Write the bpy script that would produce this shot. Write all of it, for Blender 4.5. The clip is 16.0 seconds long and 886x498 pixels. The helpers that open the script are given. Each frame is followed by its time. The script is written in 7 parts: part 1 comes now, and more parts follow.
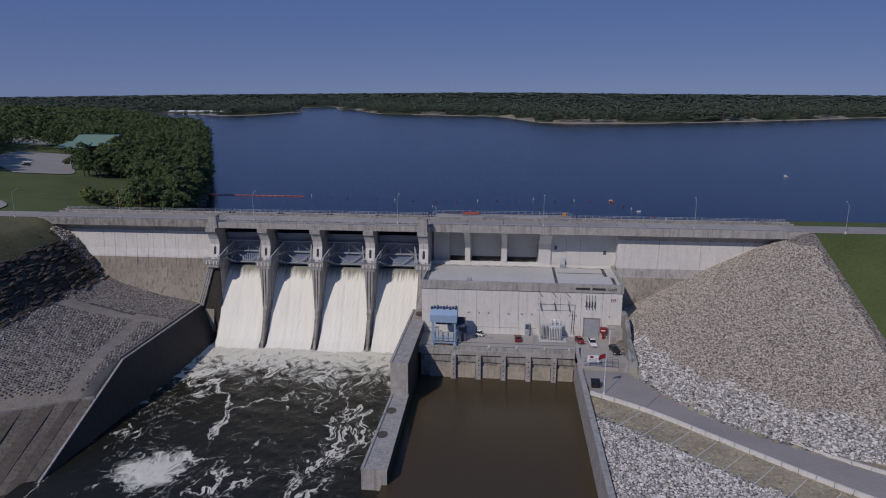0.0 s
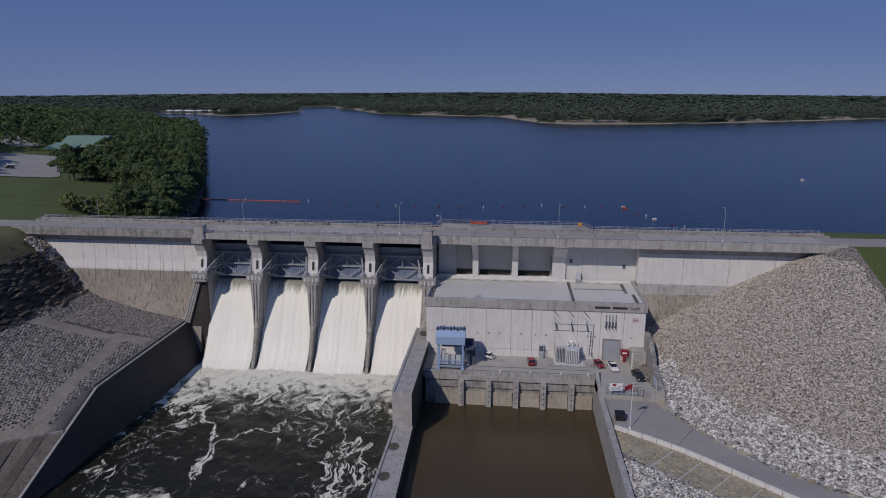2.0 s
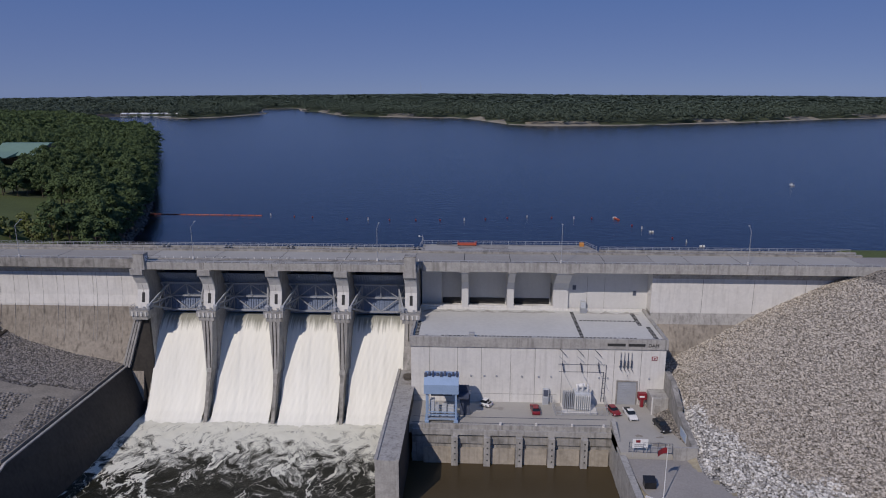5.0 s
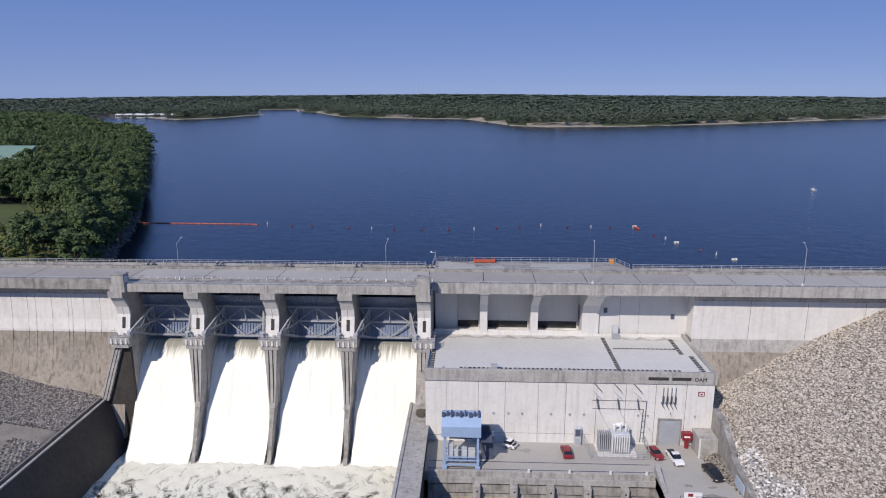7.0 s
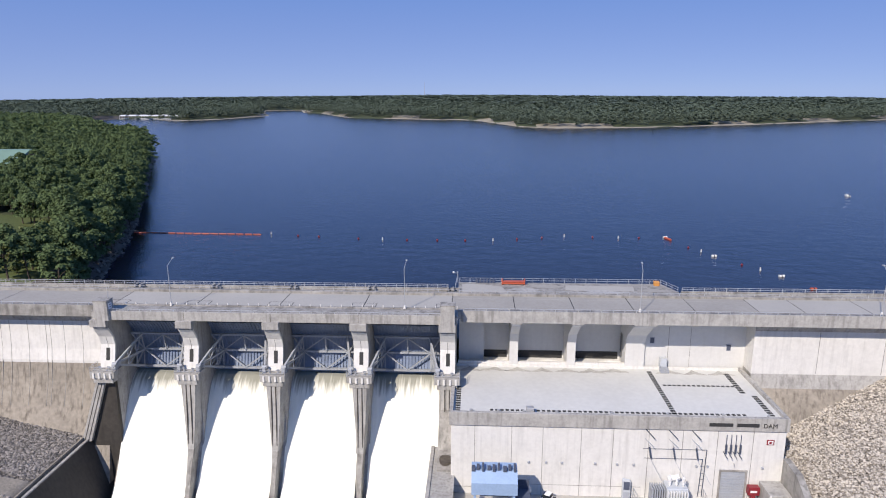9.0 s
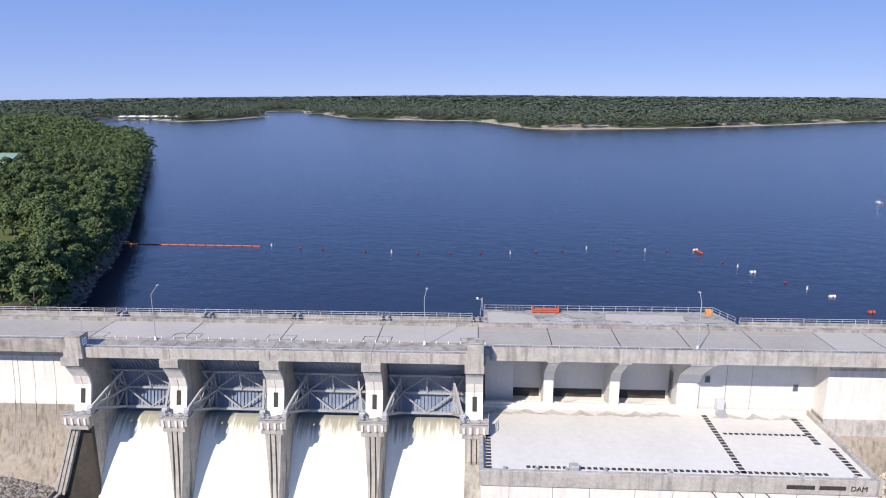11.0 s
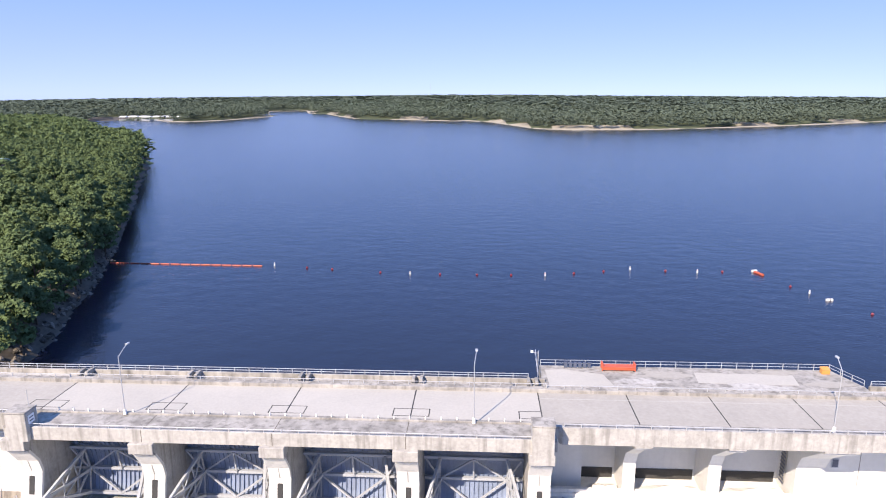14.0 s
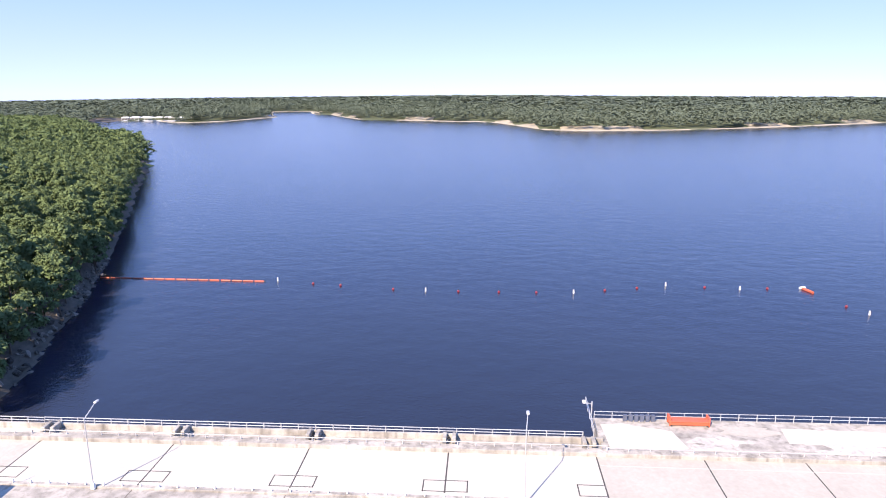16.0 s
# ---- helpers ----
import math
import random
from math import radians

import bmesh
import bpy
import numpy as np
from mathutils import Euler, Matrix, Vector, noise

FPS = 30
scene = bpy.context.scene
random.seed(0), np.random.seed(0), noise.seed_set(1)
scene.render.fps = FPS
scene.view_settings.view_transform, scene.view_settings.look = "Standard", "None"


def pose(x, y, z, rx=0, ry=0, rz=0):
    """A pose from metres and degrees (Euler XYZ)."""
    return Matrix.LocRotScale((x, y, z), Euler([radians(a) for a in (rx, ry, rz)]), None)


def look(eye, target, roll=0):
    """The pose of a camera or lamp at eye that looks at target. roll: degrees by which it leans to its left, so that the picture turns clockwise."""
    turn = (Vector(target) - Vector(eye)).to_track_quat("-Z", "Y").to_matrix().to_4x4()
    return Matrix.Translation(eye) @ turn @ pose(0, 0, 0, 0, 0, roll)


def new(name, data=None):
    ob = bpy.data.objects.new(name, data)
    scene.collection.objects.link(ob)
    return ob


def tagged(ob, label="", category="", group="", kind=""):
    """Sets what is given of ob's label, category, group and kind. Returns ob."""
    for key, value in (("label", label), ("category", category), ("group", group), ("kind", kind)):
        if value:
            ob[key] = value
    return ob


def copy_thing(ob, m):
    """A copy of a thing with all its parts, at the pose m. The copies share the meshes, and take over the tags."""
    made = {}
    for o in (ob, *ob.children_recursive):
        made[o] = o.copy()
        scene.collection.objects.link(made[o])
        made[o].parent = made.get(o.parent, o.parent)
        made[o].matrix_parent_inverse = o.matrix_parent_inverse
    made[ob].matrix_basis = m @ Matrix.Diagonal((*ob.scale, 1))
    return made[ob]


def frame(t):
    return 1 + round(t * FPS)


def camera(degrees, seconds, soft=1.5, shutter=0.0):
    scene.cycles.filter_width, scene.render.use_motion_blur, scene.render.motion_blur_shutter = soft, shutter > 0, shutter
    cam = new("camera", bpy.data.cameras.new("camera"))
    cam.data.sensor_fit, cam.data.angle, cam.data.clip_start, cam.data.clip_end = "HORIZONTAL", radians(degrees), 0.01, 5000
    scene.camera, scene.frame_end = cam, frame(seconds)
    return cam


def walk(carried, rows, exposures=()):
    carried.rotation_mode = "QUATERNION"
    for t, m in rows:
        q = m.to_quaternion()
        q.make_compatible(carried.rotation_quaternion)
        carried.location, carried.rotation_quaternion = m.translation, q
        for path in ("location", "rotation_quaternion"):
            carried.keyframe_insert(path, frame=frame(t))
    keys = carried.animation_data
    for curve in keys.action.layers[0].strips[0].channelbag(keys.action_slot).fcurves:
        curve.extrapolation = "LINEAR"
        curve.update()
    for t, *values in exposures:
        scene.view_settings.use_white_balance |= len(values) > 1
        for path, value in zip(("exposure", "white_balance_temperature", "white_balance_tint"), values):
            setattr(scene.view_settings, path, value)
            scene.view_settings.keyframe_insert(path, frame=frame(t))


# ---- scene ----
cam = camera(67.6, 16.0, soft=1.05)
METRES, EYE, TILT, LEAN, TURN = 151.0, 53.8, -13.5, 0.0, 5.7
START = (26.6, -215.1)
ROWS = [
    (0.0, 0.0, 0.0, 0.0, -0.0, 0.0, -0.0),
    (0.5, -0.0026, 0.0262, 0.0064, -0.01, -0.01, -0.03),
    (1.0, -0.0056, 0.0536, 0.0133, -0.03, -0.02, -0.05),
    (1.5, -0.0092, 0.0817, 0.0202, -0.05, -0.04, -0.07),
    (2.0, -0.0133, 0.1111, 0.0275, -0.05, -0.03, -0.09),
    (2.5, -0.0176, 0.1408, 0.0348, -0.05, -0.01, -0.12),
    (3.0, -0.0224, 0.1712, 0.042, -0.05, 0.02, -0.14),
    (3.5, -0.0267, 0.2017, 0.0495, -0.09, 0.03, -0.13),
    (4.0, -0.0324, 0.2322, 0.0573, -1.15, 0.06, 0.19),
    (6.5, -0.0615, 0.3857, 0.0955, -3.44, 0.07, 0.9),
    (7.0, -0.0672, 0.4166, 0.1022, -3.17, 0.1, 0.81),
    (7.5, -0.0724, 0.4474, 0.1099, -3.01, 0.1, 0.79),
    (8.0, -0.0777, 0.4779, 0.1173, -2.87, 0.12, 0.76),
    (8.5, -0.0829, 0.5085, 0.1248, -2.77, 0.14, 0.75),
    (9.0, -0.0883, 0.5389, 0.1323, -2.73, 0.16, 0.76),
    (11.5, -0.1173, 0.6886, 0.1715, -2.63, 0.19, 0.73),
    (12.0, -0.1234, 0.7185, 0.1792, -2.6, 0.16, 0.74),
    (12.5, -0.1298, 0.7486, 0.187, -2.58, 0.15, 0.72),
    (13.0, -0.136, 0.779, 0.1944, -2.53, 0.15, 0.72),
    (13.5, -0.1424, 0.8094, 0.2019, -2.46, 0.16, 0.7),
    (14.0, -0.1486, 0.8396, 0.2093, -2.39, 0.15, 0.7),
    (14.5, -0.1546, 0.8697, 0.2164, -2.34, 0.16, 0.69),
    (15.0, -0.1608, 0.8992, 0.2236, -2.28, 0.17, 0.68),
    (15.5, -0.1665, 0.9278, 0.2305, -2.19, 0.18, 0.66),
    (16.0, -0.1719, 0.9558, 0.2369, -2.09, 0.18, 0.68),
]
EXPOSURES = [(0.0, -0.72, 6600, 18), (4.2, -0.66, 6600, 18), (6.3, -0.01, 6750, 16), (7.0, 0.18, 6750, 16), (9.0, 0.51, 6900, 15), (11.5, 0.9, 7150, 15), (12.5, 0.98, 7250, 16), (14.5, 1.58, 7700, 19), (16.0, 1.84, 7950, 21)]
walk(cam, [(t, pose(*START, EYE, TILT, LEAN, TURN) @ pose(METRES * x, METRES * y, METRES * z, 90 + pitch, roll, yaw)) for t, x, y, z, yaw, pitch, roll in ROWS],
     exposures=EXPOSURES)

# ---- world, sun, exposure ----
SUN_ELEV, SUN_TURN = 39.7, 29.0          # degrees; the light travels towards +y, turned SUN_TURN degrees to +x
sun_dir = Vector((math.sin(radians(SUN_TURN)) * math.cos(radians(SUN_ELEV)), math.cos(radians(SUN_TURN)) * math.cos(radians(SUN_ELEV)), -math.sin(radians(SUN_ELEV))))
world = bpy.data.worlds.new("sky")
scene.world = world
world.use_nodes = True
wn, wl = world.node_tree.nodes, world.node_tree.links
sky = wn.new("ShaderNodeTexSky")
sky.sky_type = "NISHITA"
sky.sun_disc = False
sky.sun_elevation = radians(SUN_ELEV)
sky.sun_rotation = radians(180.0 + SUN_TURN)
sky.altitude = 2500
sky.air_density, sky.dust_density, sky.ozone_density = 0.55, 0.1, 5.0
bg = wn["Background"]
bg.inputs["Strength"].default_value = 0.062
haze = wn.new("ShaderNodeMix")           # evens the clear sky out towards a plain summer blue
haze.data_type = "RGBA"
haze.inputs["Factor"].default_value = 0.74
up = wn.new("ShaderNodeNewGeometry")
up_z = wn.new("ShaderNodeSeparateXYZ")
wl.new(up.outputs["Position"], up_z.inputs[0])
air = wn.new("ShaderNodeMapRange")       # paler air low over the horizon
air.inputs["From Min"].default_value, air.inputs["From Max"].default_value = -0.03, 0.25
air.interpolation_type = "SMOOTHSTEP"
wl.new(up_z.outputs["Z"], air.inputs["Value"])
tone = wn.new("ShaderNodeMix")
tone.data_type = "RGBA"
tone.inputs["A"].default_value = (3.1, 4.42, 8.85, 1)
tone.inputs["B"].default_value = (1.35, 3.4, 9.1, 1)
wl.new(air.outputs[0], tone.inputs["Factor"])
wl.new(tone.outputs["Result"], haze.inputs["B"])
wl.new(sky.outputs["Color"], haze.inputs["A"])
wl.new(haze.outputs["Result"], bg.inputs["Color"])
sun = new("sun", bpy.data.lights.new("sun", "SUN"))
sun.data.energy, sun.data.angle, sun.data.color = 3.2, radians(0.55), (1.0, 0.955, 0.87)
sun.matrix_world = look(tuple(-300 * sun_dir), (0, 0, 0))


# ---- materials ----
def material(name, base, rough=0.8, spread=0.25, scale=1.0, fine=8.0, bump=0.3, metal=0.0, tint=None, stains=0.0, stain_colour=(0.06, 0.055, 0.05), stretch=(1, 1, 1), specular=0.5, island=0.0, mottle=0.0):
    """A surface with variation at two scales, optional stains and bump; sizes in metres."""
    m = bpy.data.materials.new(name)
    m.use_nodes = True
    n, l = m.node_tree.nodes, m.node_tree.links
    p = n["Principled BSDF"]
    p.inputs["Roughness"].default_value, p.inputs["Metallic"].default_value = rough, metal
    p.inputs["Specular IOR Level"].default_value = specular
    geo = n.new("ShaderNodeNewGeometry")
    mp = n.new("ShaderNodeMapping")
    mp.inputs["Scale"].default_value = stretch
    l.new(geo.outputs["Position"], mp.inputs["Vector"])
    big, small = n.new("ShaderNodeTexNoise"), n.new("ShaderNodeTexNoise")
    big.inputs["Scale"].default_value, big.inputs["Detail"].default_value = scale, 5
    small.inputs["Scale"].default_value, small.inputs["Detail"].default_value = fine, 4
    for t in (big, small):
        l.new(mp.outputs["Vector"], t.inputs["Vector"])
    add = n.new("ShaderNodeMath")
    add.operation = "ADD"
    l.new(big.outputs["Fac"], add.inputs[0])
    l.new(small.outputs["Fac"], add.inputs[1])
    last = add.outputs[0]
    if island:
        mul = n.new("ShaderNodeMath")
        mul.operation = "MULTIPLY_ADD"
        mul.inputs[1].default_value = island
        l.new(geo.outputs["Random Per Island"], mul.inputs[0])
        l.new(last, mul.inputs[2])
        sub = n.new("ShaderNodeMath")
        sub.operation = "SUBTRACT"
        sub.inputs[1].default_value = island / 2
        l.new(mul.outputs[0], sub.inputs[0])
        last = sub.outputs[0]
    ramp = n.new("ShaderNodeMapRange")
    ramp.inputs["From Min"].default_value, ramp.inputs["From Max"].default_value = 0.6, 1.4
    l.new(last, ramp.inputs["Value"])
    mix = n.new("ShaderNodeMix")
    mix.data_type = "RGBA"
    c2 = tint or tuple(min(1.0, c * (1 + spread)) for c in base)
    c1 = tuple(c * (1 - spread) for c in base)
    mix.inputs["A"].default_value, mix.inputs["B"].default_value = (*c1, 1), (*c2, 1)
    l.new(ramp.outputs[0], mix.inputs["Factor"])
    col = mix.outputs["Result"]
    if stains:
        sm = n.new("ShaderNodeMapping")
        sm.inputs["Scale"].default_value = (0.9, 0.9, 0.07)
        l.new(geo.outputs["Position"], sm.inputs["Vector"])
        st = n.new("ShaderNodeTexNoise")
        st.inputs["Scale"].default_value, st.inputs["Detail"].default_value = 1.6, 6
        l.new(sm.outputs["Vector"], st.inputs["Vector"])
        sr = n.new("ShaderNodeMapRange")
        sr.inputs["From Min"].default_value, sr.inputs["From Max"].default_value = 0.5, 0.75
        sr.inputs["To Max"].default_value = stains
        l.new(st.outputs["Fac"], sr.inputs["Value"])
        mx = n.new("ShaderNodeMix")
        mx.data_type = "RGBA"
        mx.inputs["B"].default_value = (*stain_colour, 1)
        l.new(sr.outputs[0], mx.inputs["Factor"])
        l.new(col, mx.inputs["A"])
        col = mx.outputs["Result"]
    if mottle:
        mo = n.new("ShaderNodeTexNoise")
        mo.inputs["Scale"].default_value, mo.inputs["Detail"].default_value, mo.inputs["Roughness"].default_value = 0.45, 9, 0.72
        l.new(geo.outputs["Position"], mo.inputs["Vector"])
        mr = n.new("ShaderNodeMapRange")
        mr.inputs["From Min"].default_value, mr.inputs["From Max"].default_value = 0.47, 0.63
        mr.inputs["To Max"].default_value = mottle
        l.new(mo.outputs["Fac"], mr.inputs["Value"])
        mz = n.new("ShaderNodeMix")
        mz.data_type = "RGBA"
        mz.inputs["B"].default_value = (*stain_colour, 1)
        l.new(mr.outputs[0], mz.inputs["Factor"])
        l.new(col, mz.inputs["A"])
        col = mz.outputs["Result"]
    l.new(col, p.inputs["Base Color"])
    if bump:
        b = n.new("ShaderNodeBump")
        b.inputs["Strength"].default_value, b.inputs["Distance"].default_value = bump, 0.1
        l.new(small.outputs["Fac"], b.inputs["Height"])
        l.new(b.outputs["Normal"], p.inputs["Normal"])
    return m


CONC = material("concrete", (0.41, 0.397, 0.374), 0.85, 0.2, 0.3, 2.2, 0.3, stains=0.62, stain_colour=(0.135, 0.128, 0.117), mottle=0.3)
CONC_OLD = material("weathered_concrete", (0.34, 0.325, 0.30), 0.9, 0.3, 0.3, 1.8, 0.4, stains=0.7, stain_colour=(0.09, 0.084, 0.074), mottle=0.6)
CONC_PALE = material("pale_concrete", (0.71, 0.695, 0.66), 0.8, 0.08, 0.2, 1.5, 0.14, stains=0.24, stain_colour=(0.27, 0.26, 0.24), mottle=0.1)
CONC_CLEAN = material("clean_concrete", (0.62, 0.615, 0.595), 0.8, 0.06, 0.2, 1.5, 0.12, stains=0.1, stain_colour=(0.3, 0.29, 0.27), mottle=0.04)
# damp concrete, darkened further: shade on these faces is put into the colour
CONC_WET_SHADE = material("damp_shade_dark_concrete", (0.048, 0.042, 0.036), 0.8, 0.35, 0.12, 1.2, 0.3, stains=0.8, stain_colour=(0.028, 0.025, 0.021))
CONC_TAN = material("tan_stained_concrete", (0.42, 0.375, 0.31), 0.9, 0.2, 0.15, 1.2, 0.3, stains=0.5, stain_colour=(0.16, 0.135, 0.105), mottle=0.25)
CONC_BROWN = material("brown_stained_concrete", (0.31, 0.275, 0.23), 0.9, 0.3, 0.1, 1.2, 0.3, stains=0.8, stain_colour=(0.09, 0.075, 0.06))
PAVING = material("streaked_paving_concrete", (0.155, 0.138, 0.115), 0.9, 0.35, 0.12, 1.2, 0.3, stains=0.85, stain_colour=(0.05, 0.043, 0.035), mottle=0.4)
ROAD_PALE = material("pale_road_concrete", (0.405, 0.387, 0.35), 0.85, 0.1, 0.08, 2.5, 0.2, stain_colour=(0.3, 0.29, 0.27), mottle=0.16)
ROAD_TAN = material("tan_road_concrete", (0.345, 0.326, 0.292), 0.85, 0.13, 0.1, 2.0, 0.2, stain_colour=(0.25, 0.23, 0.2), mottle=0.18)
ASPHALT = material("grey_asphalt", (0.32, 0.30, 0.28), 0.9, 0.18, 0.1, 3.0, 0.25)
TAR = material("tar", (0.05, 0.048, 0.045), 0.7, 0.2)
ROOF = material("roof_membrane", (0.60, 0.60, 0.575), 0.8, 0.08, 0.1, 1.0, 0.1)
GRIME = material("roof_grime", (0.46, 0.45, 0.42), 0.9, 0.25, 1.2, 4.0, 0.1, mottle=0.5, stain_colour=(0.27, 0.26, 0.235))
BLACK = material("black_grating", (0.035, 0.035, 0.035), 0.7, 0.3)
STEEL_BLUE = material("blue_grey_painted_steel", (0.20, 0.25, 0.35), 0.5, 0.15, 0.4, 3, 0.1, stains=0.2)
STEEL_GREY = material("grey_painted_steel", (0.36, 0.38, 0.41), 0.5, 0.12, 0.4, 4, 0.1)
STEEL_DARK = material("dark_steel", (0.075, 0.09, 0.13), 0.6, 0.25, 0.5, 4, 0.1)
GALV = material("galvanised_steel", (0.5, 0.51, 0.52), 0.45, 0.08, 1, 6, 0.05, metal=0.4)
CRANE_BLUE = material("light_blue_paint", (0.30, 0.42, 0.60), 0.5, 0.1, 0.5, 4, 0.05)
CRANE_BOX = material("pale_grey_cabinet_paint", (0.50, 0.53, 0.56), 0.5, 0.1)
RED = material("red_paint", (0.24, 0.018, 0.028), 0.3, 0.12)
MAROON = material("maroon_paint", (0.16, 0.02, 0.03), 0.3, 0.12)
ORANGE = material("orange_plastic", (0.50, 0.10, 0.05), 0.5, 0.12)
OCHRE = material("yellow_orange_plastic", (0.60, 0.27, 0.07), 0.5, 0.12)
WHITE = material("white_paint", (0.78, 0.78, 0.77), 0.4, 0.05)
BLACK_PAINT = material("black_paint", (0.02, 0.02, 0.022), 0.25, 0.2)
GLASS_DARK = material("dark_glass", (0.02, 0.025, 0.03), 0.08, 0.1, bump=0)
RUBBER = material("rubber", (0.025, 0.025, 0.025), 0.8, 0.2)
GREEN_ROOF = material("green_metal_roof", (0.17, 0.27, 0.21), 0.5, 0.1, 0.3, 3, 0.1)
WOOD_WALL = material("brown_wall", (0.16, 0.11, 0.08), 0.8, 0.2)
GRASS = material("grass", (0.088, 0.115, 0.028), 0.95, 0.35, 0.04, 1.3, 0.5, tint=(0.115, 0.15, 0.042))
HILL_GRASS = material("hill_grass", (0.11, 0.105, 0.05), 0.95, 0.45, 0.12, 1.2, 0.6)
SCRUB = material("dry_grass", (0.345, 0.305, 0.22), 0.95, 0.45, 0.16, 1.2, 0.6)
STONE = material("grey_riprap", (0.42, 0.378, 0.325), 0.9, 0.45, 1.5, 4.0, 0.4, island=1.0, tint=(0.62, 0.565, 0.49))
STONE_PALE = material("pale_riprap", (0.52, 0.50, 0.465), 0.9, 0.42, 1.5, 4.0, 0.4, island=1.0, tint=(0.80, 0.775, 0.73))
STONE_BLUE = material("blue_grey_riprap", (0.20, 0.184, 0.168), 0.9, 0.5, 1.5, 4.0, 0.4, island=1.3, tint=(0.33, 0.303, 0.278))
BED = material("stone_bed", (0.26, 0.235, 0.20), 0.95, 0.35, 0.25, 2.5, 0.8)
STONE_DARK = material("dark_boulders", (0.075, 0.065, 0.053), 0.9, 0.5, 1.5, 4.0, 0.4, island=1.1, tint=(0.18, 0.16, 0.135))
STAIN = material("dark_run_off_stain", (0.105, 0.09, 0.073), 0.9, 0.35, 0.3, 1.2, 0.3, stains=0.6)
STRAW = material("straw_mulch", (0.34, 0.30, 0.2), 0.95, 0.4, 1.5, 4, 0.4, island=0.9)
ROCK = material("dark_rock", (0.072, 0.061, 0.048), 0.9, 0.6, 0.2, 1.0, 1.0, stretch=(0.4, 0.4, 1.6))
BARK = material("bark", (0.10, 0.075, 0.055), 0.9, 0.3, 1, 6, 0.5)
LEAF = material("leaves", (0.082, 0.124, 0.05), 0.8, 0.25, 0.05, 1.0, 0.3, island=0.55, tint=(0.118, 0.168, 0.068), specular=0.2)
LEAF_YELLOW = material("yellow_green_leaves", (0.12, 0.145, 0.035), 0.6, 0.35, 0.1, 1.0, 0.3, island=0.8, tint=(0.16, 0.19, 0.045))
# leaf green shifted paler and bluer: the haze of distance is painted in
LEAF_HAZED = material("far_woods", (0.092, 0.122, 0.09), 0.9, 0.2, 0.02, 0.3, 0.2, island=0.3, tint=(0.118, 0.152, 0.112), specular=0.15)
SAND = material("pale_shore", (0.31, 0.275, 0.21), 0.95, 0.3, 0.05, 0.6, 0.3)
SHORE_DIRT = material("far_soil", (0.06, 0.075, 0.03), 0.95, 0.3, 0.02, 0.3, 0.3)


def bed_material(name, dark, light, size):
    """Packed stones too small to tell apart: cells with their own tone, dark gaps and relief."""
    m = bpy.data.materials.new(name)
    m.use_nodes = True
    n, l = m.node_tree.nodes, m.node_tree.links
    p = n["Principled BSDF"]
    p.inputs["Roughness"].default_value = 0.92
    geo = n.new("ShaderNodeNewGeometry")
    warp = n.new("ShaderNodeTexNoise")
    warp.inputs["Scale"].default_value = 1.3
    l.new(geo.outputs["Position"], warp.inputs["Vector"])
    va = n.new("ShaderNodeVectorMath")
    va.operation = "MULTIPLY_ADD"
    va.inputs[1].default_value = (0.7, 0.7, 0.7)
    l.new(warp.outputs["Color"], va.inputs[0])
    l.new(geo.outputs["Position"], va.inputs[2])
    cells = n.new("ShaderNodeTexVoronoi")
    cells.inputs["Scale"].default_value = 1 / size
    l.new(va.outputs[0], cells.inputs["Vector"])
    sep = n.new("ShaderNodeSeparateColor")
    l.new(cells.outputs["Color"], sep.inputs[0])
    mix = n.new("ShaderNodeMix")
    mix.data_type = "RGBA"
    mix.inputs["A"].default_value, mix.inputs["B"].default_value = (*dark, 1), (*light, 1)
    l.new(sep.outputs[0], mix.inputs["Factor"])
    gap = n.new("ShaderNodeMapRange")
    gap.inputs["From Min"].default_value, gap.inputs["From Max"].default_value = 0.45, 0.8
    l.new(cells.outputs["Distance"], gap.inputs["Value"])
    mg = n.new("ShaderNodeMix")
    mg.data_type = "RGBA"
    mg.inputs["B"].default_value = (*[c * 0.3 for c in dark], 1)
    l.new(gap.outputs[0], mg.inputs["Factor"])
    l.new(mix.outputs["Result"], mg.inputs["A"])
    l.new(mg.outputs["Result"], p.inputs["Base Color"])
    b = n.new("ShaderNodeBump")
    b.invert = True
    b.inputs["Strength"].default_value, b.inputs["Distance"].default_value = 1.0, 0.35
    l.new(cells.outputs["Distance"], b.inputs["Height"])
    l.new(b.outputs["Normal"], p.inputs["Normal"])
    return m


BED_TAN = bed_material("tan_stone_bed", (0.19, 0.168, 0.142), (0.48, 0.43, 0.365), 0.38)
BED_PALE = bed_material("pale_stone_bed", (0.22, 0.21, 0.195), (0.60, 0.58, 0.55), 0.45)
BED_BLUE = bed_material("grey_stone_bed", (0.085, 0.077, 0.07), (0.27, 0.248, 0.23), 0.55)


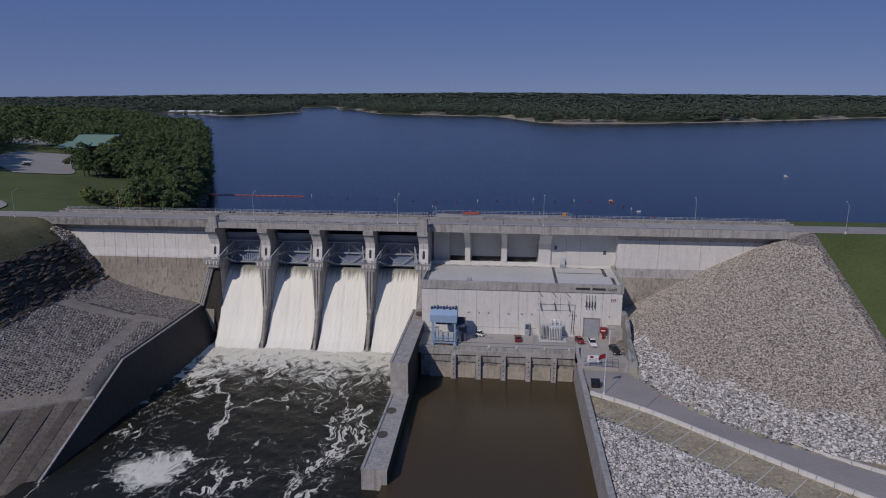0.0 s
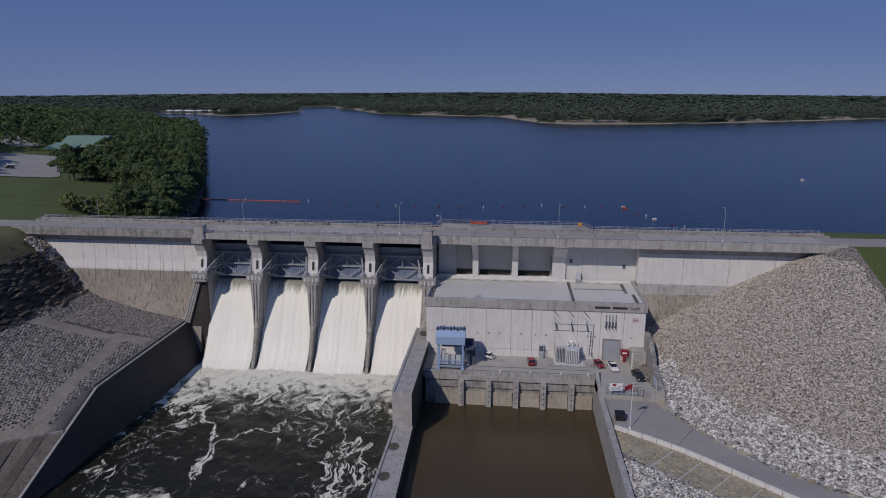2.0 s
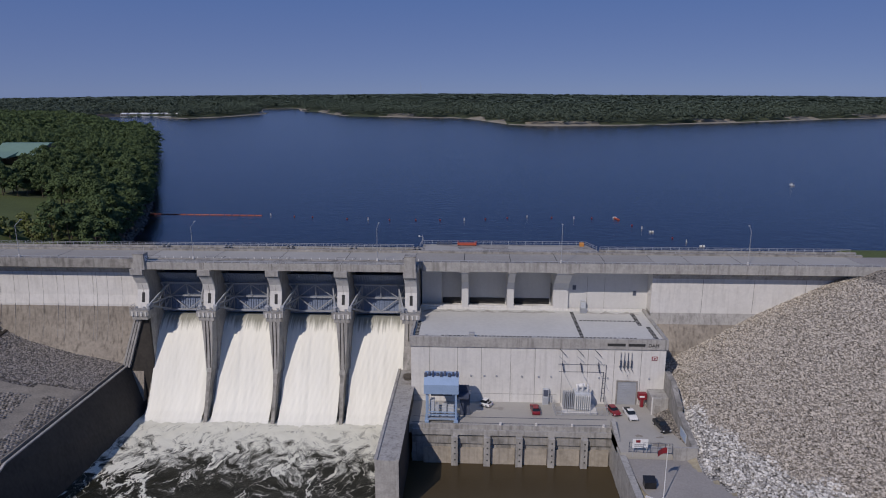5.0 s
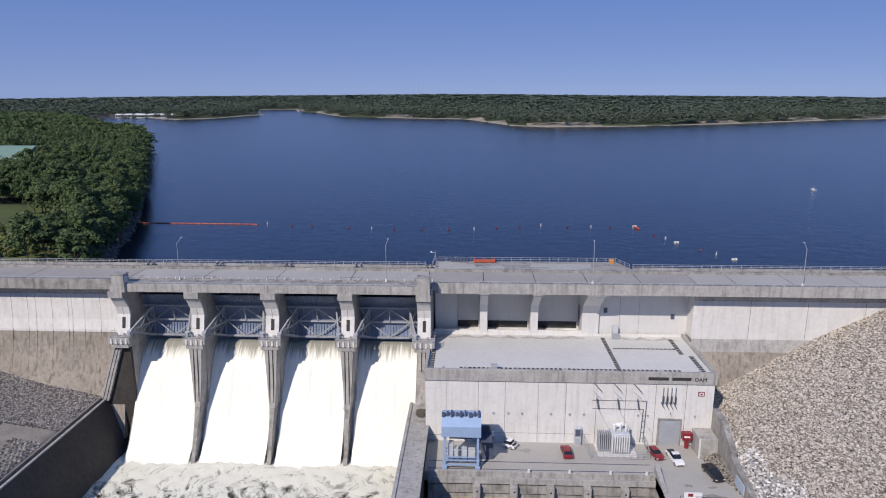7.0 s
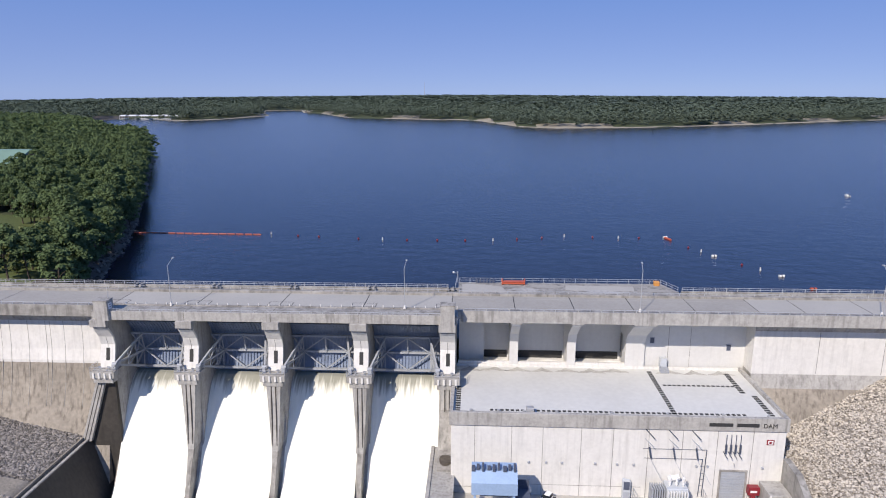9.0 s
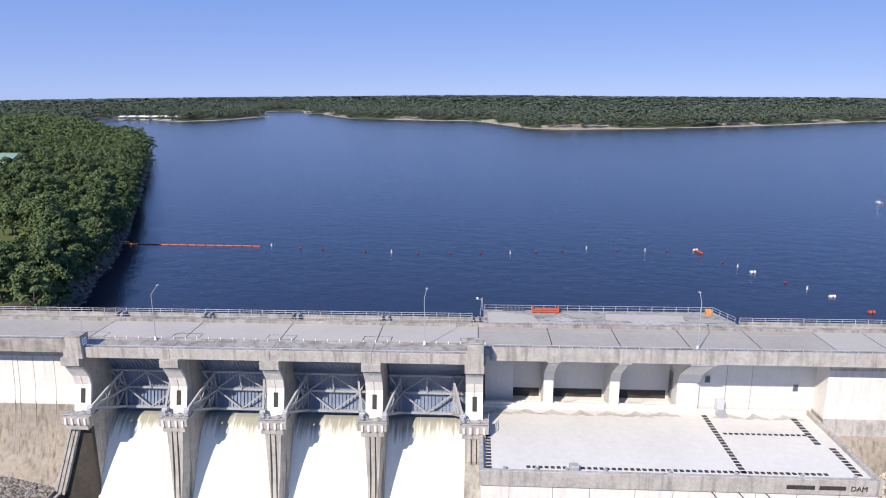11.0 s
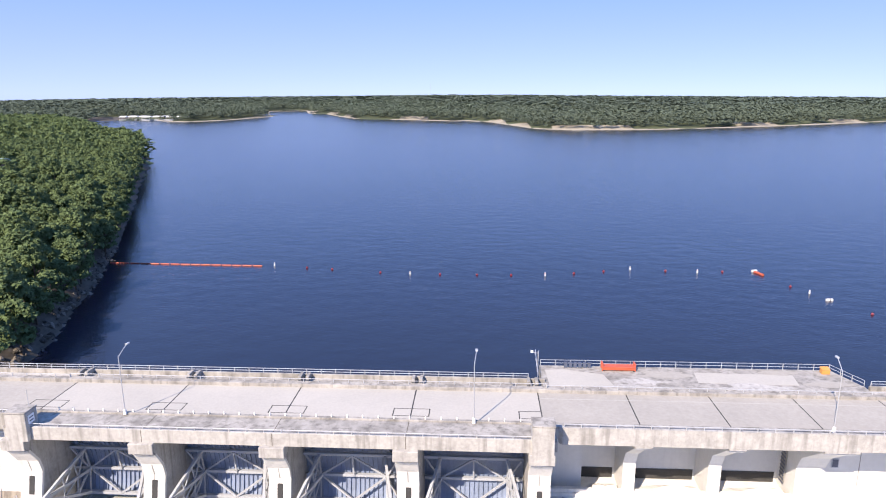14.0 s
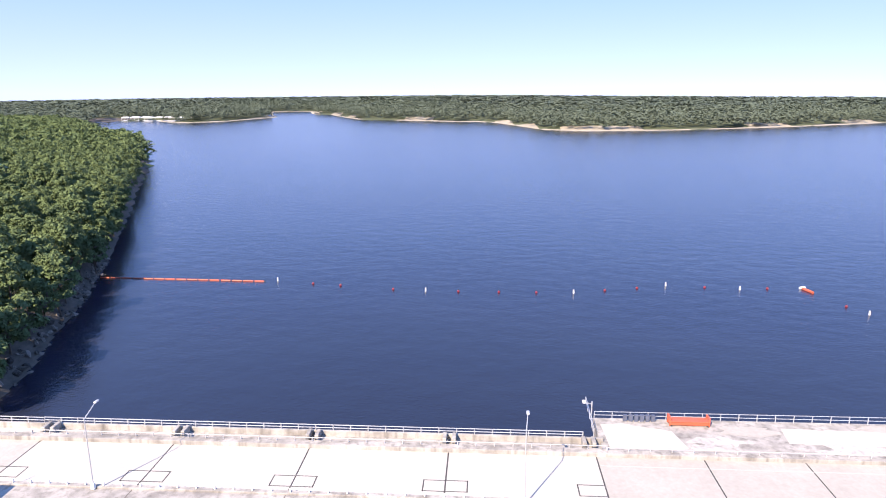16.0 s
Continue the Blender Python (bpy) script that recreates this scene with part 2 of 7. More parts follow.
def water_material(name, base, rough, waves, strength, murk=None):
    m = bpy.data.materials.new(name)
    m.use_nodes = True
    n, l = m.node_tree.nodes, m.node_tree.links
    p = n["Principled BSDF"]
    p.inputs["Base Color"].default_value = (*base, 1)
    p.inputs["Roughness"].default_value = rough
    p.inputs["IOR"].default_value = 1.33
    geo = n.new("ShaderNodeNewGeometry")
    height = None
    for s, w, stretch in ((waves, 1.0, (1, 1.6, 1)), (waves * 0.17, 2.2, (1, 1.3, 1))):
        mp = n.new("ShaderNodeMapping")
        mp.inputs["Scale"].default_value = stretch
        mp.inputs["Rotation"].default_value = (0, 0, 0.4)
        l.new(geo.outputs["Position"], mp.inputs["Vector"])
        t = n.new("ShaderNodeTexNoise")
        t.inputs["Scale"].default_value, t.inputs["Detail"].default_value = s, 4
        l.new(mp.outputs["Vector"], t.inputs["Vector"])
        a = n.new("ShaderNodeMath")
        a.operation = "MULTIPLY_ADD"
        a.inputs[1].default_value = w
        l.new(t.outputs["Fac"], a.inputs[0])
        if height is not None:
            l.new(height, a.inputs[2])
        else:
            a.inputs[2].default_value = 0
        height = a.outputs[0]
    b = n.new("ShaderNodeBump")
    b.inputs["Strength"].default_value, b.inputs["Distance"].default_value = strength, 0.25
    l.new(height, b.inputs["Height"])
    l.new(b.outputs["Normal"], p.inputs["Normal"])
    if murk:
        t = n.new("ShaderNodeTexNoise")
        t.inputs["Scale"].default_value, t.inputs["Detail"].default_value = 0.012, 5
        mp = n.new("ShaderNodeMapping")
        mp.inputs["Scale"].default_value = (0.5, 1.6, 1)
        l.new(geo.outputs["Position"], mp.inputs["Vector"])
        l.new(mp.outputs["Vector"], t.inputs["Vector"])
        mix = n.new("ShaderNodeMix")
        mix.data_type = "RGBA"
        mix.inputs["A"].default_value, mix.inputs["B"].default_value = (*base, 1), (*murk, 1)
        r = n.new("ShaderNodeMapRange")
        r.inputs["From Min"].default_value, r.inputs["From Max"].default_value = 0.4, 0.65
        l.new(t.outputs["Fac"], r.inputs["Value"])
        l.new(r.outputs[0], mix.inputs["Factor"])
        l.new(mix.outputs["Result"], p.inputs["Base Color"])
    return m


LAKE = water_material("lake_water", (0.0125, 0.0165, 0.032), 0.15, 0.9, 0.3, murk=(0.0155, 0.021, 0.039))
TAIL = water_material("brown_tail_water", (0.070, 0.052, 0.028), 0.25, 0.8, 0.12)


TAIL_LEVEL = -29.8


def foam_material(name, lo, hi, streak, dark=(0.018, 0.018, 0.011)):
    """Churned water: dark water with foam where a warped noise is high; lo, hi: where foam starts and is full."""
    m = bpy.data.materials.new(name)
    m.use_nodes = True
    n, l = m.node_tree.nodes, m.node_tree.links
    p = n["Principled BSDF"]
    geo = n.new("ShaderNodeNewGeometry")
    sep = n.new("ShaderNodeSeparateXYZ")
    l.new(geo.outputs["Position"], sep.inputs[0])
    warp = n.new("ShaderNodeTexNoise")
    warp.inputs["Scale"].default_value, warp.inputs["Detail"].default_value = 0.09, 3
    l.new(geo.outputs["Position"], warp.inputs["Vector"])
    va = n.new("ShaderNodeVectorMath")
    va.operation = "MULTIPLY_ADD"
    va.inputs[1].default_value = (12, 12, 0)
    l.new(warp.outputs["Color"], va.inputs[0])
    l.new(geo.outputs["Position"], va.inputs[2])
    mp = n.new("ShaderNodeMapping")
    mp.inputs["Scale"].default_value = streak
    l.new(va.outputs[0], mp.inputs["Vector"])
    t = n.new("ShaderNodeTexNoise")
    t.inputs["Scale"].default_value, t.inputs["Detail"].default_value, t.inputs["Roughness"].default_value = 0.42, 10, 0.7
    l.new(mp.outputs["Vector"], t.inputs["Vector"])
    def threads(scale, squash, detail, width, amount, patch, lo_, hi_, seed):
        """Thin meandering foam threads: the zero lines of a noise, kept where a slower noise is high."""
        m1 = n.new("ShaderNodeMapping")
        m1.inputs["Scale"].default_value = squash
        m1.inputs["Location"].default_value = (seed, seed * 0.7, 0)
        l.new(va.outputs[0], m1.inputs["Vector"])
        a1 = n.new("ShaderNodeTexNoise")
        a1.inputs["Scale"].default_value, a1.inputs["Detail"].default_value, a1.inputs["Roughness"].default_value = scale, detail, 0.6
        l.new(m1.outputs["Vector"], a1.inputs["Vector"])
        s1 = n.new("ShaderNodeMath")
        s1.operation = "SUBTRACT"
        s1.inputs[1].default_value = 0.5
        l.new(a1.outputs["Fac"], s1.inputs[0])
        b1 = n.new("ShaderNodeMath")
        b1.operation = "ABSOLUTE"
        l.new(s1.outputs[0], b1.inputs[0])
        c1 = n.new("ShaderNodeMapRange")
        c1.inputs["From Min"].default_value, c1.inputs["From Max"].default_value = 0.0, width
        c1.inputs["To Min"].default_value, c1.inputs["To Max"].default_value = amount, 0.0
        l.new(b1.outputs[0], c1.inputs["Value"])
        d1 = n.new("ShaderNodeTexNoise")
        d1.inputs["Scale"].default_value, d1.inputs["Detail"].default_value = patch, 4
        l.new(m1.outputs["Vector"], d1.inputs["Vector"])
        e1 = n.new("ShaderNodeMapRange")
        e1.inputs["From Min"].default_value, e1.inputs["From Max"].default_value = lo_, hi_
        l.new(d1.outputs["Fac"], e1.inputs["Value"])
        f1 = n.new("ShaderNodeMath")
        f1.operation = "MULTIPLY"
        l.new(c1.outputs[0], f1.inputs[0])
        l.new(e1.outputs[0], f1.inputs[1])
        return f1.outputs[0]

    broad = threads(0.075, (1.0, 0.42, 1.0), 7, 0.017, 0.5, 0.06, 0.45, 0.58, 31.0)
    thin = threads(0.24, (1.0, 0.75, 1.0), 8, 0.013, 0.30, 0.05, 0.40, 0.62, 5.0)
    lines = n.new("ShaderNodeMath")
    l.new(broad, lines.inputs[0])
    l.new(thin, lines.inputs[1])
    near = n.new("ShaderNodeMapRange")     # more foam towards the foot of the chute
    near.inputs["From Min"].default_value, near.inputs["From Max"].default_value = -50.0, -19.5
    near.inputs["To Min"].default_value, near.inputs["To Max"].default_value = 0.0, 0.36
    l.new(sep.outputs["Y"], near.inputs["Value"])
    base = n.new("ShaderNodeMath")
    l.new(t.outputs["Fac"], base.inputs[0])
    l.new(lines.outputs[0], base.inputs[1])
    add = n.new("ShaderNodeMath")
    l.new(base.outputs[0], add.inputs[0])
    l.new(near.outputs[0], add.inputs[1])
    off = n.new("ShaderNodeVectorMath")    # a boil of foam off the end of the training wall
    off.operation = "DISTANCE"
    off.inputs[1].default_value = (-47.0, -82.0, TAIL_LEVEL)
    l.new(va.outputs[0], off.inputs[0])
    boil = n.new("ShaderNodeMapRange")
    boil.inputs["From Min"].default_value, boil.inputs["From Max"].default_value = 3.0, 11.0
    boil.inputs["To Min"].default_value, boil.inputs["To Max"].default_value = 0.4, 0.0
    l.new(off.outputs["Value"], boil.inputs["Value"])
    whole = n.new("ShaderNodeMath")
    l.new(add.outputs[0], whole.inputs[0])
    l.new(boil.outputs[0], whole.inputs[1])
    r = n.new("ShaderNodeMapRange")
    r.inputs["From Min"].default_value, r.inputs["From Max"].default_value = lo, hi
    l.new(whole.outputs[0], r.inputs["Value"])
    mix = n.new("ShaderNodeMix")
    mix.data_type = "RGBA"
    mix.inputs["A"].default_value, mix.inputs["B"].default_value = (*dark, 1), (0.78, 0.77, 0.66, 1)
    l.new(r.outputs[0], mix.inputs["Factor"])
    l.new(mix.outputs["Result"], p.inputs["Base Color"])
    rr = n.new("ShaderNodeMapRange")
    rr.inputs["To Min"].default_value, rr.inputs["To Max"].default_value = 0.3, 0.9
    p.inputs["Specular IOR Level"].default_value = 0.28
    l.new(r.outputs[0], rr.inputs["Value"])
    l.new(rr.outputs[0], p.inputs["Roughness"])
    b = n.new("ShaderNodeBump")
    b.inputs["Strength"].default_value, b.inputs["Distance"].default_value = 0.5, 0.5
    l.new(t.outputs["Fac"], b.inputs["Height"])
    l.new(b.outputs["Normal"], p.inputs["Normal"])
    return m


BASIN = foam_material("churned_water", 0.63, 0.80, (1.0, 0.8, 1.0))
def chute_material():
    """White falling water that is clearer and streaked where it leaves the gates."""
    m = material("falling_white_water", (0.86, 0.85, 0.76), 0.6, 0.05, 0.3, 1.2, 0.4, tint=(0.92, 0.91, 0.82), stretch=(1.0, 0.12, 0.12))
    n, l = m.node_tree.nodes, m.node_tree.links
    p = n["Principled BSDF"]
    old = p.inputs["Base Color"].links[0].from_socket
    geo = n.new("ShaderNodeNewGeometry")
    sep = n.new("ShaderNodeSeparateXYZ")
    l.new(geo.outputs["Position"], sep.inputs[0])
    mp = n.new("ShaderNodeMapping")
    mp.inputs["Scale"].default_value = (2.2, 0.15, 0.1)
    l.new(geo.outputs["Position"], mp.inputs["Vector"])
    t = n.new("ShaderNodeTexNoise")
    t.inputs["Scale"].default_value, t.inputs["Detail"].default_value = 1.0, 5
    l.new(mp.outputs["Vector"], t.inputs["Vector"])
    zr = n.new("ShaderNodeMapRange")
    zr.inputs["From Min"].default_value, zr.inputs["From Max"].default_value = -11.2, -5.4
    zr.inputs["To Min"].default_value, zr.inputs["To Max"].default_value = -0.55, 0.42
    zr.clamp = False
    l.new(sep.outputs["Z"], zr.inputs["Value"])
    a = n.new("ShaderNodeMath")
    l.new(zr.outputs[0], a.inputs[0])
    l.new(t.outputs["Fac"], a.inputs[1])
    r = n.new("ShaderNodeMapRange")
    r.inputs["From Min"].default_value, r.inputs["From Max"].default_value = 0.45, 0.85
    r.inputs["To Max"].default_value = 0.85
    l.new(a.outputs[0], r.inputs["Value"])
    mix = n.new("ShaderNodeMix")
    mix.data_type = "RGBA"
    mix.inputs["B"].default_value = (0.20, 0.20, 0.155, 1)
    l.new(r.outputs[0], mix.inputs["Factor"])
    l.new(old, mix.inputs["A"])
    l.new(mix.outputs["Result"], p.inputs["Base Color"])
    return m


CHUTE = chute_material()


# ---- mesh helpers ----
def empty(name, at=(0, 0, 0)):
    ob = new(name)
    ob.location = at
    return ob


def part(name, bm, mat, parent=None, label="", smooth=False):
    """Links a bmesh as one mesh object under a thing or part; its vertices are in the parent's space."""
    me = bpy.data.meshes.new(name)
    bm.normal_update()
    bm.to_mesh(me)
    bm.free()
    me.materials.append(mat)
    if smooth:
        me.polygons.foreach_set("use_smooth", [True] * len(me.polygons))
    ob = new(name, me)
    ob.parent = parent
    if label:
        ob["label"] = label
    return ob


def from_arrays(name, verts, faces, mat, parent=None, smooth=False):
    me = bpy.data.meshes.new(name)
    me.from_pydata([tuple(map(float, v)) for v in verts], [], [tuple(map(int, q)) for q in faces])
    me.materials.append(mat)
    if smooth:
        me.polygons.foreach_set("use_smooth", [True] * len(me.polygons))
    me.update()
    ob = new(name, me)
    ob.parent = parent
    return ob


def box(bm, x0, x1, y0, y1, z0, z1, bevel=0.0):
    m = Matrix.LocRotScale(((x0 + x1) / 2, (y0 + y1) / 2, (z0 + z1) / 2), None, (abs(x1 - x0), abs(y1 - y0), abs(z1 - z0)))
    v = bmesh.ops.create_cube(bm, size=1, matrix=m)["verts"]
    if bevel:
        bmesh.ops.bevel(bm, geom=list({e for a in v for e in a.link_edges}), offset=bevel, segments=1, affect="EDGES")
    return bm


def boxes(*list_of_boxes, bevel=0.0):
    bm = bmesh.new()
    for b in list_of_boxes:
        box(bm, *b, bevel=bevel)
    return bm


def bar(bm, a, b, r, sides=6, r2=None):
    """A round bar from a to b."""
    a, b = Vector(a), Vector(b)
    d = b - a
    m = Matrix.Translation((a + b) / 2) @ d.to_track_quat("Z", "Y").to_matrix().to_4x4()
    bmesh.ops.create_cone(bm, cap_ends=True, segments=sides, radius1=r, radius2=r if r2 is None else r2, depth=d.length, matrix=m)
    return bm


def beam(bm, a, b, w, h):
    """A square beam from a to b, w wide and h deep."""
    a, b = Vector(a), Vector(b)
    d = b - a
    m = Matrix.Translation((a + b) / 2) @ d.to_track_quat("Z", "Y").to_matrix().to_4x4() @ Matrix.Diagonal((w, h, d.length, 1))
    bmesh.ops.create_cube(bm, size=1, matrix=m)
    return bm


def prism(bm, profile, x0, x1):
    """Extrudes a (y, z) outline along x."""
    a = [bm.verts.new((x0, y, z)) for y, z in profile]
    b = [bm.verts.new((x1, y, z)) for y, z in profile]
    k = len(profile)
    bm.faces.new(a)
    bm.faces.new(b[::-1])
    for i in range(k):
        bm.faces.new((a[(i + 1) % k], a[i], b[i], b[(i + 1) % k]))
    bmesh.ops.recalc_face_normals(bm, faces=bm.faces[:])
    return bm


def prism_z(bm, outline, z0, z1):
    """Extrudes an (x, y) outline upwards."""
    a = [bm.verts.new((x, y, z0)) for x, y in outline]
    b = [bm.verts.new((x, y, z1)) for x, y in outline]
    k = len(outline)
    bm.faces.new(a)
    bm.faces.new(b[::-1])
    for i in range(k):
        bm.faces.new((a[(i + 1) % k], a[i], b[i], b[(i + 1) % k]))
    bmesh.ops.recalc_face_normals(bm, faces=bm.faces[:])
    return bm

# ---- plan ----
DECK = 11.2                   # road over the dam
TAILZ = -29.8                 # water below the spillway
RACEZ = -28.4                 # water in the tailrace
YARD = -19.3                  # powerhouse yard
LOWROAD = -20.5               # access road
PITCH, PIER_W = 17.6, 3.0
PIERS = [-0.4 - PITCH * i for i in range(4, -1, -1)]     # pier centres, x


def smooth(a, b, t):
    t = np.clip((t - a) / (b - a), 0, 1)
    return t * t * (3 - 2 * t)


# ---- ground ----
PENINSULA = [(-100, 12), (-104, 41), (-107, 52), (-114, 70), (-122, 95), (-141, 141), (-195, 256), (-292, 468), (-302, 492), (-330, 520), (-440, 650), (-620, 900), (-740, 1150), (-790, 1290), (-2700, 1330), (-2700, -300), (-130, -300), (-130, 12)]
FAR_SHORE = [(-2700, 1330), (-1200, 1350), (-827, 1345), (-700, 1300), (-640, 1215), (-580, 1175), (-530, 1235), (-494, 1465), (-560, 1640), (-640, 1900), (-540, 1950), (-470, 1700), (-415, 1663), (-330, 1450), (-271, 1330), (-146, 1272), (-60, 1219), (-35, 1235), (10, 1170), (73, 950), (125, 905), (269, 932), (472, 1030), (694, 1168), (1000, 1330), (1700, 1500), (2700, 1700), (2700, 4800), (-2700, 4800)]


def shore_distance(px, py, poly):
    """Distance of points to a shoreline, positive on land."""
    inside = np.zeros(px.shape, bool)
    best = np.full(px.shape, 1e9)
    for (ax, ay), (bx, by) in zip(poly, poly[1:] + poly[:1]):
        cross = ((ay > py) != (by > py)) & (px < (bx - ax) * (py - ay) / ((by - ay) or 1e-9) + ax)
        inside ^= cross
        dx, dy = bx - ax, by - ay
        t = np.clip(((px - ax) * dx + (py - ay) * dy) / (dx * dx + dy * dy), 0, 1)
        best = np.minimum(best, np.hypot(px - ax - t * dx, py - ay - t * dy))
    return np.where(inside, best, -best)


def rough(px, py, s, seed=0.0):
    """Cheap smooth unevenness in -1..1."""
    r = np.zeros(px.shape)
    for i in range(1, 5):
        a = seed + i * 2.4
        r += np.sin((px * math.cos(a) + py * math.sin(a)) * i ** 0.8 / s + a * 3.1) * np.cos((px * math.sin(a * 1.7) - py * math.cos(a * 1.3)) * i ** 0.7 / s + a) / i
    return r / 2


def cone(px, py):
    """Stone-faced end of the embankment dam."""
    dx, dy = np.minimum(px - 116.5, 0), np.minimum(py + 8.0, 0)
    d = np.hypot(dx, dy) + 1e-6
    return DECK - 0.3 - d * (0.39 + 0.11 * (dx / d) ** 2)


def ground_height(px, py):
    land_a, land_b = shore_distance(px, py, PENINSULA), shore_distance(px, py, FAR_SHORE)
    # shores of the lake
    za = np.where(land_a > 0, np.minimum(0.8 + land_a * 0.7, 5 + land_a * 0.085) + 2.0 * rough(px, py, 60), np.maximum(land_a * 0.5, -9))
    za = np.where(land_a > 0, np.clip(za, 0.4, 22 + 2 * rough(px, py, 90, 1) - 13 * smooth(430, 760, py)), za)
    zb = np.where(land_b > 0, np.minimum(0.4 + land_b * 0.12, 4 + land_b * 0.022), np.maximum(land_b * 0.4, -9))
    zb = np.where(land_b > 0, np.clip(zb, 0.3, 7) + np.clip(land_b / 300, 0, 1) * 2.5 * rough(px, py, 260, 2), zb)
    zb = zb + np.where(land_b > 300, 15.0 * np.exp(-((px + 150) / 1300) ** 2) * smooth(1900, 3000, py), 0)
    up = np.maximum(za, zb)
    # left bank below the dam
    bx = [-400, -170, -140, -130, -123.5, -117.5, -113.5, -106, -92, -80, -77, -74]
    bz = [15, 12.4, 11.0, 9.6, 4.4, -3.4, -8.6, -11.6, -14.8, -16.6, -17.4, -33]
    left = np.interp(px, bx, bz) + 1.0 * rough(px, py, 7, 4) * smooth(-112, -124, px)
    fall = smooth(-52, -86, py)
    left = left - 3.2 * fall * smooth(-116, -100, px) - 15.0 * smooth(-67 + 0.6 * (px + 76), -83 + 0.6 * (px + 76), py) * smooth(-135, -110, px) - 6 * smooth(-20, -110, py) * smooth(-110, -125, px)
    # right bank: embankment, road bench, river bank
    emb = np.where(py > -8, np.minimum(DECK - 0.25, DECK - 0.25 - (py - 14) * 0.4), cone(px, py))
    emb = np.where((px < 118) & (py > -8), np.where(py < 0.5, cone(px, py), -9), emb)
    bench = LOWROAD - 0.25 - 0.03 * np.maximum(0, 58 - px)
    right = np.maximum(emb, bench)
    right = np.where(px < 47.3, -34, right)
    low = np.where(px < -74, left, np.where(px > 47.3, right, -34.0))
    z = np.where(py > 6, np.where(px > 110, np.maximum(up, emb), up), low)
    z = np.where((py > 6) & (py < 36) & (px < -118), np.maximum(up, np.interp(px, [-160, -135, -126, -118], [11.1, 10.6, 5, -9])), z)
    z = np.where((px > -131) & (px < 118) & (py > 0.5) & (py <= 15), np.minimum(z, -6 + 0 * z), z)
    return np.where((px < -131) & (py > -9) & (py < 9.5), DECK - 0.12, z)


def axis(dense, step, ends, growth=1.13):
    a = list(np.arange(dense[0], dense[1] + 1e-6, step))
    s = step
    while a[-1] < ends[1]:
        s *= growth
        a.append(a[-1] + s)
    s = step
    while a[0] > ends[0]:
        s *= growth
        a.insert(0, a[0] - s)
    return np.array(a)


gx, gy = axis((-170, 170), 2.0, (-2700, 2700)), axis((-120, 110), 2.0, (-420, 4700))
GX, GY = np.meshgrid(gx, gy)
GZ = ground_height(GX, GY)
nx, ny = len(gx), len(gy)
quads = [(j * nx + i, j * nx + i + 1, (j + 1) * nx + i + 1, (j + 1) * nx + i) for j in range(ny - 1) for i in range(nx - 1)]
ground = from_arrays("ground", np.c_[GX.ravel(), GY.ravel(), GZ.ravel()], quads, GRASS, smooth=True)
for m in (BED_TAN, ROCK, SCRUB, SHORE_DIRT, SAND, BED_PALE, BED_BLUE, BED, HILL_GRASS):
    ground.data.materials.append(m)
cx, cy = (GX[:-1, :-1] + GX[1:, 1:]).ravel() / 2, (GY[:-1, :-1] + GY[1:, 1:]).ravel() / 2
cz = (GZ[:-1, :-1] + GZ[1:, 1:]).ravel() / 2
steep = (np.abs(GZ[1:, 1:] - GZ[:-1, :-1]) / (np.hypot(gx[1:] - gx[:-1], 0)[None, :] + 0 * GZ[1:, 1:])).ravel()
kind = np.zeros(len(cx), int)
dist_b = shore_distance(cx, cy, FAR_SHORE)
dist_a = shore_distance(cx, cy, PENINSULA)
kind[(cy < 4) & (cx > 47) & (cx < 119.5)] = 1
kind[(cy < 4) & (cx > 47) & (cx < 140) & (cz < -19.8)] = 3
kind[(cy < 4) & (cx > 62) & (cx < 119.5) & (cz < -16.2) & (cz > -20.3)] = 6
bank_edge = np.interp(cy, [-132, -113, -102.5, -94.5, -81.3, -66.2, -58.6], [156, 118, 100, 90, 76.1, 60.1, 48.2])
kind[(cy < -58) & (cx > 47) & (cx < bank_edge - 14)] = 6
kind[(cy < 4) & (cx < -74)] = 8
kind[(cy < 4) & (cx < -74) & (cy > -28 + 0.1 * (cx + 100))] = 7
kind[(cy < 6) & (cx < -112.5) & (cx > -122)] = 2
kind[(cy < 6) & (cx <= -122)] = 9
kind[(cy > 600)] = 4
kind[(dist_b > -12) & (dist_b < 16)] = 5
kind[(dist_a > -8) & (dist_a < 9) & (cy > 10)] = 2
kind[(cy > 10) & (dist_a > 9) & (dist_a < 60) & (cy > 110)] = 4
ground.data.polygons.foreach_set("material_index", kind.tolist())
tagged(ground, "grassy banks, stone slopes and wooded shores round the dam", "ground", kind="structure")

beach = np.array([p for p in FAR_SHORE if -900 < p[0] < 2600 and p[1] < 2100])
bd = np.r_[0, np.cumsum(np.hypot(*np.diff(beach, axis=0).T))]
bt = np.arange(0, bd[-1], 12.0)
bx_, by_ = np.interp(bt, bd, beach[:, 0]), np.interp(bt, bd, beach[:, 1])
wob_ = 2.2 * rough(bx_ * 1.0, by_, 9.0, 3)
tx, ty = np.gradient(bx_), np.gradient(by_)
tn = np.hypot(tx, ty) + 1e-6
nxn, nyn = -ty / tn, tx / tn
bv = np.concatenate([np.c_[bx_ - nxn * 5, by_ - nyn * 5, np.full(len(bt), -0.6)], np.c_[bx_ + nxn * 1.5, by_ + nyn * 1.5, 0.4 + 0.12 * wob_], np.c_[bx_ + nxn * (4.5 + 1.6 * wob_), by_ + nyn * (4.5 + 1.6 * wob_), 1.0 + 0.3 * wob_]])
bn = len(bt)
shore = from_arrays("shore", bv, [(k * bn + i, k * bn + i + 1, (k + 1) * bn + i + 1, (k + 1) * bn + i) for k in range(2) for i in range(bn - 1)], SAND)
